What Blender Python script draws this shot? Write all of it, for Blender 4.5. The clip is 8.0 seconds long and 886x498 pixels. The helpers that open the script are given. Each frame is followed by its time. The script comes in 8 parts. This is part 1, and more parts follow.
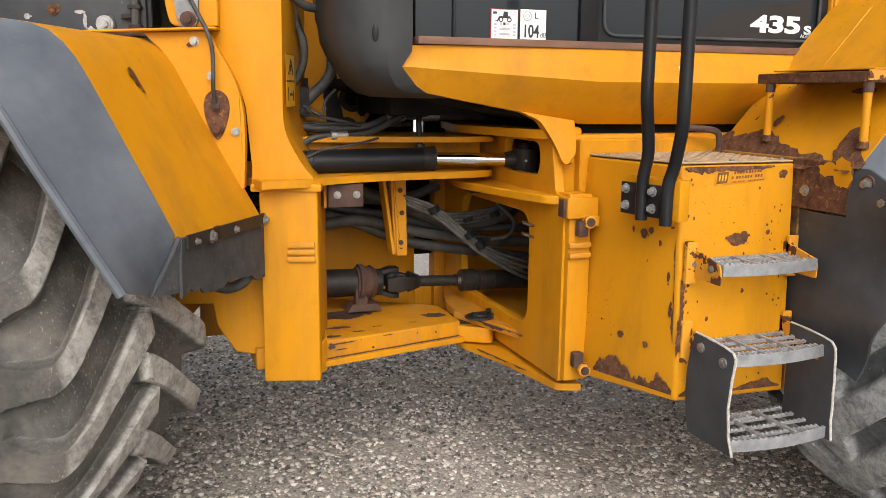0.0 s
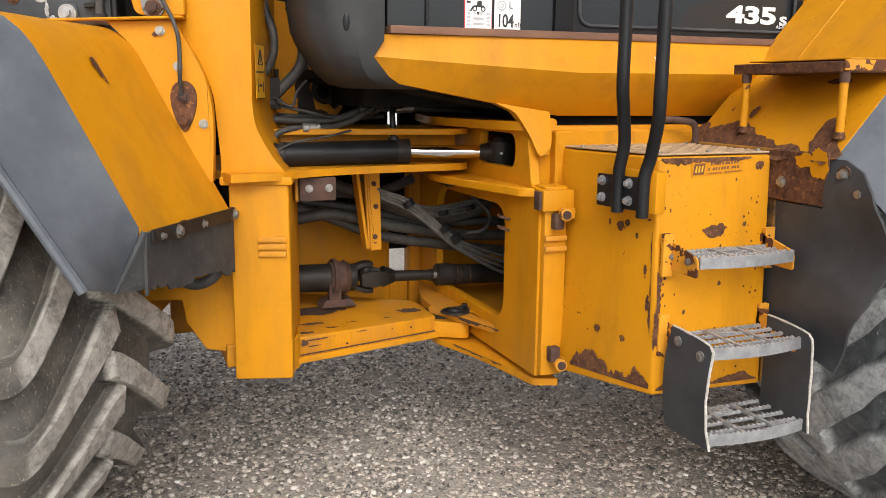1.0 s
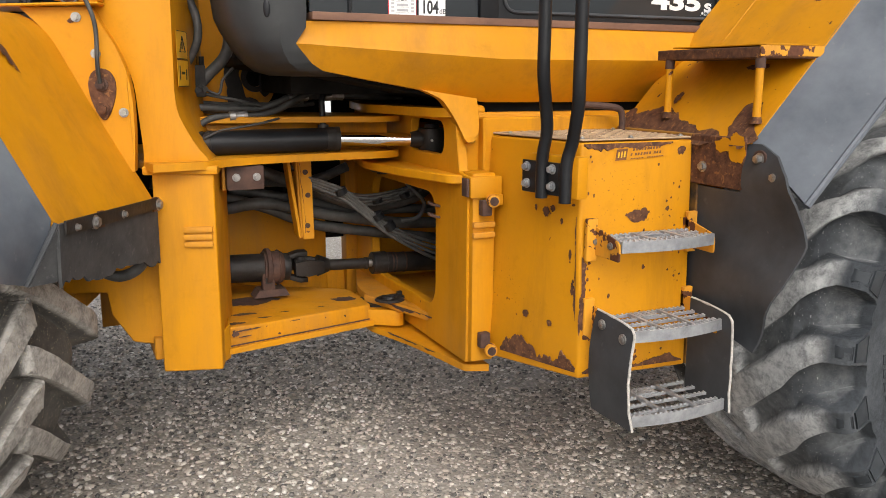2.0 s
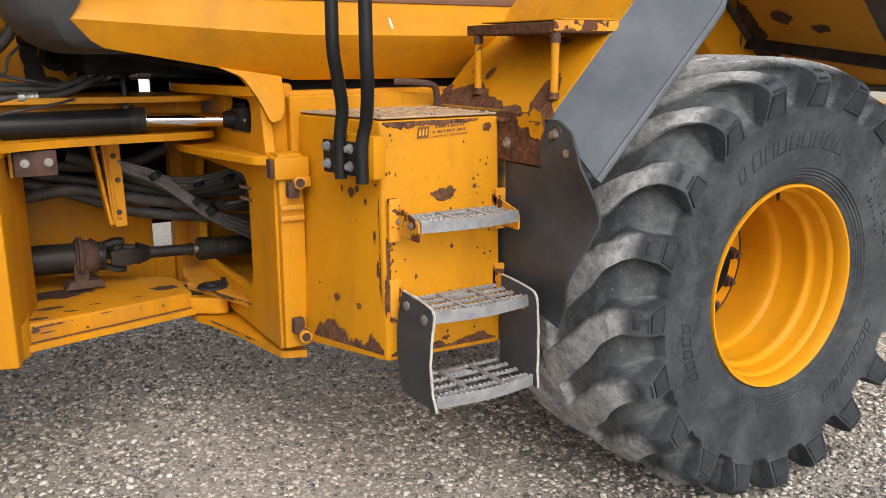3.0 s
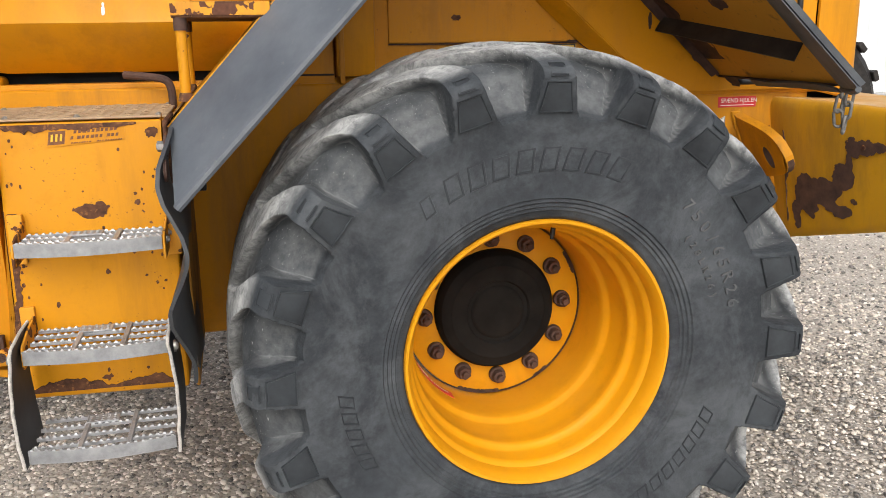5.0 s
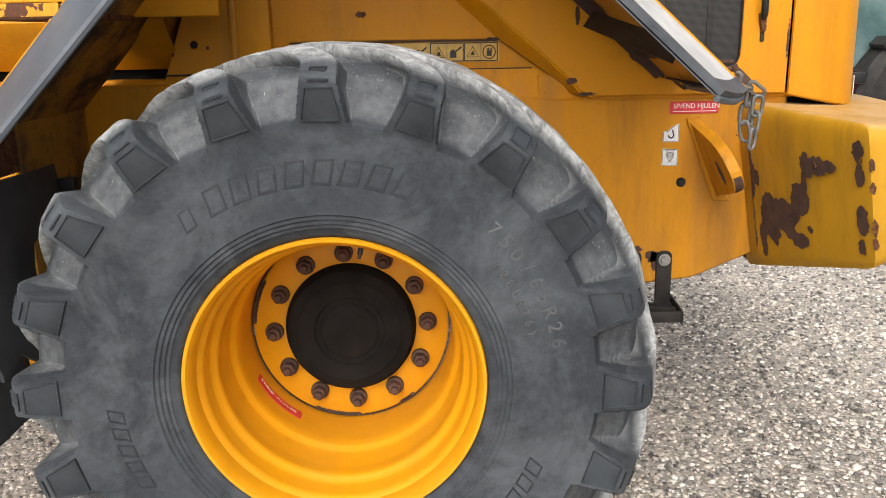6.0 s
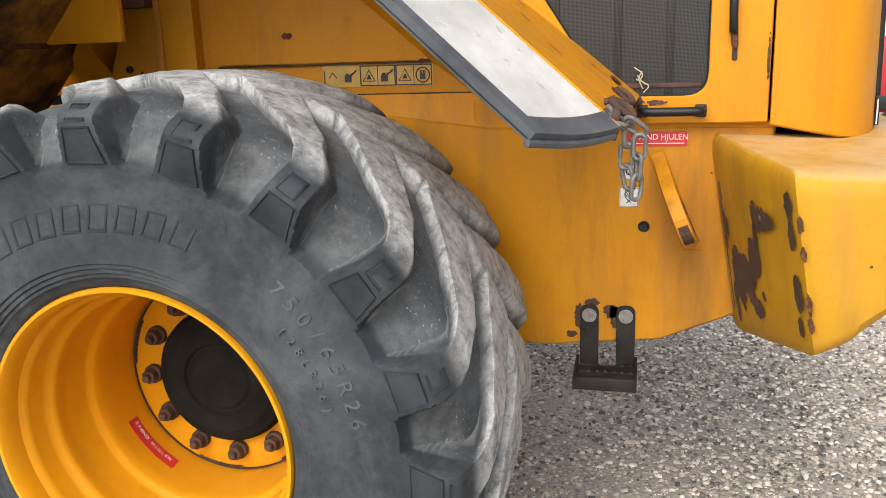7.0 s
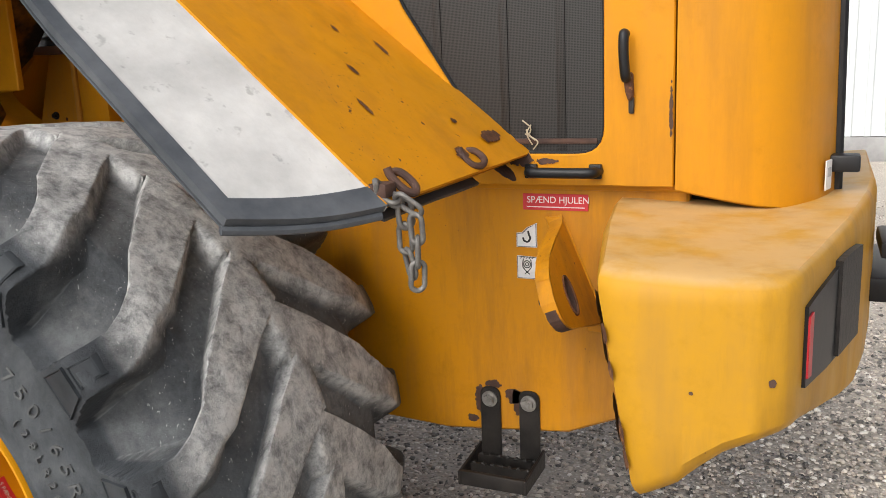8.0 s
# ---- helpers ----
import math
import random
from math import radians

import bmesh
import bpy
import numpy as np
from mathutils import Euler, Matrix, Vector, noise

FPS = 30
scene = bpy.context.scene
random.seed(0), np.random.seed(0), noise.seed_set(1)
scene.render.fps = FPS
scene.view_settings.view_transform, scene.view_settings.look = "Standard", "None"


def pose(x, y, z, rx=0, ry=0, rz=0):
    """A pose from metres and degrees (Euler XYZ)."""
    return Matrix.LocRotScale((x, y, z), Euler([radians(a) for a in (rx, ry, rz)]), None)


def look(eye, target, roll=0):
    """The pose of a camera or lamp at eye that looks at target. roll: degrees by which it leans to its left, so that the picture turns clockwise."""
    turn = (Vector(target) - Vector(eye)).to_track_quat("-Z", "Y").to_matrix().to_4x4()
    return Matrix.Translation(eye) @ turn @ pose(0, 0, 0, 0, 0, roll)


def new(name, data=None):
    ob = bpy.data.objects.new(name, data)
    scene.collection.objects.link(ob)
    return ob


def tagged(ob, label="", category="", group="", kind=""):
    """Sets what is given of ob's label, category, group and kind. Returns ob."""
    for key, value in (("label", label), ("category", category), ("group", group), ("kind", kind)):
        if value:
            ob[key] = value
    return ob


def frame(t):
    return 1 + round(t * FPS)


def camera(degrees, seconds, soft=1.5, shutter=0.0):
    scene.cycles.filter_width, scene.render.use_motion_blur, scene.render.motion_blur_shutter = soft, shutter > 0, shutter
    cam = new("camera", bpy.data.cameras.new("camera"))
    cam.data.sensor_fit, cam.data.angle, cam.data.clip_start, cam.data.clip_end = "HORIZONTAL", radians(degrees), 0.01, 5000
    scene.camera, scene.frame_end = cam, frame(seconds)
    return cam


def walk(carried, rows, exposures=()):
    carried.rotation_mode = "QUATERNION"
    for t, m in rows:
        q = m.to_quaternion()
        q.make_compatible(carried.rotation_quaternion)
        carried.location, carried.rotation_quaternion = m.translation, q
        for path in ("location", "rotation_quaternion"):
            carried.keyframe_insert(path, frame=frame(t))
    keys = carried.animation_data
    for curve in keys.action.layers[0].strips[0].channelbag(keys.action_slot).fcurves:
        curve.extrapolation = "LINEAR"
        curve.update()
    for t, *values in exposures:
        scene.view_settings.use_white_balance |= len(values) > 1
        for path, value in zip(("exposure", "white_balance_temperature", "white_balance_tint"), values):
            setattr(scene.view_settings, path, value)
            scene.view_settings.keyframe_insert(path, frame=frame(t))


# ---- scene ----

# ---- camera ----
cam = camera(56.0, 8.0, soft=0.35)
PATH = [
    (0, (-2.807, -1.651, 1.544), (-2.136, 0.198, 1.180), 0.49),
    (0.5, (-2.775, -1.628, 1.535), (-2.089, 0.214, 1.168), 0.49),
    (1, (-2.779, -1.613, 1.530), (-2.060, 0.215, 1.156), 0.46),
    (1.2, (-2.785, -1.605, 1.533), (-2.053, 0.217, 1.153), 0.44),
    (2.3, (-2.633, -1.662, 1.526), (-1.747, 0.081, 1.104), 0.03),
    (2.5, (-2.593, -1.665, 1.540), (-1.642, 0.039, 1.100), -0.14),
    (3, (-2.391, -1.730, 1.531), (-1.383, -0.064, 1.075), -0.11),
    (3.5, (-2.049, -1.744, 1.517), (-1.081, -0.057, 1.049), 0.00),
    (4, (-1.622, -1.822, 1.537), (-0.788, -0.069, 1.054), -0.09),
    (4.2, (-1.431, -1.855, 1.536), (-0.659, -0.075, 1.052), -0.16),
    (5.3, (-0.440, -1.853, 1.544), (-0.110, 0.054, 1.040), -0.64),
    (5.5, (-0.258, -1.840, 1.540), (-0.015, 0.078, 1.028), -0.57),
    (6, (0.237, -1.789, 1.548), (0.256, 0.145, 1.042), -1.01),
    (6.5, (0.661, -1.577, 1.560), (0.424, 0.345, 1.062), -1.47),
    (7, (1.026, -1.423, 1.572), (0.567, 0.463, 1.088), -2.05),
    (7.5, (1.348, -1.229, 1.579), (0.701, 0.607, 1.116), -2.38),
    (8, (1.612, -0.950, 1.615), (0.795, 0.825, 1.186), -2.60),
]
walk(cam, [(t, look(eye, target, roll)) for t, eye, target, roll in PATH], exposures=((0.0, 0.02), (1.0, 0.02), (2.5, -0.08), (4.0, -0.08), (5.5, 0.05), (6.0, 0.15), (6.5, 0.20), (7.0, 0.22), (7.5, 0.14), (8.0, -0.03)))

# ---- world, sun ----
world = bpy.data.worlds.new("sky")
scene.world = world
world.use_nodes = True
wn = world.node_tree.nodes
sky = wn.new("ShaderNodeTexSky")
sky.sky_type, sky.sun_disc = "NISHITA", False
sky.sun_elevation, sky.sun_rotation = radians(40), radians(191)
sky.air_density, sky.dust_density, sky.ozone_density = 1.0, 6.0, 1.0
haze = wn.new("ShaderNodeHueSaturation")
haze.inputs["Saturation"].default_value = 0.35
haze.inputs["Value"].default_value = 1.3
wn["Background"].inputs["Strength"].default_value = 0.15
world.node_tree.links.new(sky.outputs[0], haze.inputs["Color"])
world.node_tree.links.new(haze.outputs[0], wn["Background"].inputs[0])
sun_data = bpy.data.lights.new("sun", "SUN")
sun_data.energy, sun_data.angle, sun_data.color = 1.05, radians(80), (1.0, 0.97, 0.92)
sun = new("sun", sun_data)
sun.matrix_world = look((0, 0, 0), (0.15, 0.76, -0.66))


# ---- materials ----
def material(name, rough=0.5, metal=0.0):
    m = bpy.data.materials.new(name)
    m.use_nodes = True
    b = m.node_tree.nodes["Principled BSDF"]
    b.inputs["Roughness"].default_value = rough
    b.inputs["Metallic"].default_value = metal
    return m, m.node_tree.nodes, m.node_tree.links, b


def noise_node(nodes, links, scale, detail=4.0, rough=0.55, stretch=(1, 1, 1), offset=0.0, distort=0.0):
    co = nodes.new("ShaderNodeNewGeometry")
    mp = nodes.new("ShaderNodeMapping")
    mp.inputs["Scale"].default_value = stretch
    mp.inputs["Location"].default_value = (offset, offset * 0.7, offset * 1.3)
    n = nodes.new("ShaderNodeTexNoise")
    n.inputs["Scale"].default_value, n.inputs["Detail"].default_value = scale, detail
    n.inputs["Roughness"].default_value, n.inputs["Distortion"].default_value = rough, distort
    links.new(co.outputs["Position"], mp.inputs["Vector"])
    links.new(mp.outputs[0], n.inputs["Vector"])
    return n.outputs["Fac"]


def ramp_node(nodes, links, fac, stops):
    r = nodes.new("ShaderNodeValToRGB")
    el = r.color_ramp.elements
    el[0].position, el[0].color = stops[0][0], (*stops[0][1], 1)
    el[1].position, el[1].color = stops[-1][0], (*stops[-1][1], 1)
    for p, c in stops[1:-1]:
        e = el.new(p)
        e.color = (*c, 1)
    links.new(fac, r.inputs[0])
    return r.outputs[0]


def mix_node(nodes, links, fac, a, b):
    m = nodes.new("ShaderNodeMix")
    m.data_type = "RGBA"
    for sock, v in ((m.inputs[0], fac), (m.inputs[6], a), (m.inputs[7], b)):
        if isinstance(v, (int, float)):
            sock.default_value = v
        elif isinstance(v, tuple):
            sock.default_value = (*v, 1)
        else:
            links.new(v, sock)
    return m.outputs[2]


def bump_node(nodes, links, b, height, strength=0.3, distance=0.004):
    bp = nodes.new("ShaderNodeBump")
    bp.inputs["Strength"].default_value, bp.inputs["Distance"].default_value = strength, distance
    links.new(height, bp.inputs["Height"])
    links.new(bp.outputs[0], b.inputs["Normal"])


def grey(v):
    return (v, v, v)


def mul(nodes, links, p, q):
    m = nodes.new("ShaderNodeMath")
    m.operation = "MULTIPLY"
    links.new(p, m.inputs[0])
    links.new(q, m.inputs[1])
    return m.outputs[0]


def paint(name, col, dusty, chips=0.80, dirt=0.5, rough=0.44, specks=0.0, top_tint=0.0):
    """Worn machine paint: faded and dusty areas, run-off streaks, small chips down to rust."""
    m, nodes, links, b = material(name, rough)
    big = ramp_node(nodes, links, noise_node(nodes, links, 2.2, 5, 0.6, (1, 1, 0.45)), [(0.38, grey(0)), (0.72, grey(1))])
    base = mix_node(nodes, links, big, col, tuple(c * 0.86 + d * 0.14 for c, d in zip(col, dusty)))
    streak = ramp_node(nodes, links, noise_node(nodes, links, 7, 6, 0.65, (1, 1, 0.12), 3.1), [(0.52, grey(0)), (0.8, grey(dirt))])
    base = mix_node(nodes, links, streak, base, dusty)
    run = ramp_node(nodes, links, noise_node(nodes, links, 4.5, 7, 0.7, (1, 1, 0.16), 12.3), [(0.50, grey(0)), (0.74, grey(dirt))])
    base = mix_node(nodes, links, run, base, tuple(0.55 * k for k in dusty))
    grain = ramp_node(nodes, links, noise_node(nodes, links, 60, 4, 0.7), [(0.35, grey(0)), (0.8, grey(0.16))])
    base = mix_node(nodes, links, grain, base, dusty)
    chip = ramp_node(nodes, links, noise_node(nodes, links, 26, 3, 0.5, offset=7.7), [(chips, grey(0)), (chips + 0.015, grey(1))])
    speck = ramp_node(nodes, links, noise_node(nodes, links, 130, 2, 0.5, offset=1.9), [(0.68, grey(0)), (0.71, grey(1))])
    where = ramp_node(nodes, links, noise_node(nodes, links, 3.3, 4, 0.6, offset=8.1), [(0.52, grey(0)), (0.64, grey(specks))])
    patch = ramp_node(nodes, links, noise_node(nodes, links, 11, 6, 0.7, offset=2.7), [(0.55, grey(0)), (0.70, grey(0.45))])
    base = mix_node(nodes, links, patch, base, tuple(0.72 * k for k in col))
    rust = mix_node(nodes, links, noise_node(nodes, links, 90, 3), (0.05, 0.02, 0.012), (0.16, 0.06, 0.03))
    base = mix_node(nodes, links, chip, base, rust)
    base = mix_node(nodes, links, mul(nodes, links, speck, where), base, (0.13, 0.06, 0.025))
    # Mixes pale beige into faces that point upwards, broken by noise.
    if top_tint:
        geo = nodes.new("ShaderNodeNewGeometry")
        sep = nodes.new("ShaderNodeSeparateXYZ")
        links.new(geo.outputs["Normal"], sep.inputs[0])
        flat_top = ramp_node(nodes, links, sep.outputs["Z"], [(0.55, grey(0)), (0.9, grey(top_tint))])
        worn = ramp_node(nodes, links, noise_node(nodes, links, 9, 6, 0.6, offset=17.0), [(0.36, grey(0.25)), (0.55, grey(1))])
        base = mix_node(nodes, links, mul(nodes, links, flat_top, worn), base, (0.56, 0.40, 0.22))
    b.inputs["Specular IOR Level"].default_value = 0.24
    links.new(base, b.inputs["Base Color"])
    rr = ramp_node(nodes, links, noise_node(nodes, links, 5, 4), [(0.3, grey(rough - 0.06)), (0.75, grey(rough + 0.22))])
    links.new(rr, b.inputs["Roughness"])
    bump_node(nodes, links, b, noise_node(nodes, links, 35, 3), 0.08, 0.003)
    return m


def mottled(name, dark, light, scale, rough, metal=0.0, bump=0.2, dist=0.003, spread=(0.3, 0.72), fine=None, stretch=(1, 1, 1), gloss=0.5):
    m, nodes, links, b = material(name, rough, metal)
    b.inputs["Specular IOR Level"].default_value = gloss
    a = ramp_node(nodes, links, noise_node(nodes, links, scale, 6, 0.62, stretch), [(spread[0], dark), (spread[1], light)])
    if fine:
        f = ramp_node(nodes, links, noise_node(nodes, links, fine[0], 3, 0.6, offset=4.2), [(fine[1], grey(0)), (fine[1] + 0.08, grey(fine[3]))])
        a = mix_node(nodes, links, f, a, fine[2])
    links.new(a, b.inputs["Base Color"])
    bump_node(nodes, links, b, noise_node(nodes, links, scale * 5, 4), bump, dist)
    return m


YELLOW = paint("yellow_paint", (0.59, 0.246, 0.0022), (0.40, 0.18, 0.03))
YELLOW_CHIPPED = paint("chipped_yellow_paint", (0.60, 0.254, 0.0026), (0.39, 0.175, 0.03), chips=0.715, specks=1.0)
YELLOW_DUSTY = paint("dusty_yellow_paint", (0.58, 0.24, 0.008), (0.36, 0.20, 0.09), chips=0.73, dirt=0.6, rough=0.55, specks=0.7)
YELLOW_FADED = paint("faded_yellow_paint", (0.51, 0.258, 0.008), (0.32, 0.178, 0.05), chips=0.77, dirt=0.75, rough=0.42, top_tint=0.6)
YELLOW_STAINED = paint("stained_yellow_paint", (0.585, 0.244, 0.0023), (0.34, 0.158, 0.042), chips=0.775, dirt=0.85, rough=0.46, specks=0.6)
RIM_YELLOW = paint("rim_paint", (0.66, 0.285, 0.003), (0.48, 0.24, 0.045), chips=0.82, dirt=0.2, rough=0.34)
# Matt black also stands in for deep shade in recesses and gaps.
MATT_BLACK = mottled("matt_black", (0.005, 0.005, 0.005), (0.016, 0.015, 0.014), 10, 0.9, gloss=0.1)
RUBBER_MATT = mottled("grey_rubber_sheet", (0.028, 0.029, 0.031), (0.062, 0.062, 0.062), 14, 0.85, bump=0.5, fine=(60, 0.62, (0.10, 0.098, 0.095), 0.5))
UNDERSIDE = mottled("scraped_yellow_underside", (0.03, 0.02, 0.014), (0.50, 0.225, 0.014), 5, 0.7, bump=0.3, spread=(0.30, 0.40), fine=(40, 0.62, (0.10, 0.055, 0.02), 0.4))
GUARD = mottled("muddy_yellow_guard", (0.05, 0.03, 0.015), (0.36, 0.17, 0.02), 3.5, 0.8, bump=0.3, spread=(0.34, 0.52), fine=(30, 0.6, (0.12, 0.07, 0.03), 0.5))
GRIME = mottled("grimy_inner_panel", (0.022, 0.014, 0.010), (0.36, 0.16, 0.012), 4, 0.8, bump=0.4, spread=(0.43, 0.58), fine=(40, 0.6, (0.05, 0.03, 0.02), 0.6))
RUST = mottled("rust", (0.045, 0.020, 0.013), (0.165, 0.072, 0.036), 34, 0.85, bump=0.6, gloss=0.3, fine=(70, 0.58, (0.30, 0.135, 0.045), 0.6))
RUST_DARK = mottled("dark_rust", (0.035, 0.018, 0.014), (0.10, 0.05, 0.034), 22, 0.8, bump=0.4)
EXT_DARK = mottled("grey_rubber_extension", (0.060, 0.070, 0.086), (0.135, 0.150, 0.170), 4.5, 0.5, bump=0.2, fine=(25, 0.66, (0.17, 0.17, 0.17), 0.4))
EXT_PALE = mottled("sun_bleached_rubber", (0.38, 0.38, 0.375), (0.60, 0.60, 0.59), 7, 0.8, bump=0.3, fine=(30, 0.64, (0.2, 0.2, 0.2), 0.5))
EXT_EDGE = mottled("rubber_edge", (0.035, 0.042, 0.052), (0.11, 0.12, 0.135), 9, 0.6, bump=0.2)
FLAP = mottled("black_rubber_sheet", (0.024, 0.0265, 0.030), (0.064, 0.069, 0.076), 5, 0.58, bump=0.15, gloss=0.45, fine=(30, 0.68, (0.12, 0.12, 0.12), 0.4))
BLACK = mottled("black_paint", (0.006, 0.0065, 0.008), (0.015, 0.016, 0.0185), 8, 0.42, bump=0.08, gloss=0.32)
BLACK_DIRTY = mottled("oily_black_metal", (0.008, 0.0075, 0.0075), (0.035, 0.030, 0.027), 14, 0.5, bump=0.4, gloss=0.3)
PLASTIC = mottled("grey_plastic", (0.05, 0.052, 0.056), (0.085, 0.087, 0.09), 4, 0.5, bump=0.06)
HOSE = mottled("hydraulic_hose_rubber", (0.018, 0.018, 0.018), (0.075, 0.073, 0.069), 18, 0.6, bump=0.3)
CHROME, *_ = material("polished_rod", 0.08, 1.0)
CHROME.node_tree.nodes["Principled BSDF"].inputs["Base Color"].default_value = (0.75, 0.75, 0.76, 1)
GALV = mottled("galvanised_steel", (0.25, 0.257, 0.268), (0.44, 0.449, 0.46), 25, 0.45, 0.5, bump=0.3, fine=(40, 0.68, (0.27, 0.23, 0.19), 0.5))
STEEL = mottled("dull_steel", (0.22, 0.21, 0.2), (0.46, 0.45, 0.43), 60, 0.4, 0.8, bump=0.2)
CHAIN_STEEL = mottled("weathered_chain_steel", (0.10, 0.092, 0.085), (0.25, 0.243, 0.232), 40, 0.6, 0.5, bump=0.3)
WHITE = mottled("white_label", (0.66, 0.66, 0.65), (0.82, 0.82, 0.81), 40, 0.5)
RED_LABEL = mottled("red_label", (0.50, 0.02, 0.03), (0.62, 0.035, 0.045), 30, 0.45)
YELLOW_LABEL = mottled("yellow_label", (0.74, 0.36, 0.01), (0.85, 0.46, 0.02), 30, 0.4)
INK = mottled("black_print", (0.012, 0.012, 0.012), (0.025, 0.025, 0.025), 40, 0.5)
GREY_PRINT = mottled("grey_print", (0.35, 0.35, 0.36), (0.5, 0.5, 0.5), 40, 0.5)
RED_PAINT = mottled("red_tractor_paint", (0.36, 0.012, 0.02), (0.48, 0.02, 0.03), 3, 0.35)
SHEET = mottled("pale_wall_sheet", (0.60, 0.64, 0.66), (0.72, 0.75, 0.76), 0.6, 0.45, stretch=(1, 1, 0.2))
GLASS, gn, gl, gb = material("tinted_glass", 0.03)
gb.inputs["Base Color"].default_value = (0.022, 0.026, 0.03, 1)
gb.inputs["Specular IOR Level"].default_value = 0.4
MESH, mn, ml, mb = material("perforated_screen", 0.5, 0.3)
mb.inputs["Base Color"].default_value = (0.03, 0.03, 0.03, 1)
vor = mn.new("ShaderNodeTexVoronoi")
vor.inputs["Scale"].default_value, vor.inputs["Randomness"].default_value = 300, 0.0
vco = mn.new("ShaderNodeNewGeometry")
ml.new(vco.outputs["Position"], vor.inputs["Vector"])
ml.new(ramp_node(mn, ml, vor.outputs["Distance"], [(0.36, (0.004, 0.004, 0.004)), (0.5, (0.034, 0.033, 0.033))]), mb.inputs["Base Color"])


def lit_ground(nodes, links):
    """Lightens the gravel towards the yard behind the machine; brightness painted into the colour."""
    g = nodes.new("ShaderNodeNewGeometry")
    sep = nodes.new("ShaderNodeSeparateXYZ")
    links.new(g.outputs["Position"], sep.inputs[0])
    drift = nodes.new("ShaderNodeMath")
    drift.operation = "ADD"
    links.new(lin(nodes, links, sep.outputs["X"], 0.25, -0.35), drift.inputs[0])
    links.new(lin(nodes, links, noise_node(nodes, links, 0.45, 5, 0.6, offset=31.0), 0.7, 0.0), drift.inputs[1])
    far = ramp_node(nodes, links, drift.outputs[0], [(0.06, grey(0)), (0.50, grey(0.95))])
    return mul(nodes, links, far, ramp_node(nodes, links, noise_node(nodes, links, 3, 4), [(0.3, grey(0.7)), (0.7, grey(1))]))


def gravel_material():
    m, nodes, links, b = material("gravel", 0.9)
    co = nodes.new("ShaderNodeNewGeometry")
    v = nodes.new("ShaderNodeTexVoronoi")
    v.inputs["Scale"].default_value = 62
    links.new(co.outputs["Position"], v.inputs["Vector"])
    stone = ramp_node(nodes, links, v.outputs["Color"], [(0.1, (0.12, 0.11, 0.10)), (0.45, (0.32, 0.295, 0.265)), (0.75, (0.45, 0.415, 0.375)), (0.95, (0.66, 0.64, 0.61))])
    sand = mix_node(nodes, links, noise_node(nodes, links, 110, 4), (0.17, 0.153, 0.134), (0.42, 0.382, 0.336))
    gap = ramp_node(nodes, links, v.outputs["Distance"], [(0.25, grey(0)), (0.62, grey(1))])
    c = mix_node(nodes, links, gap, stone, sand)
    big = ramp_node(nodes, links, noise_node(nodes, links, 0.9, 5), [(0.3, grey(0.0)), (0.75, grey(0.3))])
    c = mix_node(nodes, links, big, c, (0.50, 0.455, 0.405))
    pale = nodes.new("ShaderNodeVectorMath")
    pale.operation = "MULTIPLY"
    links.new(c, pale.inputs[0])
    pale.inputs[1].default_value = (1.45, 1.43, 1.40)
    c = mix_node(nodes, links, lit_ground(nodes, links), c, pale.outputs[0])
    links.new(c, b.inputs["Base Color"])
    h = nodes.new("ShaderNodeMath")
    h.operation = "SUBTRACT"
    h.inputs[0].default_value = 1.0
    links.new(v.outputs["Distance"], h.inputs[1])
    bump_node(nodes, links, b, h.outputs[0], 0.7, 0.008)
    return m


def stone_material():
    m, nodes, links, b = material("gravel_stone", 0.85)
    g = nodes.new("ShaderNodeNewGeometry")
    c = ramp_node(nodes, links, g.outputs["Random Per Island"], [(0.0, (0.035, 0.034, 0.034)), (0.22, (0.13, 0.122, 0.116)), (0.42, (0.33, 0.303, 0.273)), (0.62, (0.48, 0.426, 0.364)), (0.85, (0.60, 0.553, 0.495)), (1.0, (0.74, 0.72, 0.69))])
    c = mix_node(nodes, links, ramp_node(nodes, links, noise_node(nodes, links, 140, 4), [(0.35, grey(0)), (0.8, grey(0.4))]), c, (0.42, 0.39, 0.355))
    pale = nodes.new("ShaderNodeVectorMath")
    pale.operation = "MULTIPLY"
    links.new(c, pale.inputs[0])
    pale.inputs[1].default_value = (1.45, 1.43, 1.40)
    c = mix_node(nodes, links, lit_ground(nodes, links), c, pale.outputs[0])
    links.new(c, b.inputs["Base Color"])
    return m


def lin(nodes, links, p, k, d):
    m = nodes.new("ShaderNodeMath")
    m.operation = "MULTIPLY_ADD"
    links.new(p, m.inputs[0])
    m.inputs[1].default_value, m.inputs[2].default_value = k, d
    return m.outputs[0]


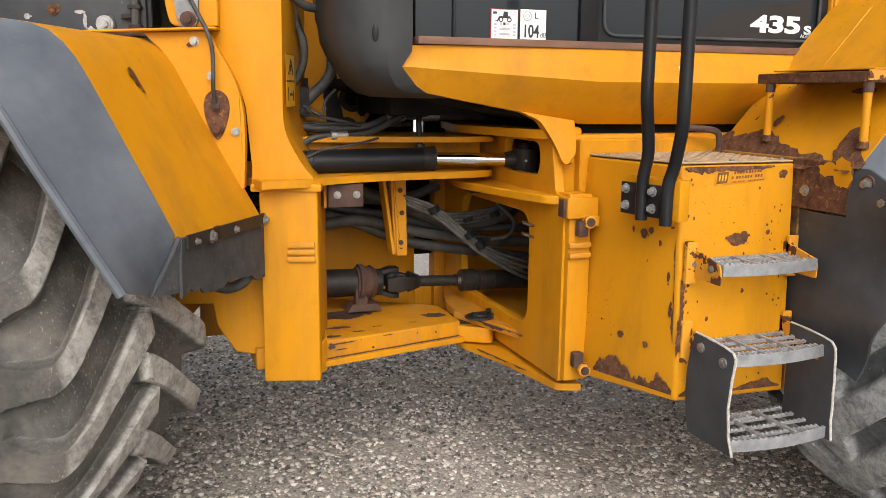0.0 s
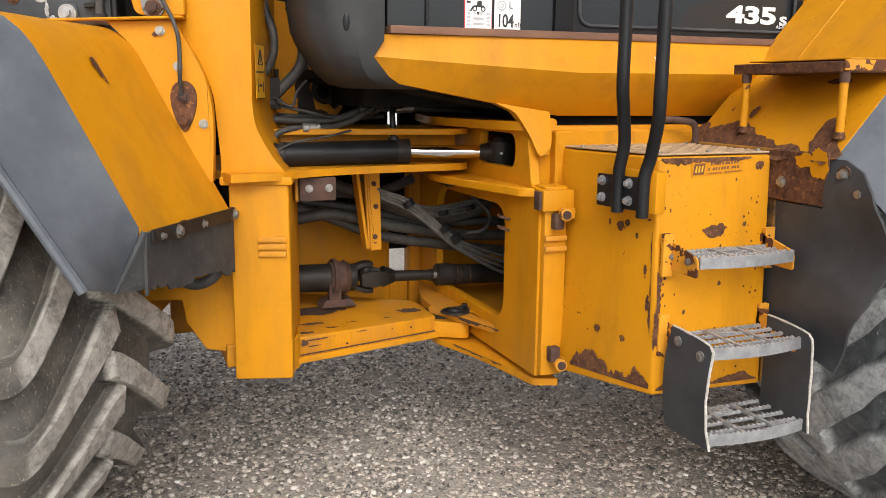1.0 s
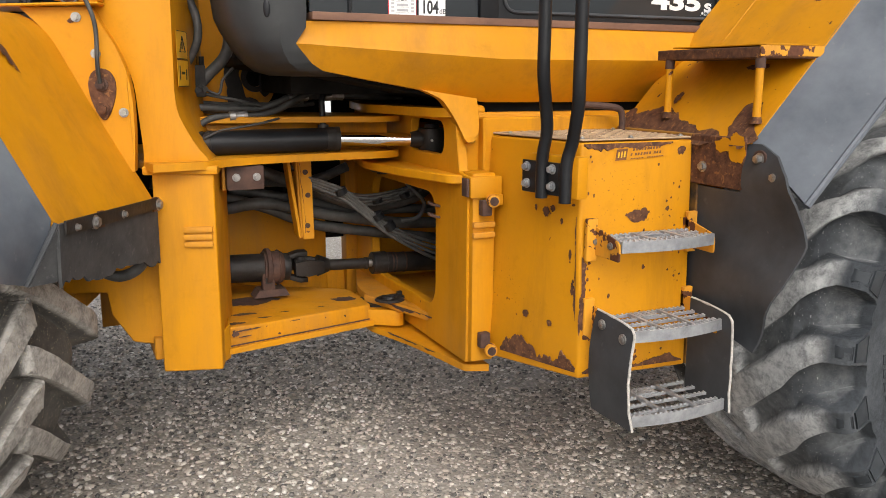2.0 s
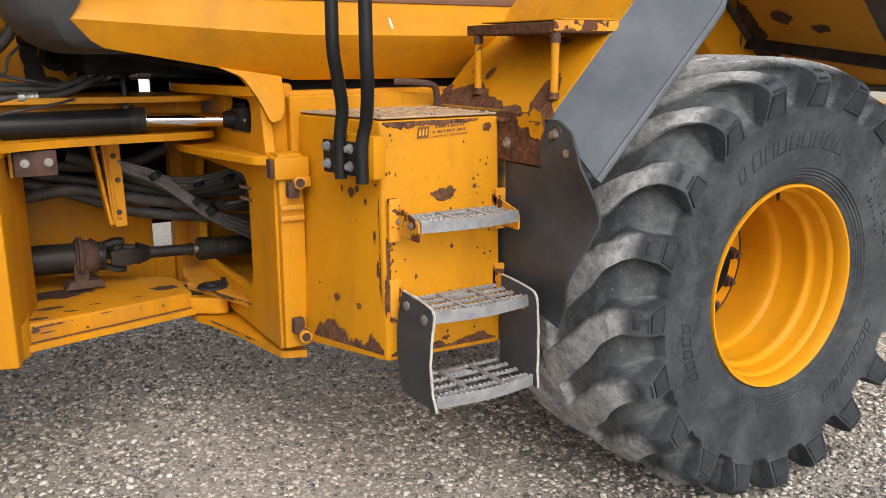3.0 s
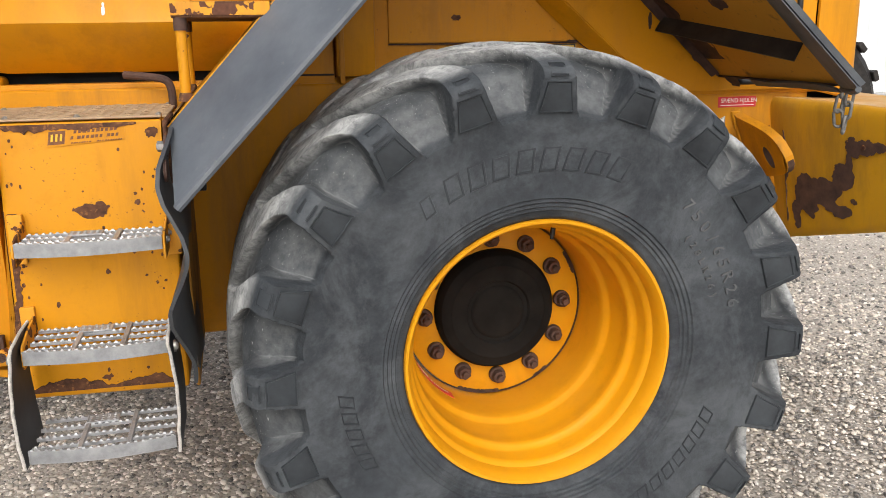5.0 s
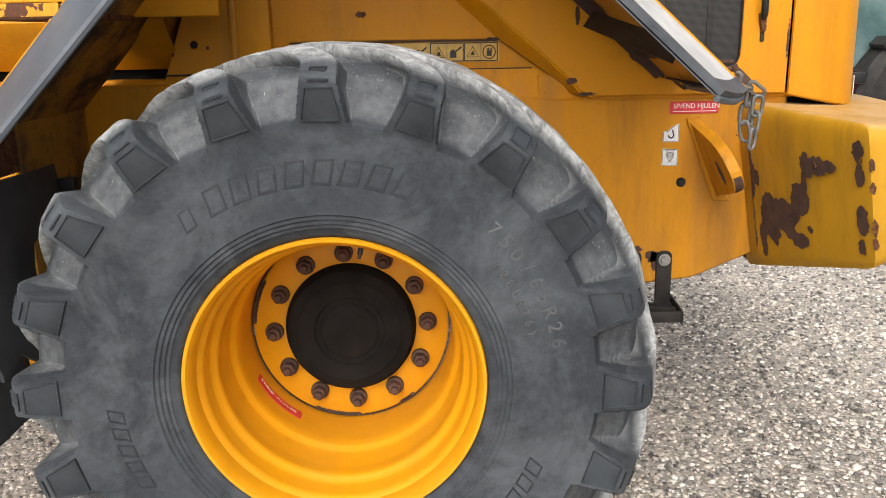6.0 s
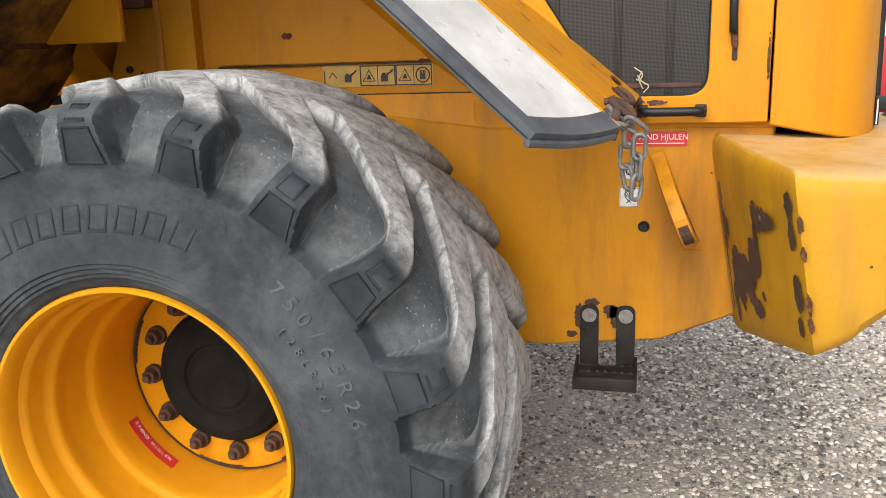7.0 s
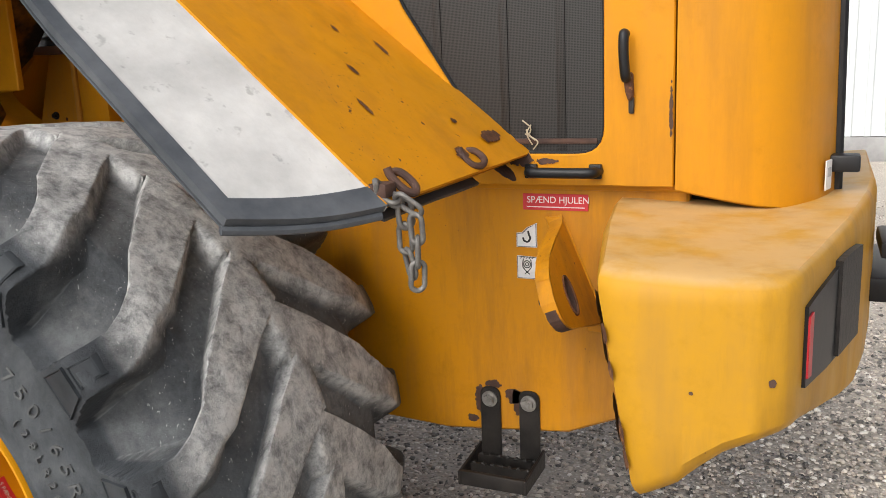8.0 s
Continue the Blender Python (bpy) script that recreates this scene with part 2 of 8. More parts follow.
def tyre_material(name, base, dust, worn, bits, dusty, straw=0.64, caked=0.9, lift_r=(0.728, 0.750)):
    """Rubber with dust on the sidewall, scuffed lug tops and caked voids, by distance from the axle."""
    m, nodes, links, b = material(name, 0.78)
    co = nodes.new("ShaderNodeTexCoord")
    sep = nodes.new("ShaderNodeSeparateXYZ")
    links.new(co.outputs["Object"], sep.inputs[0])
    z = nodes.new("ShaderNodeMath")
    z.operation = "SUBTRACT"
    links.new(sep.outputs["Z"], z.inputs[0])
    z.inputs[1].default_value = 0.76
    com = nodes.new("ShaderNodeCombineXYZ")
    links.new(sep.outputs["X"], com.inputs[0])
    links.new(z.outputs[0], com.inputs[1])
    ln = nodes.new("ShaderNodeVectorMath")
    ln.operation = "LENGTH"
    links.new(com.outputs[0], ln.inputs[0])
    big = noise_node(nodes, links, 2.6, 7, 0.66)
    fine = noise_node(nodes, links, 38, 5, 0.7, offset=2.0)
    c = mix_node(nodes, links, ramp_node(nodes, links, big, [(0.40, grey(0.05)), (0.62, grey(dusty))]), base, dust)
    c = mix_node(nodes, links, ramp_node(nodes, links, fine, [(0.42, grey(0)), (0.75, grey(0.45))]), c, dust)
    haze = ramp_node(nodes, links, noise_node(nodes, links, 4.5, 8, 0.74, offset=13.0, distort=0.4), [(0.45, grey(0)), (0.64, grey(0.6))])
    c = mix_node(nodes, links, haze, c, (dust[0] * 1.7, dust[1] * 1.6, dust[2] * 1.5))
    scrape = ramp_node(nodes, links, noise_node(nodes, links, 34, 7, 0.7, offset=5.0), [(0.34, grey(0.25)), (0.68, grey(0.85))])
    void = ramp_node(nodes, links, ln.outputs["Value"], [(0.60, grey(0)), (0.625, grey(caked)), (0.69, grey(0.9 * caked)), (0.712, grey(0.3 * caked)), (0.75, grey(0.2 * caked))])
    deep = ramp_node(nodes, links, lin(nodes, links, sep.outputs["Y"], 10.0, 0.5), [(0.31, grey(0)), (0.42, grey(1))])
    void = mul(nodes, links, void, deep)
    lift = nodes.new("ShaderNodeMath")
    lift.operation = "MULTIPLY"
    links.new(scrape, lift.inputs[0])
    links.new(void, lift.inputs[1])
    c = mix_node(nodes, links, lift.outputs[0], c, tuple(0.60 * d + 0.40 * w for d, w in zip(dust, worn)))
    top = ramp_node(nodes, links, ln.outputs["Value"], [(lift_r[0], grey(0)), (lift_r[1], grey(1))])
    rub = ramp_node(nodes, links, noise_node(nodes, links, 26, 10, 0.80, offset=9.0, distort=0.3), [(0.36, grey(0.2)), (0.58, grey(1))])
    both = nodes.new("ShaderNodeMath")
    both.operation = "MULTIPLY"
    links.new(top, both.inputs[0])
    links.new(rub, both.inputs[1])
    c = mix_node(nodes, links, both.outputs[0], c, worn)
    stain = ramp_node(nodes, links, noise_node(nodes, links, 8, 7, 0.7, offset=21.0), [(0.48, grey(0)), (0.66, grey(0.4))])
    c = mix_node(nodes, links, stain, c, tuple(1.6 * k for k in base))
    geo = nodes.new("ShaderNodeNewGeometry")
    edge = ramp_node(nodes, links, geo.outputs["Pointiness"], [(0.53, grey(0)), (0.60, grey(0.5))])
    c = mix_node(nodes, links, edge, c, worn)
    bit = ramp_node(nodes, links, noise_node(nodes, links, 210, 2, 0.5, (1, 1.0, 0.45), 6.0, distort=0.6), [(straw, grey(0)), (straw + 0.03, grey(0.8))])
    bv = nodes.new("ShaderNodeMath")
    bv.operation = "MULTIPLY"
    links.new(bit, bv.inputs[0])
    links.new(ramp_node(nodes, links, ln.outputs["Value"], [(0.64, grey(0)), (0.68, grey(1))]), bv.inputs[1])
    c = mix_node(nodes, links, mul(nodes, links, bv.outputs[0], deep), c, bits)
    links.new(c, b.inputs["Base Color"])
    bump_node(nodes, links, b, noise_node(nodes, links, 55, 7, 0.75), 0.65, 0.006)
    return m


TYRE_REAR = tyre_material("tyre_rubber_worn", (0.0090, 0.0115, 0.0150), (0.058, 0.068, 0.079), (0.50, 0.508, 0.505), (0.42, 0.43, 0.42), 0.50, 0.685, 0.6)
RUBBER_DUST = mottled("dusty_raised_rubber", (0.045, 0.049, 0.053), (0.115, 0.120, 0.123), 16, 0.8)
RUBBER_MARK = mottled("moulded_rubber", (0.012, 0.0145, 0.018), (0.042, 0.049, 0.056), 9, 0.6, gloss=0.35)
TYRE_FRONT = tyre_material("tyre_rubber_muddy", (0.036, 0.034, 0.031), (0.115, 0.108, 0.097), (0.46, 0.44, 0.405), (0.46, 0.40, 0.29), 0.5, 0.655, 0.35, (0.738, 0.751))
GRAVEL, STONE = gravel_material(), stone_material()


# ---- mesh helpers ----
def prism(bm, pts, vec):
    """A solid: the flat polygon pts pushed along vec."""
    a = [bm.verts.new(p) for p in pts]
    c = [bm.verts.new(Vector(p) + Vector(vec)) for p in pts]
    bm.faces.new(a)
    bm.faces.new(c[::-1])
    for i in range(len(a)):
        j = (i + 1) % len(a)
        bm.faces.new((a[i], c[i], c[j], a[j]))
    return bm


def plate(pts, vec, bev=0.0, seg=2):
    bm = prism(bmesh.new(), pts, vec)
    bmesh.ops.recalc_face_normals(bm, faces=bm.faces)
    if bev:
        soften(bm, bev, seg)
    return bm


def soften(bm, width, seg=2, least=25):
    es = [e for e in bm.edges if len(e.link_faces) == 2 and e.calc_face_angle(0) > radians(least)]
    bmesh.ops.bevel(bm, geom=es, offset=width, segments=seg, profile=0.6, affect="EDGES", clamp_overlap=True)


def block(bm, x0, x1, y0, y1, z0, z1, m=None):
    m = m or Matrix()
    t = Matrix.Translation(((x0 + x1) / 2, (y0 + y1) / 2, (z0 + z1) / 2)) @ Matrix.Diagonal((x1 - x0, y1 - y0, z1 - z0, 1))
    bmesh.ops.create_cube(bm, size=1, matrix=m @ t)
    return bm


def rblock(x0, x1, y0, y1, z0, z1, bev=0.004, seg=2, m=None):
    bm = block(bmesh.new(), x0, x1, y0, y1, z0, z1, m)
    soften(bm, bev, seg)
    return bm


def rod(bm, p, q, r, r2=None, seg=16):
    p, q = Vector(p), Vector(q)
    m = Matrix.Translation((p + q) / 2) @ (q - p).to_track_quat("Z", "Y").to_matrix().to_4x4()
    bmesh.ops.create_cone(bm, cap_ends=True, segments=seg, radius1=r, radius2=r if r2 is None else r2, depth=(q - p).length, matrix=m)
    return bm


def spline(pts, n=8):
    """A smooth line through pts."""
    p = [Vector(v) for v in pts]
    p = [p[0] * 2 - p[1]] + p + [p[-1] * 2 - p[-2]]
    out = []
    for i in range(1, len(p) - 2):
        for k in range(n):
            t = k / n
            a, b, c, d = p[i - 1], p[i], p[i + 1], p[i + 2]
            out.append(0.5 * (2 * b + (c - a) * t + (2 * a - 5 * b + 4 * c - d) * t * t + (3 * b - a - 3 * c + d) * t ** 3))
    return out + [p[-2]]


def tube(bm, pts, r, seg=10, closed=False):
    pts = [Vector(p) for p in pts]
    n = len(pts)
    up = Vector((0.13, 0.31, 0.94))
    rings = []
    for i, p in enumerate(pts):
        a = pts[i - 1] if i or closed else p
        b = pts[(i + 1) % n] if i < n - 1 or closed else p
        d = (b - a).normalized()
        side = d.cross(up)
        if side.length < 1e-3:
            side = d.cross(Vector((1, 0, 0)))
        side.normalize()
        up2 = side.cross(d).normalized()
        up = up2
        rings.append([bm.verts.new(p + r * (math.cos(t) * side + math.sin(t) * up2)) for t in (2 * math.pi * k / seg for k in range(seg))])
    for i in range(n if closed else n - 1):
        a, b = rings[i], rings[(i + 1) % n]
        for k in range(seg):
            bm.faces.new((a[k], a[(k + 1) % seg], b[(k + 1) % seg], b[k]))
    if not closed:
        bm.faces.new(rings[0][::-1])
        bm.faces.new(rings[-1])
    return bm


def lathe(bm, prof, cx, cz, seg=64, close=False):
    """Turns a profile of (radius, y) round the axis along y through (cx, cz)."""
    rings = [[bm.verts.new((cx + r * math.cos(t), y, cz + r * math.sin(t))) for t in (2 * math.pi * k / seg for k in range(seg))] for r, y in prof]
    pairs = list(zip(rings, rings[1:])) + ([(rings[-1], rings[0])] if close else [])
    for a, b in pairs:
        for k in range(seg):
            bm.faces.new((a[k], b[k], b[(k + 1) % seg], a[(k + 1) % seg]))
    return bm


def part(name, bm, mat, parent, label="", m=None):
    """Links a bmesh as one mesh object under a thing or a part."""
    bmesh.ops.recalc_face_normals(bm, faces=bm.faces)
    me = bpy.data.meshes.new(name)
    if m is not None:
        bm.transform(m)
    bm.to_mesh(me)
    bm.free()
    for x in mat if isinstance(mat, (list, tuple)) else [mat]:
        me.materials.append(x)
    me.polygons.foreach_set("use_smooth", [True] * len(me.polygons))
    me.set_sharp_from_angle(angle=radians(32))
    ob = new(name, me)
    ob.parent = parent
    if label:
        tagged(ob, label)
    return ob


def shared(name, me, parent, m):
    ob = new(name, me)
    ob.parent = parent
    ob.matrix_basis = m
    return ob


def thing(name, at, label, category, group="", kind=""):
    ob = new(name)
    ob.location = at
    tagged(ob, label, category, group, kind)
    return ob


def lettering(name, text, size, m, mat, parent, depth=0.0004, align="LEFT", bold=0.0):
    cu = bpy.data.curves.new(name, "FONT")
    cu.body, cu.size, cu.extrude, cu.align_x, cu.align_y = text, size, depth, align, "CENTER"
    cu.offset = bold
    tmp = bpy.data.objects.new(name, cu)
    scene.collection.objects.link(tmp)
    me = bpy.data.meshes.new_from_object(tmp.evaluated_get(bpy.context.evaluated_depsgraph_get()))
    bpy.data.objects.remove(tmp)
    me.materials.clear()
    me.materials.append(mat)
    me.transform(m)
    ob = new(name, me)
    ob.parent = parent
    return ob


def flake(name, at, u, v, w, h, seed, parent, mat=None, lift=0.0012, blobs=None):
    """A ragged patch of bare rusted metal, about w by h, on the surface spanned by u and v.

    blobs: ovals (across, up, half width, half height) that run into one another."""
    at, u, v = Vector(at), Vector(u).normalized(), Vector(v).normalized()
    nrm = u.cross(v).normalized()
    blobs = blobs or ((0, 0, w / 2, h / 2),)
    size = math.sqrt(w * h)
    x0, x1 = min(p[0] - p[2] * 1.4 for p in blobs), max(p[0] + p[2] * 1.4 for p in blobs)
    y0, y1 = min(p[1] - p[3] * 1.4 for p in blobs), max(p[1] + p[3] * 1.4 for p in blobs)
    cell = max(min(w, h) / 16, (x1 - x0) / 64, (y1 - y0) / 64, 0.0015)
    nx, ny = int((x1 - x0) / cell) + 2, int((y1 - y0) / cell) + 2

    def field(i, k):
        x, y = x0 + i * cell, y0 + k * cell
        e = max(1 - ((x - p[0]) / p[2]) ** 2 - ((y - p[1]) / p[3]) ** 2 for p in blobs)
        e = max(e, -2.0)
        q = (x / size, y / size)
        return e + 0.75 * noise.noise((q[0] * 2.3, q[1] * 2.3, seed * 1.7)) + 0.5 * noise.noise((q[0] * 6, q[1] * 6, seed * 2.3)) + 0.25 * noise.noise((q[0] * 15, q[1] * 15, seed))

    val = [[field(i, k) if 0 < i < nx and 0 < k < ny else -1.0 for k in range(ny + 1)] for i in range(nx + 1)]
    bm = bmesh.new()
    made = {}

    def vert(p, q):
        key = (p, q)
        if key not in made:
            s = 0.0 if p == q else val[p[0]][p[1]] / (val[p[0]][p[1]] - val[q[0]][q[1]])
            x, y = x0 + (p[0] + (q[0] - p[0]) * s) * cell, y0 + (p[1] + (q[1] - p[1]) * s) * cell
            made[key] = bm.verts.new(at + u * x + v * y + nrm * lift)
        return made[key]

    for i in range(nx):
        for k in range(ny):
            ring = ((i, k), (i + 1, k), (i + 1, k + 1), (i, k + 1))
            loop = []
            for p, q in zip(ring, ring[1:] + ring[:1]):
                fp, fq = val[p[0]][p[1]], val[q[0]][q[1]]
                if fp > 0:
                    loop.append(vert(p, p))
                if (fp > 0) != (fq > 0):
                    loop.append(vert(*sorted((p, q))))
            if len(loop) > 2:
                bm.faces.new(loop)
    return part(name, bm, mat or RUST, parent)


def bolt(at, axis, r, parent, mat=None, name="bolt", h=0.012):
    """A washer and a six-sided head."""
    at, axis = Vector(at), Vector(axis).normalized()
    bm = rod(bmesh.new(), at - axis * 0.003, at + axis * 0.003, r * 1.45, seg=16)
    rod(bm, at, at + axis * h, r, seg=6)
    rod(bm, at + axis * h * 0.5, at + axis * h * 1.12, r * 0.6, seg=10)
    return part(name, bm, mat or STEEL, parent)


def rust_band(p0, p1, up, h, seed, parent, mat=None, lift=0.0015, n=70, low=0.15):
    """A strip of bare rust along the edge p0 to p1, with a ragged border up to h high."""
    p0, p1, up = Vector(p0), Vector(p1), Vector(up).normalized()
    d = p1 - p0
    nrm = d.cross(up).normalized() * lift
    bm = bmesh.new()
    rows = []
    for k in range(n + 1):
        s = k / n
        x = s * d.length
        f = 0.5 + 0.9 * noise.noise((x * 9, seed * 3.7, 0.0)) + 0.45 * noise.noise((x * 31, seed * 1.3, 4.0)) + 0.25 * noise.noise((x * 90, seed, 8.0))
        f = max(low, min(1.25, f)) * min(1.0, 0.25 + 6 * s, 0.25 + 6 * (1 - s))
        a = p0 + d * s
        rows.append([bm.verts.new(a + nrm), bm.verts.new(a + up * (h * f * 0.6) + nrm), bm.verts.new(a + up * (h * f) + nrm), bm.verts.new(a + up * (h * f + 0.001) - nrm)])
    for u, v in zip(rows, rows[1:]):
        for i in range(3):
            bm.faces.new((u[i], v[i], v[i + 1], u[i + 1]))
    return part("rust_edge", bm, mat or RUST, parent)

# ---- ground ----
def ground_sheet():
    xs = [-400, -120, -40, -14] + [-7 + 0.35 * i for i in range(46)] + [14, 40, 120, 400]
    ys = [-400, -120, -40, -12] + [-5 + 0.35 * i for i in range(50)] + [20, 40, 120, 400]
    bm = bmesh.new()
    grid = [[bm.verts.new((x, y, 0.012 * noise.noise((x * 0.7, y * 0.7, 0.3)) * (abs(x) < 12 and abs(y) < 15) - 0.004)) for y in ys] for x in xs]
    for i in range(len(xs) - 1):
        for j in range(len(ys) - 1):
            bm.faces.new((grid[i][j], grid[i + 1][j], grid[i + 1][j + 1], grid[i][j + 1]))
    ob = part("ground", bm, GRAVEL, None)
    return tagged(ob, "grey-brown compacted gravel yard with loose stones", "ground", kind="structure")


def loose_stones(count=108000):
    rng = np.random.default_rng(5)
    ico = bmesh.new()
    bmesh.ops.create_icosphere(ico, subdivisions=1, radius=1.0)
    v0 = np.array([v.co for v in ico.verts])
    f0 = np.array([[v.index for v in f.verts] for f in ico.faces])
    ico.free()
    near = int(count * 0.88)
    x = np.r_[rng.uniform(-3.5, 2.8, near), rng.uniform(1.5, 8.0, count - near)]
    y = np.r_[rng.uniform(-0.75, 4.2, near), rng.uniform(1.0, 9.0, count - near)]
    x[:near] += rng.normal(0, 0.45, near)
    y[:near] += rng.normal(0, 0.3, near)
    s = 0.0040 + 0.0088 * rng.random(count) ** 2.2
    sandy = np.array([noise.fractal((a * 1.6, b * 2.2, 3.0), 1.0, 2.0, 3) for a, b in zip(x, y)])
    s *= np.where(sandy + 0.25 * rng.standard_normal(count) > 0.42, 0.5, 1.0)
    s[near:] *= 1.25
    sc = np.stack([s * rng.uniform(0.8, 1.5, count), s * rng.uniform(0.8, 1.3, count), s * rng.uniform(0.42, 0.80, count)], -1)
    ang = rng.uniform(0, 6.28, count)
    lump = v0[None] * (1 + rng.uniform(-0.36, 0.34, (count, len(v0), 1)))
    p = lump * sc[:, None]
    c, sn = np.cos(ang)[:, None], np.sin(ang)[:, None]
    q = np.stack([p[..., 0] * c - p[..., 1] * sn + x[:, None], p[..., 0] * sn + p[..., 1] * c + y[:, None], p[..., 2] + (s * 0.22)[:, None]], -1)
    me = bpy.data.meshes.new("gravel_stones")
    faces = (f0[None] + (np.arange(count) * len(v0))[:, None, None]).reshape(-1, 3)
    me.vertices.add(count * len(v0))
    me.vertices.foreach_set("co", q.ravel())
    me.loops.add(faces.size)
    me.loops.foreach_set("vertex_index", faces.ravel().astype(np.int32))
    me.polygons.add(len(faces))
    me.polygons.foreach_set("loop_start", np.arange(0, faces.size, 3, dtype=np.int32))
    me.update(calc_edges=True)
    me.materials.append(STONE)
    return tagged(new("gravel_stones", me), "loose grey and brown gravel stones lying on the yard", "gravel", kind="stuff")


ground_sheet()
loose_stones()

# ---- wheel loader ----
loader = thing("wheel_loader", (0, 0, 0), "yellow articulated wheel loader with worn chipped paint standing on gravel", "wheel loader")
AXLE_Z = 0.76
TURN = radians(-16)
PIVOT = Vector((-1.51, 1.40, 0))
FRONT = Matrix.Translation(PIVOT) @ Matrix.Rotation(TURN, 4, "Z")


def F(x, y, z):
    """A place in the front frame, which is swung about the articulation."""
    return FRONT @ Vector((x, y, z))


FY = FRONT.to_3x3() @ Vector((0, 1, 0))
FX = FRONT.to_3x3() @ Vector((1, 0, 0))


# wheels
LUG_FACE = [(0.585, -0.045), (0.609, -0.051), (0.634, -0.059), (0.668, -0.069), (0.688, -0.072), (0.706, -0.067), (0.716, -0.056), (0.726, -0.036), (0.735, -0.010)]


def tyre_mesh(phase, mats, depth=1.0, crisp=1.0, broad=0.0, proud=False):
    """A lugged tractor tyre: the surface steps between a lug profile and a void profile. proud: lug ends that stand out past the wall."""
    mid, pitch = 0.335, 18.0
    wall = [(0.338, 0.055), (0.345, 0.020), (0.354, -0.002), (0.364, -0.011), (0.374, -0.013), (0.377, -0.018), (0.384, -0.018), (0.387, -0.023), (0.395, -0.022), (0.398, -0.027), (0.406, -0.026), (0.409, -0.031), (0.418, -0.030), (0.45, -0.035), (0.48, -0.037), (0.51, -0.037), (0.54, -0.036), (0.57, -0.034), (0.585, -0.033)]
    lug = [(0.597, -0.032), (0.609, -0.031), (0.621, -0.030), (0.634, -0.029), (0.65, -0.028), (0.668, -0.026), (0.688, -0.022), (0.706, -0.017), (0.722, -0.010), (0.735, 0.0), (0.745, 0.014), (0.752, 0.032), (0.757, 0.055)]
    void = [(0.598, -0.029), (0.603, -0.020), (0.608, -0.009), (0.615, 0.001), (0.626, 0.009), (0.640, 0.017), (0.655, 0.027), (0.669, 0.038), (0.682, 0.050), (0.693, 0.063), (0.701, 0.077), (0.707, 0.091), (0.711, 0.104)]
    if proud:
        wall[-4:] = [(0.51, -0.037), (0.54, -0.039), (0.57, -0.043), (0.585, -0.045)]
        lug = [(0.597, -0.047), (0.609, -0.051), (0.621, -0.055), (0.634, -0.059), (0.65, -0.064), (0.668, -0.069), (0.686, -0.072), (0.700, -0.071), (0.712, -0.060), (0.723, -0.040), (0.735, -0.010), (0.748, 0.022), (0.757, 0.055)]
        void[:7] = [(0.598, -0.044), (0.603, -0.034), (0.608, -0.022), (0.615, -0.010), (0.626, 0.001), (0.640, 0.012), (0.655, 0.025)]
    ys = np.linspace(0.075, mid, 24)
    lug += [(0.760 + 0.008 * (y - 0.075) / 0.26, y) for y in ys]
    void += [(0.715 + 0.010 * (y - 0.075) / 0.26, max(y, 0.110 + 0.225 * (y - 0.075) / 0.26)) for y in ys]
    n = 1300
    base = np.arange(n) * 2 * np.pi / n
    sway_y, sway_a = [-0.03, 0.0, 0.03, 0.10, 0.18, 0.26, 0.32, 0.365], [0.0, 0.4, 2.2, 6.4, 11.4, 16.2, 19.4, 21.2]

    def cover(side, r, y, th):
        yy = y if side == 0 else 2 * mid - y
        d = (np.degrees(th) - phase - 9.0 * side - np.interp(yy, sway_y, sway_a)) % pitch
        d = np.minimum(d, pitch - d)
        w = np.interp(r, [0.597, 0.603, 0.612, 0.625, 0.64, 0.70, 0.75, 0.77], [6.9, 5.7, 5.0, 4.6, 4.3, 3.1, 2.8, 2.8]) if yy < 0.06 else 2.6 + broad * min(1.0, max(0.0, (yy - 0.06) / 0.06)) + 0.5 * min(1.0, max(0.0, (yy - 0.15) / 0.15))
        e = crisp * np.interp(r, [0.59, 0.66, 0.73, 0.76], [0.8, 0.8, 0.85, 1.0])
        m = np.clip((w + e - d) / e, 0, 1)
        m = m * m * (3 - 2 * m)
        return m * np.clip((0.385 - yy) / 0.02, 0, 1)

    def ring(k, back):
        (rl, yl), (rv, yv) = lug[k], void[k]
        th = base + radians(float(np.interp(yl, sway_y, sway_a)))
        y0 = 2 * mid - yl if back else yl
        m = np.maximum(cover(0, rl, y0, th), cover(1, rl, y0, th))
        r, y = rl - (rl - rv) * (1 - m) * (depth if rl > 0.70 else 1.0), yv + (yl - yv) * m
        wob = np.array([noise.noise((x * 9, z * 9, y0 * 9)) for x, z in zip(np.cos(th), np.sin(th))])
        wob2 = np.array([noise.noise((x * 34, z * 34, y0 * 40)) for x, z in zip(np.cos(th), np.sin(th))])
        r = r + 0.0035 * wob + 0.0016 * wob2
        return np.stack([r * np.cos(th), 2 * mid - y if back else y, r * np.sin(th)], -1)

    rows = [np.stack([r * np.cos(base), np.full(n, y), r * np.sin(base)], -1) for r, y in wall]
    rows += [ring(k, False) for k in range(len(lug))]
    rows += [ring(k, True) for k in range(len(lug) - 2, -1, -1)]
    rows += [np.stack([r * np.cos(base), np.full(n, 2 * mid - y), r * np.sin(base)], -1) for r, y in wall[::-1]]
    co = np.concatenate(rows)
    co[:, 2] = np.maximum(co[:, 2] + AXLE_Z, 0.004)
    k, c = np.meshgrid(np.arange(len(rows)), np.arange(n), indexing="ij")
    k2, c2 = (k + 1) % len(rows), (c + 1) % n
    quads = np.stack([k * n + c, k * n + c2, k2 * n + c2, k2 * n + c], -1).reshape(-1, 4)
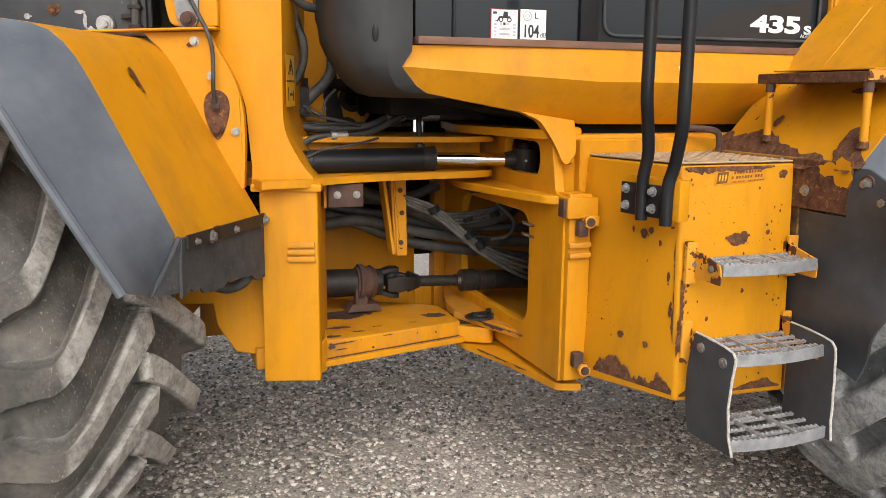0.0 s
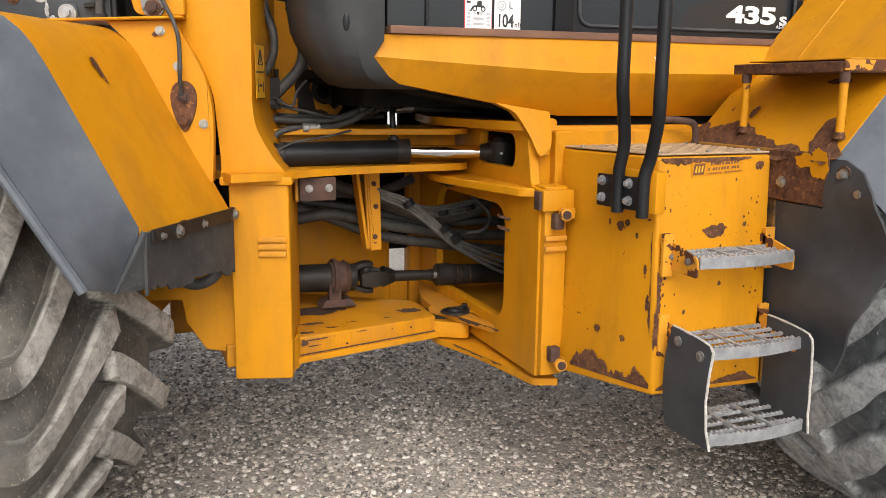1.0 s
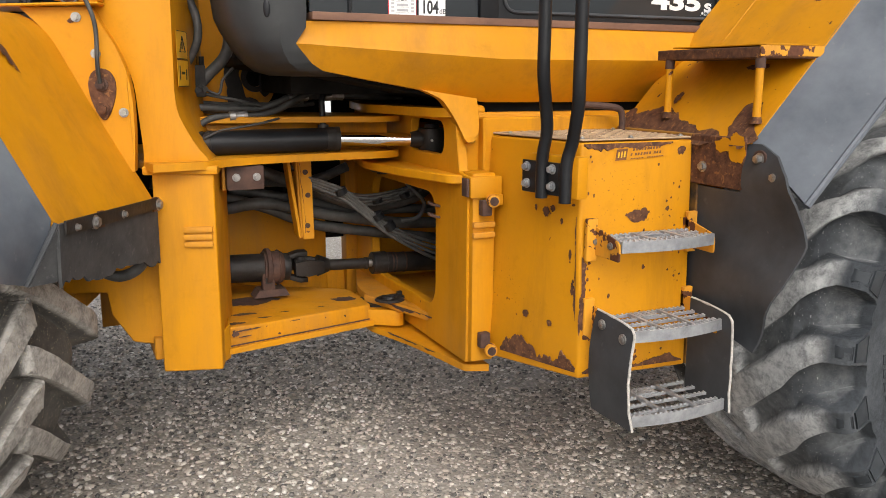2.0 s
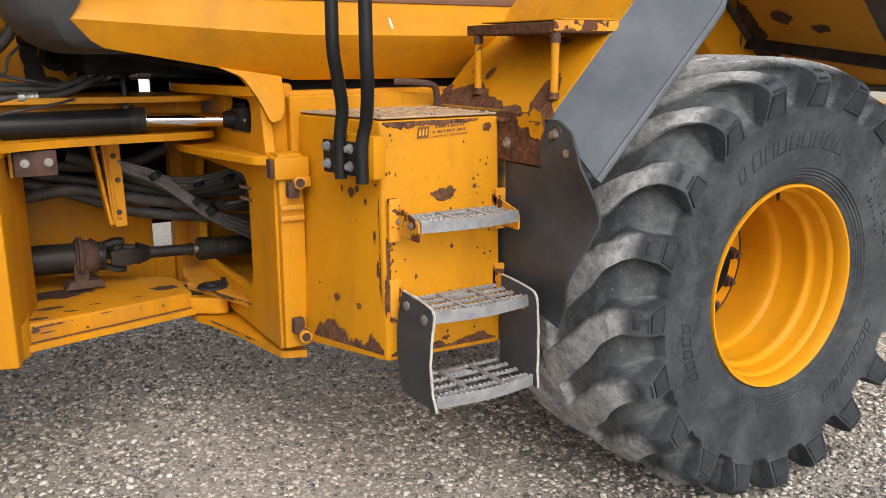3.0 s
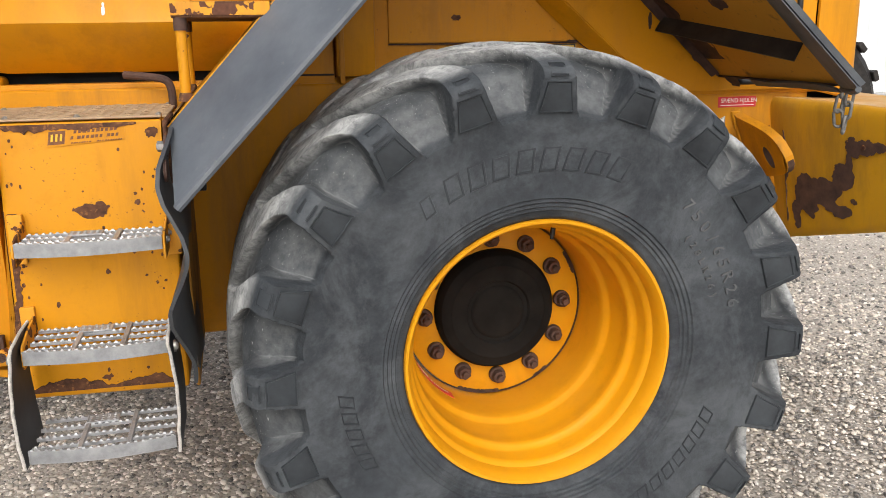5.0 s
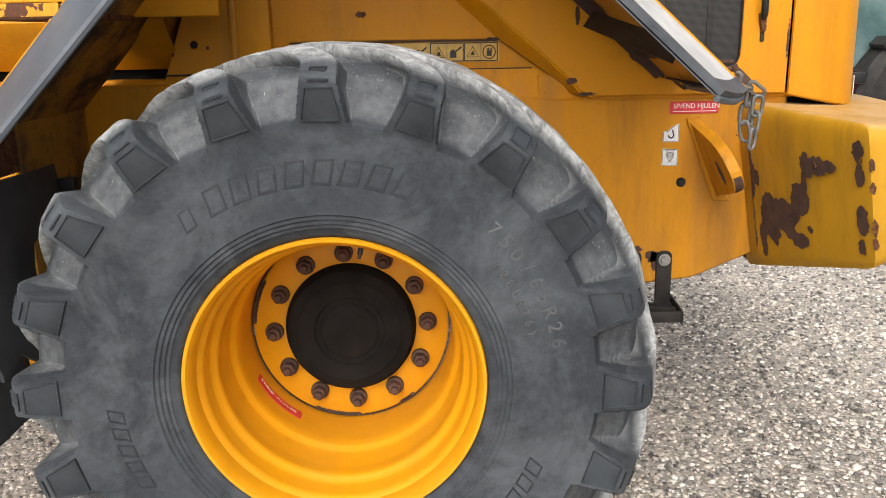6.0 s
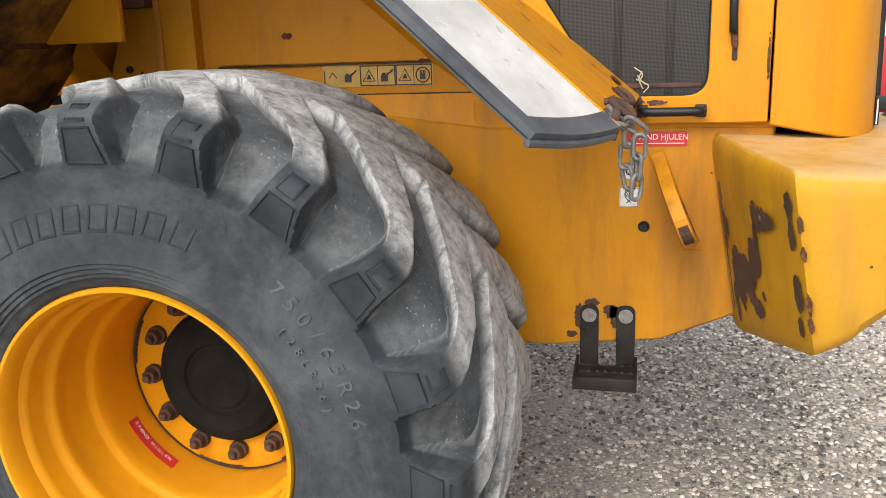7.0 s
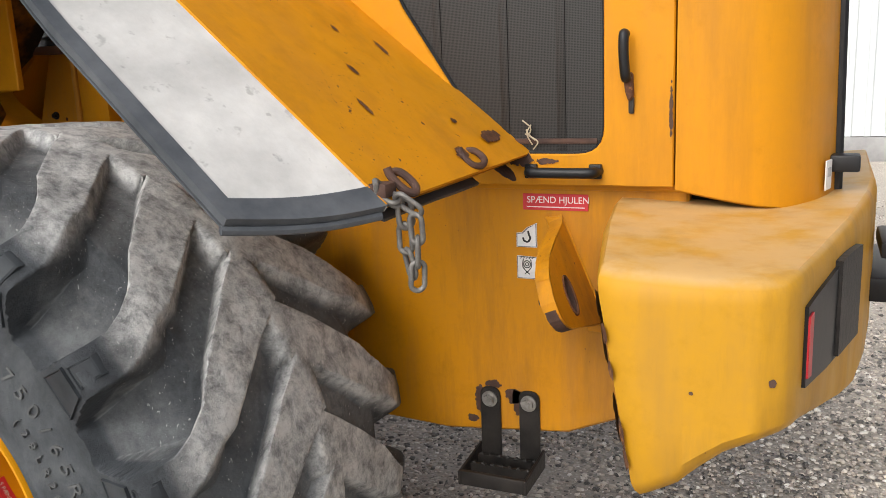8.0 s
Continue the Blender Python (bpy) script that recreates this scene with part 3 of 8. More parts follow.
    me = bpy.data.meshes.new("tyre")
    me.from_pydata(co.tolist(), [], quads.tolist())
    me.materials.append(mats)
    me.polygons.foreach_set("use_smooth", [True] * len(me.polygons))
    me.set_sharp_from_angle(angle=radians(50))
    return me


def lug_marks(wheel, phase):
    """The moulded square and trapezoid outline on each lug's end."""
    lr, ly = [p[0] for p in LUG_FACE], [p[1] for p in LUG_FACE]
    for name, quad in (("lug_square", ((0.694, 0.021), (0.694, -0.021), (0.723, -0.018), (0.723, 0.018))), ("lug_panel", ((0.612, 0.042), (0.612, -0.042), (0.682, -0.028), (0.682, 0.028)))):
        bm = bmesh.new()
        mr = sum(r for r, w in quad) / 4
        loops = []
        for s, dy in ((1.05, 0.006), (1.0, -0.0062), (0.94, -0.0062), (0.90, -0.0035), (0.78, -0.0042)):
            loops.append([bm.verts.new((mr + (r - mr) * s, float(np.interp(mr + (r - mr) * s, lr, ly)) + dy, w * s)) for r, w in quad])
        for p, q in zip(loops, loops[1:]):
            for k in range(4):
                bm.faces.new((p[k], p[(k + 1) % 4], q[(k + 1) % 4], q[k]))
        bm.faces.new(loops[-1])
        ob = part(name, bm, RUBBER_MARK, wheel)
        for i in range(20):
            turn = Matrix.Translation((0, 0, AXLE_Z)) @ Matrix.Rotation(radians(-phase - 18.0 * i), 4, "Y")
            if i:
                shared(name, ob.data, wheel, turn)
            else:
                ob.matrix_basis = turn


def rim_parts(wheel):
    prof = [(0.350, 0.012), (0.353, -0.004), (0.350, -0.012), (0.343, -0.011), (0.337, -0.002), (0.332, 0.018), (0.330, 0.040), (0.324, 0.047), (0.3195, 0.054), (0.318, 0.062), (0.3175, 0.100), (0.3145, 0.108), (0.307, 0.116), (0.302, 0.122), (0.3005, 0.132), (0.3015, 0.150), (0.3015, 0.172), (0.2995, 0.182), (0.2985, 0.228), (0.295, 0.236), (0.287, 0.244), (0.2825, 0.252), (0.280, 0.28), (0.279, 0.34), (0.277, 0.415), (0.300, 0.42), (0.33, 0.30), (0.338, 0.06)]
    part("rim", lathe(bmesh.new(), prof, 0, AXLE_Z, 96, close=True), RIM_YELLOW, wheel, "glossy yellow steel wheel rim")
    disc = [(0.168, 0.405), (0.262, 0.402), (0.270, 0.406), (0.270, 0.425), (0.168, 0.425)]
    part("wheel_disc", lathe(bmesh.new(), disc, 0, AXLE_Z, 72, close=True), RIM_YELLOW, wheel)
    gap = [(0.2715, 0.4016), (0.2732, 0.4012), (0.2738, 0.407), (0.2718, 0.407)]
    bm = lathe(bmesh.new(), gap, 0, AXLE_Z, 96, close=True)
    part("seam", bm, RUST_DARK, wheel)
    for a0, a1, k in ((246, 276, 1), (150, 178, 2), (20, 38, 3), (300, 312, 4)):
        P = [Vector((0.266 * math.cos(radians(t)), 0.4008, AXLE_Z + 0.266 * math.sin(radians(t)))) for t in range(a0, a1, 3)]
        for p, q in zip(P, P[1:]):
            m_ = (p + q) / 2
            flake("rust_patch", m_, q - p, (m_ - Vector((0, 0.4008, AXLE_Z))), (q - p).length * 1.5, 0.011, k * 7 + int(m_.x * 90), wheel, mat=RUST_DARK, lift=-0.001)
    hub = [(0.0, 0.352), (0.070, 0.351), (0.077, 0.354), (0.081, 0.358), (0.092, 0.358), (0.097, 0.350), (0.140, 0.350), (0.146, 0.354), (0.150, 0.355), (0.168, 0.362), (0.177, 0.376), (0.180, 0.39), (0.181, 0.43), (0.0, 0.43)]
    part("hub", lathe(bmesh.new(), [(max(r, 0.0005), y) for r, y in hub], 0, AXLE_Z, 64), MATT_BLACK, wheel, "matt black hub cover")
    bm = rod(bmesh.new(), (0, 0.404, 0), (0, 0.388, 0), 0.025, seg=24)
    rod(bm, (0, 0.39, 0), (0, 0.366, 0), 0.0195, seg=6)
    rod(bm, (0, 0.37, 0), (0, 0.352, 0), 0.011, 0.010, seg=12)
    soften(bm, 0.0015, 1)
    nut = part("wheel_nut", bm, RUST_DARK, wheel, "rusty wheel nut")
    for k in range(12):
        t = radians(3 + 30 * k)
        m = Matrix.Translation((0.2125 * math.cos(t), 0, AXLE_Z + 0.2125 * math.sin(t))) @ Matrix.Rotation(-t, 4, "Y")
        if k:
            shared("wheel_nut", nut.data, wheel, m)
        else:
            nut.matrix_basis = m
    t = radians(78)
    e = Vector((math.cos(t), 0, math.sin(t)))
    c = Vector((0, 0.10, AXLE_Z))
    bm = rod(bmesh.new(), c + e * 0.326, c + e * 0.318, 0.010, 0.013)
    rod(bm, c + e * 0.32, c + e * 0.292 + Vector((0, -0.006, 0)), 0.0065)
    rod(bm, c + e * 0.292 + Vector((0, -0.006, 0)), c + e * 0.282 + Vector((0, -0.008, 0)), 0.0045)
    part("valve", bm, BLACK_DIRTY, wheel)
    # red band on the inside of the rim
    bm = bmesh.new()
    ring = [[bm.verts.new(((0.2775) * math.cos(radians(a)), y, AXLE_Z + 0.2775 * math.sin(radians(a)))) for a in range(205, 240, 2)] for y in (0.318, 0.356)]
    ring += [[bm.verts.new(((0.2790) * math.cos(radians(a)), y, AXLE_Z + 0.2790 * math.sin(radians(a)))) for a in range(205, 240, 2)] for y in (0.356, 0.318)]
    for a, b in zip(ring, ring[1:] + ring[:1]):
        for i in range(len(a) - 1):
            bm.faces.new((a[i], a[i + 1], b[i + 1], b[i]))
    part("rim_label", bm, RED_LABEL, wheel, "red warning label")
    for i, ch in enumerate("SPÆND HJULEN"):
        t = radians(208 + i * 2.4)
        e, g = Vector((math.cos(t), 0, math.sin(t))), Vector((-math.sin(t), 0, math.cos(t)))
        m = Matrix(((g.x, 0, -e.x, 0.2765 * e.x), (g.y, 1, -e.y, 0.340), (g.z, 0, -e.z, AXLE_Z + 0.2765 * e.z), (0, 0, 0, 1)))
        if ch != " ":
            lettering("letter", ch, 0.0145, m, WHITE, wheel, align="CENTER")


def side_letters(wheel, text, start, step, r, size):
    for i, ch in enumerate(text):
        t = radians(start - step * i)
        e, g = Vector((math.cos(t), 0, math.sin(t))), Vector((math.sin(t), 0, -math.cos(t)))
        y = -0.0388 if r < 0.53 else -0.042
        m = Matrix(((g.x, e.x, 0, r * e.x), (0, 0, -1, y), (g.z, e.z, 0, AXLE_Z + r * e.z), (0, 0, 0, 1)))
        lettering("letter", ch, size, m, RUBBER_DUST, wheel, depth=0.0030, align="CENTER")


def side_bars(wheel, start, step, n, r, w, h):
    """Moulded plain bars where the maker's name stands."""
    for i in range(n):
        t = radians(start - step * i)
        e, g = Vector((math.cos(t), 0, math.sin(t))), Vector((math.sin(t), 0, -math.cos(t)))
        o = Vector((0, -0.0392, AXLE_Z)) + e * r
        lean = g * 0.006
        put = lambda p, q, dy: bm.verts.new(o + g * (w / 2 * p) + e * (h / 2 * q) + lean * q + Vector((0, dy, 0)))
        bm = bmesh.new()
        cor = ((-1, -1), (1, -1), (1, 1), (-1, 1))
        o0, o1 = [put(p, q, 0) for p, q in cor], [put(p * 1.1, q * 1.08, 0.004) for p, q in cor]
        i0, i1 = [put(p * 0.8, q * 0.86, 0) for p, q in cor], [put(p * 0.7, q * 0.78, 0.004) for p, q in cor]
        for k in range(4):
            m = (k + 1) % 4
            bm.faces.new((o0[k], o0[m], i0[m], i0[k]))
            bm.faces.new((o0[k], o1[k], o1[m], o0[m]))
            bm.faces.new((i0[k], i0[m], i1[m], i1[k]))
        part("moulded_bar", bm, RUBBER_MARK, wheel)


rear_wheel = part("rear_wheel", lathe(bmesh.new(), [(0.16, 0.43), (0.16, 0.62), (0.0005, 0.62), (0.0005, 0.43)], 0, AXLE_Z, 40, close=True), BLACK_DIRTY, loader, "large rear wheel with lugged tyre and yellow rim")
tyre = new("tyre", tyre_mesh(89.5, TYRE_REAR, 0.72, 1.1, 1.9, True))
tyre.parent = rear_wheel
tagged(tyre, "worn black tractor tyre with grey scuffed lugs")
rim_parts(rear_wheel)
lug_marks(rear_wheel, 89.5)
side_letters(rear_wheel, "750/65R26", 45.5, 4.2, 0.520, 0.046)
side_letters(rear_wheel, "(28LR26)", 38, 3.1, 0.470, 0.026)
side_bars(rear_wheel, 117.5, 6.9, 8, 0.503, 0.042, 0.056)
side_bars(rear_wheel, 126, 5, 1, 0.50, 0.03, 0.045)
side_bars(rear_wheel, 206, 5.0, 5, 0.50, 0.03, 0.036)
side_bars(rear_wheel, 336, 5.2, 8, 0.50, 0.032, 0.038)

FRONT_WHEEL = Matrix.Translation((-3.658, 0.833, 0)) @ Matrix.Rotation(radians(-30), 4, "Z") @ Matrix.Diagonal((1.0, 1.15, 1.0, 1))
front_wheel = part("front_wheel", rod(bmesh.new(), FRONT_WHEEL @ Vector((0, 0.40, AXLE_Z)), FRONT_WHEEL @ Vector((0, 0.85, AXLE_Z)), 0.16, seg=24), BLACK_DIRTY, loader, "large front wheel caked with dry dust")
ft = new("tyre", tyre_mesh(7.4, TYRE_FRONT, 1.12, 0.8))
ft.parent = front_wheel
ft.matrix_basis = FRONT_WHEEL
tagged(ft, "dusty grey-brown tractor tyre with deep lugs")
rim = [(0.352, 0.012), (0.345, -0.002), (0.33, 0.04), (0.30, 0.13), (0.28, 0.28), (0.277, 0.40), (0.0005, 0.40), (0.0005, 0.42), (0.34, 0.42)]
part("rim", lathe(bmesh.new(), rim, 0, AXLE_Z, 64, close=True), RIM_YELLOW, front_wheel, m=FRONT_WHEEL)


# ---- rear body ----
def wall_plate(outer, holes, vec, bev=0.0):
    """A flat plate with openings through it; loops are lists of places."""
    bm = bmesh.new()
    edges = []
    for loop in [outer, *holes]:
        vs = [bm.verts.new(p) for p in loop]
        edges += [bm.edges.new((a, b)) for a, b in zip(vs, vs[1:] + vs[:1])]
    bmesh.ops.triangle_fill(bm, use_beauty=True, use_dissolve=True, edges=edges)
    res = bmesh.ops.extrude_face_region(bm, geom=bm.faces[:])
    for v in [g for g in res["geom"] if isinstance(g, bmesh.types.BMVert)]:
        v.co += Vector(vec)
    bmesh.ops.recalc_face_normals(bm, faces=bm.faces)
    if bev:
        soften(bm, bev, 1, 40)
    return bm


def rounded(pts, r, n=5):
    """Rounds the corners of a closed line of places; r: one radius or one a corner."""
    out = []
    rs = r if isinstance(r, (list, tuple)) else [r] * len(pts)
    P = [Vector(p) for p in pts]
    for i, p in enumerate(P):
        a, b, q = P[i - 1], P[(i + 1) % len(P)], rs[i]
        if q <= 0:
            out.append(p)
            continue
        u, v = (a - p).normalized() * q, (b - p).normalized() * q
        for k in range(n + 1):
            t = k / n
            out.append(p + u * (1 - t) ** 2 + v * t ** 2)
    return out


chassis = part("chassis", wall_plate([(-1.40, 0.862, 0.60), (-1.40, 0.862, 1.40), (0.10, 0.862, 1.40), (0.62, 0.862, 1.335), (1.36, 0.862, 1.335), (1.36, 0.862, 0.86), (1.257, 0.862, 0.809), (1.087, 0.862, 0.738), (0.771, 0.862, 0.706), (0.50, 0.862, 0.72), (0.2, 0.862, 0.60)], [], (0, 0.05, 0), 0.006), YELLOW_STAINED, loader, "yellow chassis side plate with run-off stains")
part("far_side", wall_plate([(-1.40, 1.90, 0.60), (-1.40, 1.90, 1.40), (0.10, 1.90, 1.40), (0.62, 1.90, 1.335), (1.36, 1.90, 1.335), (1.36, 1.90, 0.86), (0.771, 1.90, 0.706), (0.50, 1.90, 0.72), (0.2, 1.90, 0.60)], [], (0, 0.04, 0), 0.006), YELLOW, chassis)
for x0, x1, z0, z1 in ((-1.40, 0.10, 1.372, 1.396), (0.10, 1.36, 1.305, 1.33), (-1.40, 0.25, 0.605, 0.625), (0.25, 1.1, 0.745, 0.765)):
    part("cross_plate", rblock(x0, x1, 0.905, 1.905, z0, z1, 0.004, 1), YELLOW_DUSTY, chassis)
part("axle_housing", rblock(-0.16, 0.16, 0.60, 1.95, 0.66, 0.90, 0.04), BLACK_DIRTY, chassis, "oily black axle housing")
# Added black wall that makes the frame opening look deep in shade.
part("dark_back_wall", rblock(-0.70, -0.68, 0.905, 1.905, 0.62, 1.38, 0.004, 1), BLACK_DIRTY, chassis)
part("gearbox", rblock(-1.15, -0.75, 1.10, 1.75, 0.70, 1.25, 0.05), BLACK_DIRTY, chassis, "oily dark gearbox")
part("ledge", rblock(0.71, 1.40, 0.853, 0.90, 1.330, 1.347, 0.004), YELLOW, chassis)

# step box
BT = 1.342
bm = bmesh.new()
top = [bm.verts.new(p) for p in ((-1.371, 0.809, BT), (-1.292, 0.44, BT), (-0.873, 0.44, BT), (-0.873, 0.87, BT), (-1.371, 0.87, BT))]
low = [bm.verts.new(p) for p in ((-1.413, 0.75, 0.60), (-1.298, 0.403, 0.618), (-0.880, 0.405, 0.606), (-0.880, 0.87, 0.60), (-1.413, 0.87, 0.60))]
bm.faces.new(top)
bm.faces.new(low[::-1])
for i in range(5):
    bm.faces.new((top[i], low[i], low[(i + 1) % 5], top[(i + 1) % 5]))
bmesh.ops.recalc_face_normals(bm, faces=bm.faces)
soften(bm, 0.012, 3)
step_box = part("step_box", bm, YELLOW_CHIPPED, loader, "yellow sheet-metal tool box with rust along its lower edge")
CH_U, CH_N = Vector((0.209, -0.978, 0)), Vector((-0.978, -0.209, 0))
bm = plate([(-1.368, 0.806, BT + 0.004), (-1.286, 0.444, BT + 0.004), (-0.878, 0.444, BT + 0.004), (-0.878, 0.866, BT + 0.004), (-1.366, 0.866, BT + 0.004)], (0, 0, 0.006), 0.002, 1)
rnd = random.Random(3)
for i in range(11):
    for j in range(10):
        x, y = -1.27 + i * 0.037, 0.475 + j * 0.04
        a = 0.8 if (i + j) % 2 else -0.8
        bmesh.ops.create_cube(bm, size=1, matrix=Matrix.Translation((x, y, BT + 0.011)) @ Matrix.Rotation(a, 4, "Z") @ Matrix.Diagonal((0.024, 0.007, 0.004, 1)))
part("tread_plate", bm, mottled("dusty_tread_plate", (0.30, 0.2, 0.12), (0.5, 0.36, 0.22), 20, 0.8, bump=0.3), step_box, "dusty tan anti-slip tread plate")
for p in ((-1.345, 0.78), (-1.27, 0.47), (-0.90, 0.47), (-0.90, 0.83), (-1.1, 0.46)):
    bolt((*p, BT + 0.010), (0, 0, 1), 0.006, step_box, h=0.006)
FU, FV = (1, 0, 0), (0, -0.05, 1)


def on_front(x, z, lift=0.0):
    """A place on the front face of the step box."""
    return Vector((x, 0.403 + (z - 0.618) * 0.037 / 0.724 - 0.001 - lift, z))


# dealer's label: plain shapes and bars
PRINT = mottled("brown_print", (0.10, 0.035, 0.012), (0.22, 0.08, 0.02), 60, 0.6)
bm = bmesh.new()
tilt = lambda x, z: on_front(x, z + 0.05 * (x + 1.08), 0.0012)
prism(bm, [tilt(-1.176, 1.284), tilt(-0.985, 1.290), tilt(-0.985, 1.328), tilt(-1.176, 1.332)], (0, 0.0015, 0))
lab = part("label", bm, YELLOW_STAINED, step_box, "faded yellow sticker with dark printed bars")
bm = bmesh.new()
for x0, x1, z0, z1, lean_ in ((-1.172, -1.132, 1.290, 1.3235, 0.006),):
    prism(bm, [tilt(x0, z0) + Vector((0, -0.001, 0)), tilt(x1, z0) + Vector((0, -0.001, 0)), tilt(x1 + lean_, z1) + Vector((0, -0.001, 0)), tilt(x0 + lean_, z1) + Vector((0, -0.001, 0))], (0, 0.0005, 0))
part("logo_shape", bm, PRINT, step_box)
for x in (-1.164, -1.153, -1.142):
    bm = bmesh.new()
    prism(bm, [tilt(x, 1.298) + Vector((0, -0.002, 0)), tilt(x + 0.005, 1.298) + Vector((0, -0.002, 0)), tilt(x + 0.008, 1.316) + Vector((0, -0.002, 0)), tilt(x + 0.003, 1.316) + Vector((0, -0.002, 0))], (0, 0.0005, 0))
    part("logo_bar", bm, YELLOW_LABEL, step_box)
for z0, z1, words in ((1.3145, 1.3225, ((-1.108, 10),)), (1.300, 1.308, ((-1.117, 1), (-1.101, 6), (-1.030, 3))), (1.2895, 1.2930, ((-1.117, 8), (-1.055, 3), (-1.035, 7)))):
    bm = bmesh.new()
    step_ = 0.0108 if z1 - z0 > 0.005 else 0.0062
    for x0, n in words:
        for k in range(n):
            x = x0 + step_ * k
            w = step_ * (0.62 if (k * 7 + n) % 3 else 0.80)
            prism(bm, [tilt(x, z0) + Vector((0, -0.001, 0)), tilt(x + w, z0) + Vector((0, -0.001, 0)), tilt(x + w + 0.002, z1) + Vector((0, -0.001, 0)), tilt(x + 0.002, z1) + Vector((0, -0.001, 0))], (0, 0.0005, 0))
    part("printed_bars", bm, PRINT, step_box)
flakes = [(-1.085, 1.115, 0.085, 0.045, 1), (-0.97, 1.13, 0.016, 0.016, 2), (-1.29, 0.80, 0.02, 0.12, 3), (-1.29, 0.86, 0.014, 0.05, 4), (-1.06, 0.95, 0.012, 0.014, 5), (-0.99, 1.0, 0.010, 0.014, 6), (-1.19, 0.87, 0.01, 0.016, 10), (-1.275, 1.03, 0.014, 0.04, 11), (-0.92, 1.31, 0.03, 0.03, 14)]
for x, z, w, h, s in flakes:
    flake("rust_patch", on_front(x, z), FU, FV, w, h, s, step_box)
rnd = random.Random(77)
for k in range(46):
    near_edge = k % 3
    x = (-1.283 + rnd.uniform(0, 0.03) ** 1.0) if near_edge == 0 else (-0.915 - rnd.uniform(0, 0.05) if near_edge == 1 else rnd.uniform(-1.26, -0.93))
    z = rnd.uniform(0.70, 1.30) if near_edge < 2 else rnd.choice((rnd.uniform(0.66, 0.76), rnd.uniform(0.78, 1.28)))
    e = rnd.uniform(0.004, 0.009)
    flake("rust_speck", on_front(x, z), FU, FV, e, e * rnd.uniform(0.8, 1.8), 300 + k, step_box)


def on_chamfer(s, z, lift=0.0):
    """A place on the slanted face: s runs from the rear edge (0) to the front edge (1)."""
    t = (BT - z) / (BT - 0.61)
    a = Vector((-1.371, 0.809, z)).lerp(Vector((-1.413, 0.75, z)), t)
    b = Vector((-1.292, 0.44, z)).lerp(Vector((-1.298, 0.403, z)), t)
    return a.lerp(b, s) + CH_N * (0.001 + lift)


for s, z, w, h, k in ((0.62, 1.12, 0.03, 0.03, 24), (0.70, 1.135, 0.02, 0.02, 25), (0.80, 1.10, 0.012, 0.02, 26), (0.50, 1.13, 0.012, 0.02, 27), (0.9, 1.0, 0.012, 0.04, 28), (0.4, 0.78, 0.03, 0.025, 29), (0.68, 0.77, 0.022, 0.02, 30), (0.93, 0.9, 0.014, 0.05, 31)):
    flake("rust_patch", on_chamfer(s, z), CH_U, (0, 0, 1), w, h, k, step_box)

rust_band(on_chamfer(0.10, 0.632), on_chamfer(0.97, 0.636), (-0.03, 0, 1), 0.085, 1.0, step_box)
rust_band(on_front(-1.285, 0.632), on_front(-0.90, 0.626), FV, 0.030, 2.0, step_box)
rust_band(on_front(-1.285, 1.338), on_front(-0.955, 1.338), (0, -0.05, -1), 0.034, 3.0, step_box, mat=RUST, lift=-0.0028, low=0.35)
rust_band(on_front(-1.289, 0.77), on_front(-1.289, 1.0), (1, 0, 0), 0.022, 4.0, step_box, lift=-0.0015)
rust_band(on_chamfer(0.965, 0.80), on_chamfer(0.965, 1.12), -CH_U, 0.014, 5.0, step_box, lift=0.0015)

# hand rails
MOUNT = Matrix(((0.209, -0.978, 0, -1.384), (-0.978, -0.209, 0, 0.512), (0, 0, 1, 1.240), (0, 0, 0, 1)))
rail = part("handrail_mount", rblock(-0.078, 0.125, -0.002, 0.008, -0.052, 0.046, 0.004, m=MOUNT), BLACK, loader, "black bolted mounting plate for the handrails")
part("bracket", rblock(-0.060, 0.150, -0.046, -0.004, -0.056, 0.066, 0.006, m=MOUNT), YELLOW, rail)
for x in (-0.054, 0.056):
    for z in (-0.025, 0.026):
        bolt(MOUNT @ Vector((x, 0.008, z)), MOUNT.col[1].xyz, 0.0105, rail, GALV, h=0.016)
A = [(-1.396, 0.488, 1.178), (-1.396, 0.488, 1.295), (-1.394, 0.470, 1.38), (-1.418, 0.444, 1.47), (-1.436, 0.428, 1.55), (-1.438, 0.425, 1.70), (-1.442, 0.42, 2.3)]
B = [(-1.372, 0.396, 1.172), (-1.370, 0.396, 1.285), (-1.363, 0.380, 1.35), (-1.382, 0.328, 1.45), (-1.393, 0.31, 1.52), (-1.395, 0.306, 1.66), (-1.398, 0.30, 2.3)]
for pts in (A, B):
    part("handrail", tube(bmesh.new(), spline(pts, 6), 0.0185, 14), BLACK, rail, "bent black tubular handrail")


# steps
def serrated(bm, p, q, w=0.008, h=0.03, pitch=0.017):
    """An upright bar from p to q with a toothed upper edge."""
    p, q = Vector(p), Vector(q)
    d = q - p
    n = max(2, int(d.length / pitch))
    side = Vector((-d.y, d.x, 0)).normalized() * w / 2
    prism(bm, [p - side, q - side, q + side, p + side], (0, 0, h))
    for k in range(n):
        c = p + d * ((k + 0.5) / n) + Vector((0, 0, h))
        u = d.normalized() * 0.005
        base = [bm.verts.new(c + a * u + b * side) for a, b in ((-1, -1), (1, -1), (1, 1), (-1, 1))]
        tip = [bm.verts.new(c + a * u * 0.45 + b * side * 0.6 + Vector((0, 0, 0.0042))) for a, b in ((-1, -1), (1, -1), (1, 1), (-1, 1))]
        for i in range(4):
            bm.faces.new((base[i], base[(i + 1) % 4], tip[(i + 1) % 4], tip[i]))
        bm.faces.new(tip)


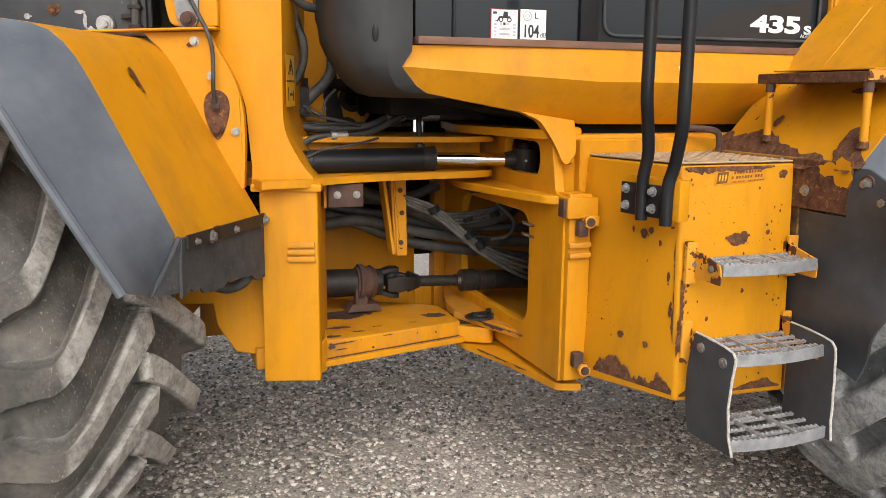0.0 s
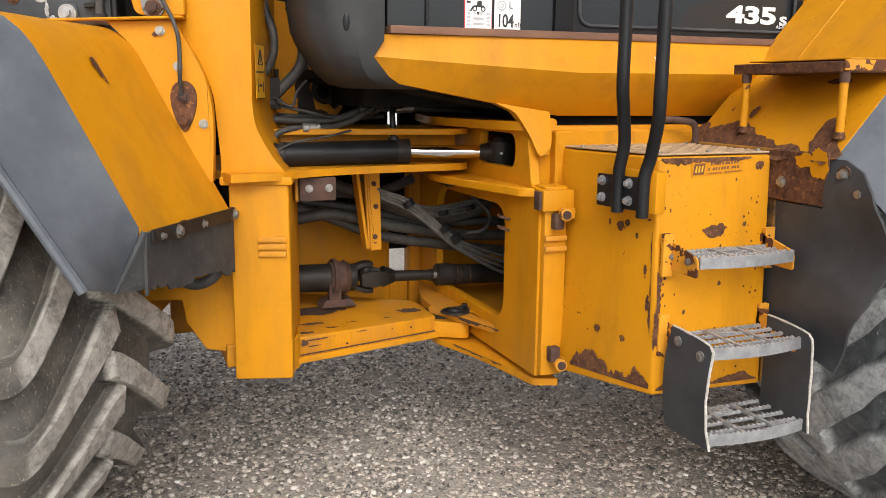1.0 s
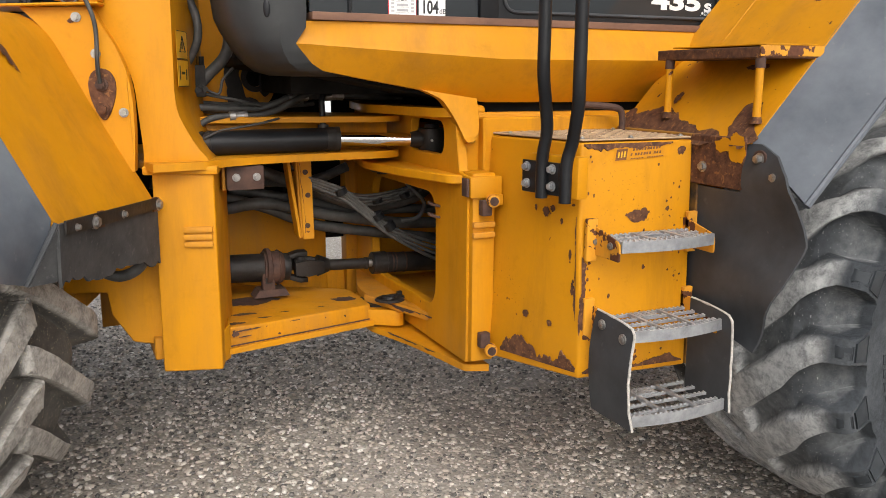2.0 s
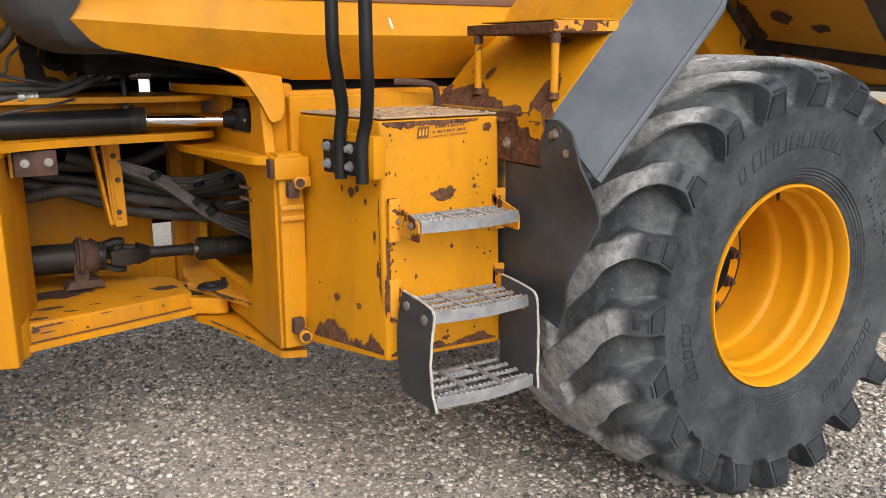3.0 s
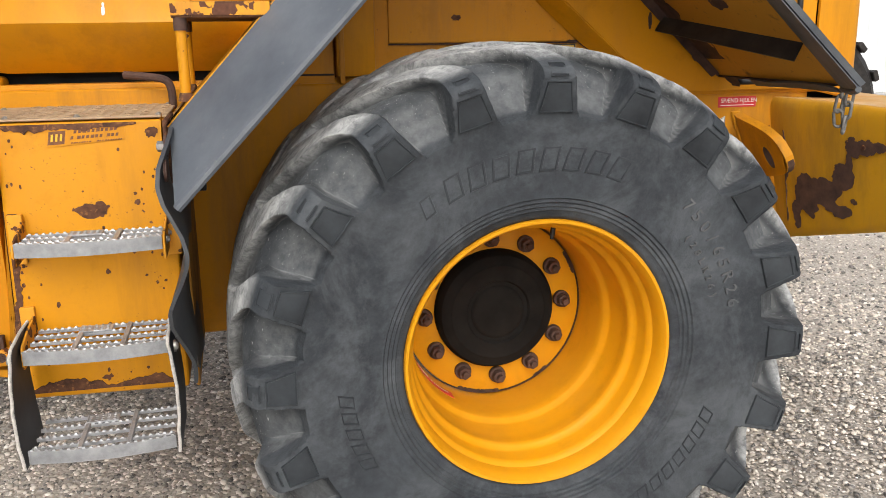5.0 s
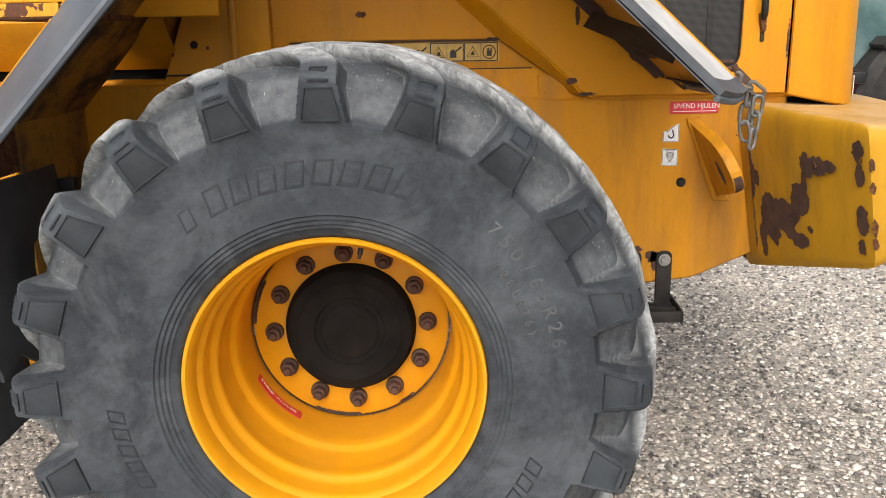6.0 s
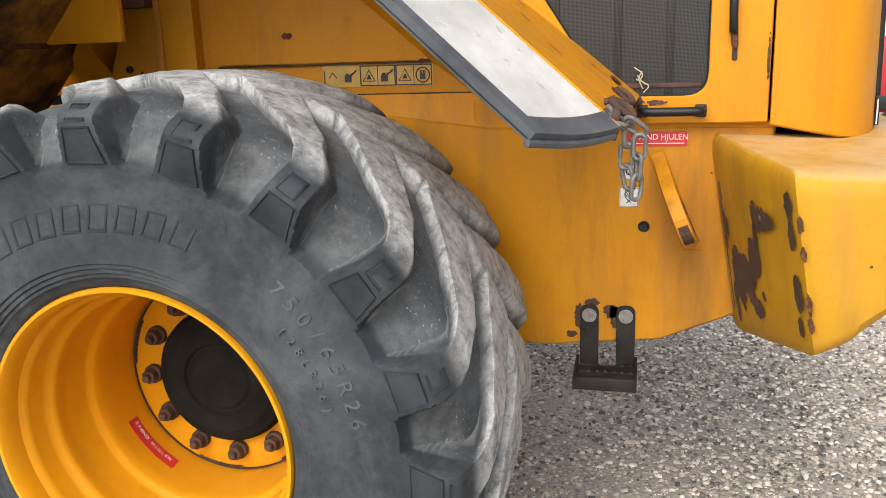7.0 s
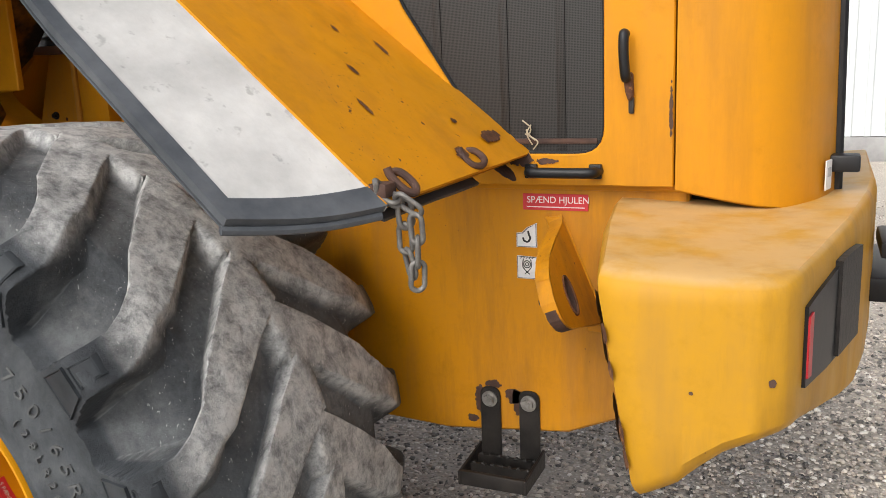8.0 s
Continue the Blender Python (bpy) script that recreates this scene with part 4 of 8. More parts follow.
def step(x0, x1, yf, yb, z, rows=3):
    """A galvanised grating: a bowed front bar, toothed bars behind it and cross bars between."""
    bm = bmesh.new()
    arc = [(x0 + (x1 - x0) * t, yf - 0.020 * math.sin(math.pi * t), z - 0.032) for t in [k / 10 for k in range(11)]]
    inner = [(x, y + 0.008, zz) for x, y, zz in arc]
    prism(bm, arc + inner[::-1], (0, 0, 0.034))
    soften(bm, 0.0025, 2, 50)
    for a, b in zip(arc, arc[1:]):
        serrated(bm, (a[0], a[1] + 0.005, z - 0.002), (b[0], b[1] + 0.005, z - 0.002), 0.008, 0.003, 0.0165)
    tread = part("step", bm, GALV, loader, "galvanised serrated access step")
    for i in range(rows):
        y = yf + 0.026 + (yb - yf - 0.034) * i / (rows - 1)
        bm = bmesh.new()
        serrated(bm, (x0 + 0.004, y, z - 0.010), (x1 - 0.004, y, z - 0.010), 0.0085, 0.008, 0.0165)
        part("bar", bm, GALV, tread)
    ys = [yf - 0.006] + [yf + 0.026 + (yb - yf - 0.034) * i / (rows - 1) for i in range(rows)]
    for ya, yb_ in zip(ys, ys[1:]):
        for i in range(1, 3):
            x = x0 + (x1 - x0) * (i / 3 + 0.01)
            bm = block(bmesh.new(), x - 0.006, x + 0.006, ya, yb_, z - 0.009, z + 0.0025)
            soften(bm, 0.0015, 1)
            part("cross_bar", bm, GALV, tread)
    bm = rblock((x0 + x1) / 2 - 0.060, (x0 + x1) / 2 + 0.022, yb - 0.062, yb - 0.016, z - 0.001, z + 0.004, 0.001, 1)
    for k in range(5):
        for m in range(3):
            block(bm, (x0 + x1) / 2 - 0.054 + 0.015 * k, (x0 + x1) / 2 - 0.047 + 0.015 * k, yb - 0.056 + 0.013 * m, yb - 0.052 + 0.013 * m, z + 0.003, z + 0.006)
    part("toe_plate", bm, GALV, tread)
    return tread


def ear(tread, x, yf, z, mat, out):
    """A bent side bracket of a step on the tool box."""
    pts = rounded([(x, 0.432, z - 0.05), (x, 0.432, z + 0.040), (x, yf + 0.10, z + 0.030), (x, yf + 0.008, z + 0.006), (x, yf + 0.008, z - 0.052)], [0, 0.01, 0.03, 0.02, 0.008], 4)
    e = part("side_bracket", plate(pts, (0.006, 0, 0), 0.0015, 1), mat, tread, "rust-speckled yellow step bracket")
    part("flange", rblock(min(x, x + out * 0.03), max(x, x + out * 0.03) + 0.006, 0.402, 0.418, z - 0.07, z + 0.06, 0.002, 1), mat, tread)
    for y in (yf + 0.05, yf + 0.13):
        bolt((x - 0.001 if out < 0 else x + 0.006, y, z - 0.01), (out, 0, 0), 0.008, tread, h=0.008)


YR = paint("rusty_yellow_paint", (0.70, 0.31, 0.02), (0.25, 0.12, 0.05), chips=0.565, dirt=0.7, rough=0.6)
s1 = step(-1.246, -0.905, 0.280, 0.405, 1.066)
ear(s1, -1.254, 0.275, 1.058, YR, -1)
ear(s1, -0.904, 0.275, 1.058, YR, 1)
s2 = step(-1.246, -0.905, 0.222, 0.400, 0.812, 4)
ear(s2, -1.254, 0.235, 0.812, YR, -1)
ear(s2, -0.904, 0.235, 0.812, YR, 1)
s3 = step(-1.254, -0.908, 0.186, 0.378, 0.568, 4)
CORD = mottled("frayed_cord", (0.36, 0.34, 0.31), (0.62, 0.59, 0.54), 90, 0.9, bump=0.6)
for x, bend, tilt_ in ((-1.266, -0.014, 0.0), (-0.908, 0.006, 0.004)):
    cols = ((0.186, 0.818, 0.014), (0.200, 0.832, 0.010), (0.235, 0.838, 0.005), (0.30, 0.844, 0.0), (0.372, 0.846, 0.0))
    bm = bmesh.new()
    first = None
    for dx in (0, 0.009):
        vs = []
        for y, top_, lead in cols:
            col_ = []
            for k in range(11):
                h = k / 10
                z = 0.530 + (top_ - 0.530) * h
                col_.append(bm.verts.new((x + dx + bend * math.sin(math.pi * h) + tilt_ * (1 - h) + 0.004 * noise.noise((y * 9, z * 9, x)), y - lead * (1 - h) + 0.006 * math.sin(math.pi * h * 1.3) + 0.002 * noise.noise((z * 60, x, 0)), z)))
            vs.append(col_)
        for a, b in zip(vs, vs[1:]):
            for i in range(10):
                bm.faces.new((a[i], a[i + 1], b[i + 1], b[i]))
        if dx == 0:
            first = vs
    for p, q in ((first[0], vs[0]), (first[-1], vs[-1]), ([c[0] for c in first], [c[0] for c in vs]), ([c[-1] for c in first], [c[-1] for c in vs])):
        for i in range(len(p) - 1):
            bm.faces.new((p[i], p[i + 1], q[i + 1], q[i]))
    edge_ = [(v.co + w.co) / 2 + Vector((0, -0.001, 0)) for v, w in zip(first[0], vs[0])]
    rim_ = [(v[-1].co + w[-1].co) / 2 for v, w in zip(first, vs)]
    part("rubber_hanger", bm, FLAP, s3, "black reinforced rubber strap carrying the lowest step")
    part("frayed_edge", tube(bmesh.new(), [p + Vector((0.0012 * math.sin(k * 2.3), 0, 0)) for k, p in enumerate(edge_ + rim_[1:])], 0.0042, 8), CORD, s3)
    side = -1 if bend < 0 else 1
    for y, z in ((0.222, 0.796), (0.325, 0.812)):
        bolt((x + (-0.003 if side < 0 else 0.014) + bend * 0.3, y, z), (side, 0, 0), 0.0105, s3, STEEL, h=0.007)

# rear half of the articulation
X0 = -1.49
outer = rounded([(X0, 0.80, 0.57), (X0, 0.80, 1.212), (X0, 0.864, 1.222), (X0, 0.892, 1.36), (X0, 0.892, 1.42), (X0, 2.0, 1.42), (X0, 2.0, 0.57)], 0.01, 2)
big = rounded([(X0, 1.06, 0.704), (X0, 1.06, 1.125), (X0, 1.74, 1.125), (X0, 1.74, 0.704)], 0.09, 6)
eye1 = rounded([(X0, 0.99, 1.265), (X0, 0.99, 1.385), (X0, 1.29, 1.385), (X0, 1.29, 1.265)], [0.055, 0.055, 0.03, 0.03], 5)
rear_frame = part("rear_frame", wall_plate(outer, [big, eye1], (0.035, 0, 0), 0.003), YELLOW, loader, "yellow rear frame plate with a large opening")
part("side_column", rblock(-1.482, -1.40, 0.775, 0.86, 0.58, 1.225, 0.006), YELLOW, rear_frame)
part("strap", rblock(-1.50, -1.385, 0.755, 0.80, 1.145, 1.215, 0.006), YELLOW, rear_frame)
part("strap_end", rblock(-1.512, -1.502, 0.76, 0.80, 1.15, 1.21, 0.002, 1), RUST_DARK, rear_frame)
for z in (1.055, 1.02):
    part("weld_pad", rblock(-1.485, -1.405, 0.758, 0.776, z - 0.009, z + 0.009, 0.004), YELLOW_DUSTY, rear_frame)
for z, e_ in ((1.112, 1.137), (0.660, 0.628)):
    part("hinge", rblock(-1.462, -1.426, 0.742, 0.772, z - 0.026, z + 0.026, 0.005), RUST_DARK, rear_frame, "rusty hinge block")
    bm = rod(bmesh.new(), (-1.425, 0.752, e_), (-1.431, 0.722, e_), 0.021, seg=20)
    soften(bm, 0.003, 2)
    part("hinge_eye", bm, YR, rear_frame)
    bolt((-1.431, 0.721, e_), (-0.2, -0.98, 0), 0.010, rear_frame, RUST_DARK, h=0.006)
    part("hinge_tongue", rblock(-1.43, -1.385, 0.745, 0.765, e_ - 0.018, e_ + 0.018, 0.004), YELLOW_CHIPPED, rear_frame)
for z in (1.045, 1.085):
    part("cable_clip", tube(bmesh.new(), spline([(X0 - 0.005, 1.055, z), (X0 - 0.03, 1.05, z + 0.01), (X0 - 0.035, 1.02, z + 0.008), (X0 - 0.005, 1.01, z)], 5), 0.005, 8), RUST_DARK, rear_frame)


def nose(name, z0, z1, pts, mat, parent, rad):
    return part(name, plate(rounded([(x, y, z0) for x, y in pts], rad, 6), (0, 0, z1 - z0), 0.004, 1), mat, parent)


nose("pivot_plate", 1.182, 1.212, [(-1.47, 0.83), (-1.53, 0.86), (-1.60, 1.15), (-1.635, 1.42), (-1.60, 1.62), (-1.53, 1.95), (-1.47, 1.95)], YELLOW, rear_frame, [0, 0.03, 0.2, 0.06, 0.1, 0.03, 0])
nose("pivot_plate", 1.400, 1.430, [(-1.47, 0.88), (-1.52, 0.92), (-1.60, 1.18), (-1.64, 1.42), (-1.60, 1.62), (-1.52, 1.95), (-1.47, 1.95)], YELLOW, rear_frame, [0, 0.03, 0.2, 0.06, 0.1, 0.03, 0])
nose("pivot_plate", 0.632, 0.662, [(-1.44, 0.90), (-1.458, 1.00), (-1.485, 1.12), (-1.545, 1.30), (-1.606, 1.455), (-1.606, 1.62), (-1.5, 1.95), (-1.44, 1.95)], YELLOW_DUSTY, rear_frame, [0, 0.02, 0.1, 0.2, 0.03, 0.1, 0.03, 0])
nose("pivot_plate", 0.528, 0.553, [(-1.40, 0.80), (-1.480, 0.83), (-1.510, 1.00), (-1.555, 1.22), (-1.622, 1.40), (-1.62, 1.65), (-1.5, 1.95), (-1.40, 1.95)], YELLOW, rear_frame, [0, 0.02, 0.15, 0.15, 0.04, 0.1, 0.03, 0])
rust_band((-1.4655, 1.02, 0.656), (-1.5755, 1.375, 0.656), (0, 0, -1), 0.016, 21.0, rear_frame, mat=RUST_DARK, lift=0.002, low=0.0)
rust_band((-1.515, 1.00, 0.552), (-1.585, 1.30, 0.552), (0, 0, -1), 0.014, 22.0, rear_frame, mat=RUST_DARK, lift=0.002, low=0.0)
for x, y, z in ((-1.556, 1.36, 0.664), (-1.478, 1.40, 0.664), (-1.555, 1.40, 1.178)):
    e_ = 1 if z < 1 else -1
    bm = rod(bmesh.new(), (x, y, z), (x, y, z + 0.007 * e_), 0.060 if x < -1.5 else 0.04, 0.052 if x < -1.5 else 0.034, seg=32)
    rod(bm, (x, y, z + 0.006 * e_), (x, y, z + 0.015 * e_), 0.030 if x < -1.5 else 0.018, 0.024 if x < -1.5 else 0.014, seg=20)
    block(bm, x - 0.030, x + 0.030, y - 0.008, y + 0.008, z + 0.012 * e_ - 0.004, z + 0.012 * e_ + 0.008)
    part("pivot_pin", bm, BLACK_DIRTY, rear_frame, "oily pivot pin head")
# gusset that carries the cab
MOUNT_EDGE = ((-1.615, 1.492), (-1.416, 1.462), (-1.4155, 1.44), (-1.415, 1.372), (-1.428, 1.330), (-1.450, 1.314), (-1.472, 1.320), (-1.484, 1.354), (-1.510, 1.412), (-1.545, 1.462))
part("cab_mount", plate(rounded([(x, 0.850 + 0.25 * (z - 1.314), z) for x, z in MOUNT_EDGE], [0, 0, 0.02, 0.03, 0.02, 0.015, 0.015, 0.04, 0.05, 0.02], 4), (0.008, 0.06, 0), 0.007), YELLOW, rear_frame)
part("mount_post", rblock(-1.470, -1.37, 0.902, 1.0, 1.20, 1.44, 0.022, 4), YELLOW, rear_frame)

part("body_wall", rblock(-1.40, -0.30, 0.90, 0.96, 1.34, 1.415, 0.006), YELLOW, rear_frame)
# Black blocks stand in for the shade between cab and chassis.
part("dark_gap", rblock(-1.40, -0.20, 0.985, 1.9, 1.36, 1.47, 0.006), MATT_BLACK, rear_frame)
part("shade_fill", rblock(-0.46, -0.24, 0.965, 1.9, 1.40, 2.32, 0.006), MATT_BLACK, rear_frame)

# cab
st = [(-2.00, (0.868, 1.695), (0.864, 1.628), (0.886, 1.560)), (-1.95, (0.866, 1.696), (0.858, 1.624), (0.900, 1.550)), (-1.36, (0.858, 1.700), (0.802, 1.590), (0.935, 1.448)), (-0.85, (0.858, 1.700), (0.790, 1.592), (0.950, 1.445)), (-0.50, (0.858, 1.700), (0.800, 1.596), (0.96, 1.445))]
bm = bmesh.new()
rows = []
for i in range(len(st) - 1):
    for k in range(6 if i else 3):
        t = k / (6 if i else 3)
        a, b = st[i], st[i + 1]
        rows.append((a[0] + (b[0] - a[0]) * t, *[tuple(p[j] + (q[j] - p[j]) * t for j in (0, 1)) for p, q in zip(a[1:], b[1:])]))
rows.append(st[-1])
vs = [[bm.verts.new((x, s[0], s[1])), bm.verts.new((x, r[0] + 0.012, r[1] + 0.03)), bm.verts.new((x, r[0] + 0.001, r[1])), bm.verts.new((x, r[0] + 0.018, r[1] - 0.028)), bm.verts.new((x, b[0], b[1])), bm.verts.new((x, b[0] + 0.12, b[1] + 0.004)), bm.verts.new((x, 1.5, b[1] + 0.03)), bm.verts.new((x, 1.5, 1.69))] for x, s, r, b in rows]
for v in vs[-1]:
    v.co.x = -0.50 - 0.52 * (1.70 - v.co.z)
for v in vs[0][:5]:
    v.co.x = float(np.interp(v.co.z, [1.555, 1.628, 1.675], [-1.968, -2.034, -2.0]))
for a, b in zip(vs, vs[1:]):
    for i in range(8):
        bm.faces.new((a[i], a[(i + 1) % 8], b[(i + 1) % 8], b[i]))
bm.faces.new(vs[0])
bm.faces.new(vs[-1][::-1])
cab = part("cab", bm, YELLOW, loader, "cab with yellow angular lower skirt and dark windows")
part("sill", rblock(-1.985, -0.40, 0.850, 0.92, 1.698, 1.722, 0.004), mottled("rusty_sill", (0.10, 0.05, 0.035), (0.24, 0.12, 0.07), 12, 0.75, bump=0.3, stretch=(0.3, 1, 1)), cab, "rust-brown sill under the windows")
part("window_pane", rblock(-1.985, -1.862, 0.885, 0.895, 1.722, 2.4, 0.002, 1), GLASS, cab, "dark tinted pane")
part("window_pane", rblock(-1.855, -1.415, 0.885, 0.895, 1.722, 2.4, 0.002, 1), GLASS, cab, "dark tinted pane")
part("window_bar", rblock(-1.863, -1.853, 0.875, 0.90, 1.722, 2.4, 0.002, 1), BLACK, cab)
part("pillar", rblock(-1.415, -1.345, 0.870, 0.93, 1.718, 2.4, 0.008), BLACK, cab)
fr = [(-1.345, 0.876, 1.722), (-0.38, 0.876, 1.722), (-0.38, 0.876, 2.4), (-1.345, 0.876, 2.4)]
ho = rounded([(-1.325, 0.876, 1.745), (-0.42, 0.876, 1.748), (-0.42, 0.876, 2.37), (-1.325, 0.876, 2.37)], 0.05, 6)
part("window_frame", wall_plate(fr, [ho], (0, 0.03, 0)), BLACK, cab, "black rubber window frame")
part("seal", tube(bmesh.new(), [Vector(p) + Vector((0, -0.004, 0)) for p in ho], 0.006, 8, closed=True), FLAP, cab)
part("window_pane", rblock(-1.33, -0.41, 0.888, 0.896, 1.735, 2.38, 0.002, 1), GLASS, cab, "dark tinted pane with white model number")
part("roof_side", rblock(-2.0, -0.38, 0.87, 1.95, 2.4, 2.55, 0.03), BLACK, cab)
# Solid black block stands in for the unlit cab interior.
part("interior", rblock(-1.98, -0.4, 0.99, 1.9, 1.70, 2.39, 0.02), MATT_BLACK, cab)
part("seat_back", rblock(-1.2, -1.05, 0.92, 0.98, 1.72, 2.2, 0.04), BLACK_DIRTY, cab)
TXT = Matrix(((1, 0, 0, 0), (0, 0, -1, 0), (0, 1, 0, 0), (0, 0, 0, 1)))
lettering("model_number", "435", 0.080, Matrix.Translation((-0.712, 0.886, 1.803)) @ TXT @ Matrix.Diagonal((1.86, 1, 1, 1)), WHITE, cab, bold=0.0034)
lettering("model_letter", "s", 0.065, Matrix.Translation((-0.475, 0.886, 1.795)) @ TXT @ Matrix.Diagonal((1.5, 1, 1, 1)), WHITE, cab, bold=0.0015)
lettering("model_word", "AGRI", 0.02, Matrix.Translation((-0.488, 0.886, 1.768)) @ TXT, WHITE, cab)
flake("paint_smear", (-1.055, 0.8105, 1.627), (1, 0, 0), (0, 0.051, 0.079), 0.010, 0.045, 421, cab, mat=WHITE, lift=0.002)
# stickers on the glass
part("sticker", rblock(-1.628, -1.535, 0.8825, 0.8845, 1.722, 1.818, 0.001, 1), WHITE, cab, "white noise level sticker")
lettering("sticker_number", "104", 0.056, Matrix.Translation((-1.620, 0.8822, 1.748)) @ TXT @ Matrix.Diagonal((0.72, 1, 1, 1)), INK, cab, bold=0.0012)
lettering("sticker_unit", "dB", 0.022, Matrix.Translation((-1.557, 0.8822, 1.738)) @ TXT, INK, cab)
lettering("sticker_letter", "L", 0.03, Matrix.Translation((-1.578, 0.8822, 1.798)) @ TXT, INK, cab)
bm = bmesh.new()
tube(bm, [(-1.603 + 0.014 * math.cos(t), 0.882, 1.797 + 0.014 * math.sin(t)) for t in [k * 6.283 / 16 for k in range(16)]], 0.002, 6, closed=True)
tube(bm, [(-1.603 + 0.007 * math.cos(t), 0.882, 1.797 + 0.007 * math.sin(t)) for t in [k * 6.283 / 12 for k in range(12)]], 0.0015, 6, closed=True)
part("sticker_ring", bm, GREY_PRINT, cab)
part("sticker", rblock(-1.732, -1.636, 0.8825, 0.8845, 1.720, 1.816, 0.001, 1), RED_LABEL, cab, "white instruction sticker with a red border")
part("sticker_field", rblock(-1.7295, -1.6385, 0.8815, 0.8825, 1.7225, 1.8135, 0.0005, 1), WHITE, cab)
mark = block(bmesh.new(), -1.700, -1.664, 0.8805, 0.8816, 1.788, 1.794)
prism(mark, [(-1.690, 0.8816, 1.794), (-1.672, 0.8816, 1.794), (-1.674, 0.8816, 1.808), (-1.688, 0.8816, 1.808)], (0, -0.0011, 0))
prism(mark, [(-1.722, 0.8816, 1.778), (-1.708, 0.8816, 1.776), (-1.700, 0.8816, 1.792), (-1.704, 0.8816, 1.793), (-1.711, 0.8816, 1.780)], (0, -0.0011, 0))
part("sticker_mark", mark, INK, cab)
for x in (-1.697, -1.668):
    part("sticker_wheel", tube(bmesh.new(), [(x + 0.0065 * math.cos(k * 0.5236), 0.881, 1.783 + 0.0065 * math.sin(k * 0.5236)) for k in range(12)], 0.0018, 6, closed=True), INK, cab)
part("sticker_mark", block(bmesh.new(), -1.725, -1.712, 0.8805, 0.8816, 1.800, 1.807), INK, cab)
for i in range(2):
    for x0, x1 in ((-1.702, -1.666),):
        part("sticker_bar", block(bmesh.new(), x0, x1, 0.8805, 0.8816, 1.734 + i * 0.016, 1.741 + i * 0.016), GREY_PRINT, cab)
for i in range(3):
    part("sticker_rule", block(bmesh.new(), -1.706, -1.662, 0.8807, 0.8816, 1.730 + i * 0.0165, 1.7308 + i * 0.0165), GREY_PRINT, cab)
for x in (-1.722, -1.655):
    for i in range(4):
        part("sticker_dash", block(bmesh.new(), x, x + 0.010, 0.8805, 0.8816, 1.732 + i * 0.011, 1.738 + i * 0.011), GREY_PRINT, cab)
for x in (-1.696, -1.685, -1.674):
    part("sticker_dash", block(bmesh.new(), x - 0.004, x + 0.004, 0.8805, 0.8816, 1.766, 1.774), INK if x == -1.685 else GREY_PRINT, cab)
# plastic cover on the cab's front corner
shape = (
    (2.40, (-2.000, 0.860), (-2.085, 0.850), (-2.180, 0.895), (-2.232, 1.00), (-2.21, 1.30)),
    (1.80, (-2.000, 0.860), (-2.085, 0.850), (-2.180, 0.895), (-2.232, 1.00), (-2.21, 1.30)),
    (1.72, (-2.000, 0.860), (-2.085, 0.850), (-2.178, 0.896), (-2.228, 1.00), (-2.20, 1.30)),
    (1.675, (-2.003, 0.860), (-2.084, 0.851), (-2.170, 0.900), (-2.215, 1.00), (-2.18, 1.30)),
    (1.628, (-2.036, 0.858), (-2.082, 0.854), (-2.150, 0.905), (-2.190, 1.00), (-2.15, 1.30)),
    (1.600, (-2.012, 0.862), (-2.072, 0.860), (-2.130, 0.912), (-2.168, 1.00), (-2.13, 1.30)),
    (1.570, (-1.984, 0.872), (-2.052, 0.872), (-2.100, 0.925), (-2.138, 1.01), (-2.10, 1.30)),
    (1.548, (-1.945, 0.888), (-2.015, 0.892), (-2.060, 0.945), (-2.095, 1.03), (-2.07, 1.30)),
    (1.535, (-1.870, 0.915), (-1.955, 0.925), (-2.000, 0.975), (-2.030, 1.05), (-2.02, 1.30)),
    (1.532, (-1.800, 0.960), (-1.88, 0.98), (-1.92, 1.03), (-1.94, 1.10), (-1.94, 1.30)))
bm = bmesh.new()
loops = []
for (z0, *p0), (z1, *p1) in zip(shape, shape[1:] + shape[-1:]):
    for k in range(4 if z0 > z1 else 1):
        f = k / 4
        row = [Vector((a[0] + (b[0] - a[0]) * f, a[1] + (b[1] - a[1]) * f, z0 + (z1 - z0) * f)) for a, b in zip(p0, p1)]
        row = [row[0], row[0].lerp(row[1], 0.5)] + list(spline(row[1:], 5))
        loops.append([bm.verts.new(p) for p in row])
for a, b in zip(loops, loops[1:]):
    for i in range(len(a) - 1):
        bm.faces.new((a[i], a[i + 1], b[i + 1], b[i]))
bmesh.ops.solidify(bm, geom=bm.faces[:], thickness=-0.008)
part("corner_cover", bm, PLASTIC, cab, "dark grey plastic corner cover")
# Black ellipsoid imitates the shaded hollow of an oval dimple.
bm = bmesh.new()
bmesh.ops.create_uvsphere(bm, u_segments=16, v_segments=10, radius=1, matrix=Matrix.Translation((-2.118, 0.8655, 1.728)) @ Matrix.Rotation(radians(-25), 4, "Z") @ Matrix.Diagonal((0.011, 0.006, 0.028, 1)))
part("dimple_shade", bm, BLACK, cab)
# Matt black plates; their colour stands in for shade under the cab.
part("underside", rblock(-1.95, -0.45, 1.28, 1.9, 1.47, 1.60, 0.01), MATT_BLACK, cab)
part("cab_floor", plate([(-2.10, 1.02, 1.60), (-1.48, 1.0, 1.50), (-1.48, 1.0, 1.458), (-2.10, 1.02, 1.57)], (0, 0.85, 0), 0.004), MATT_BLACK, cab)

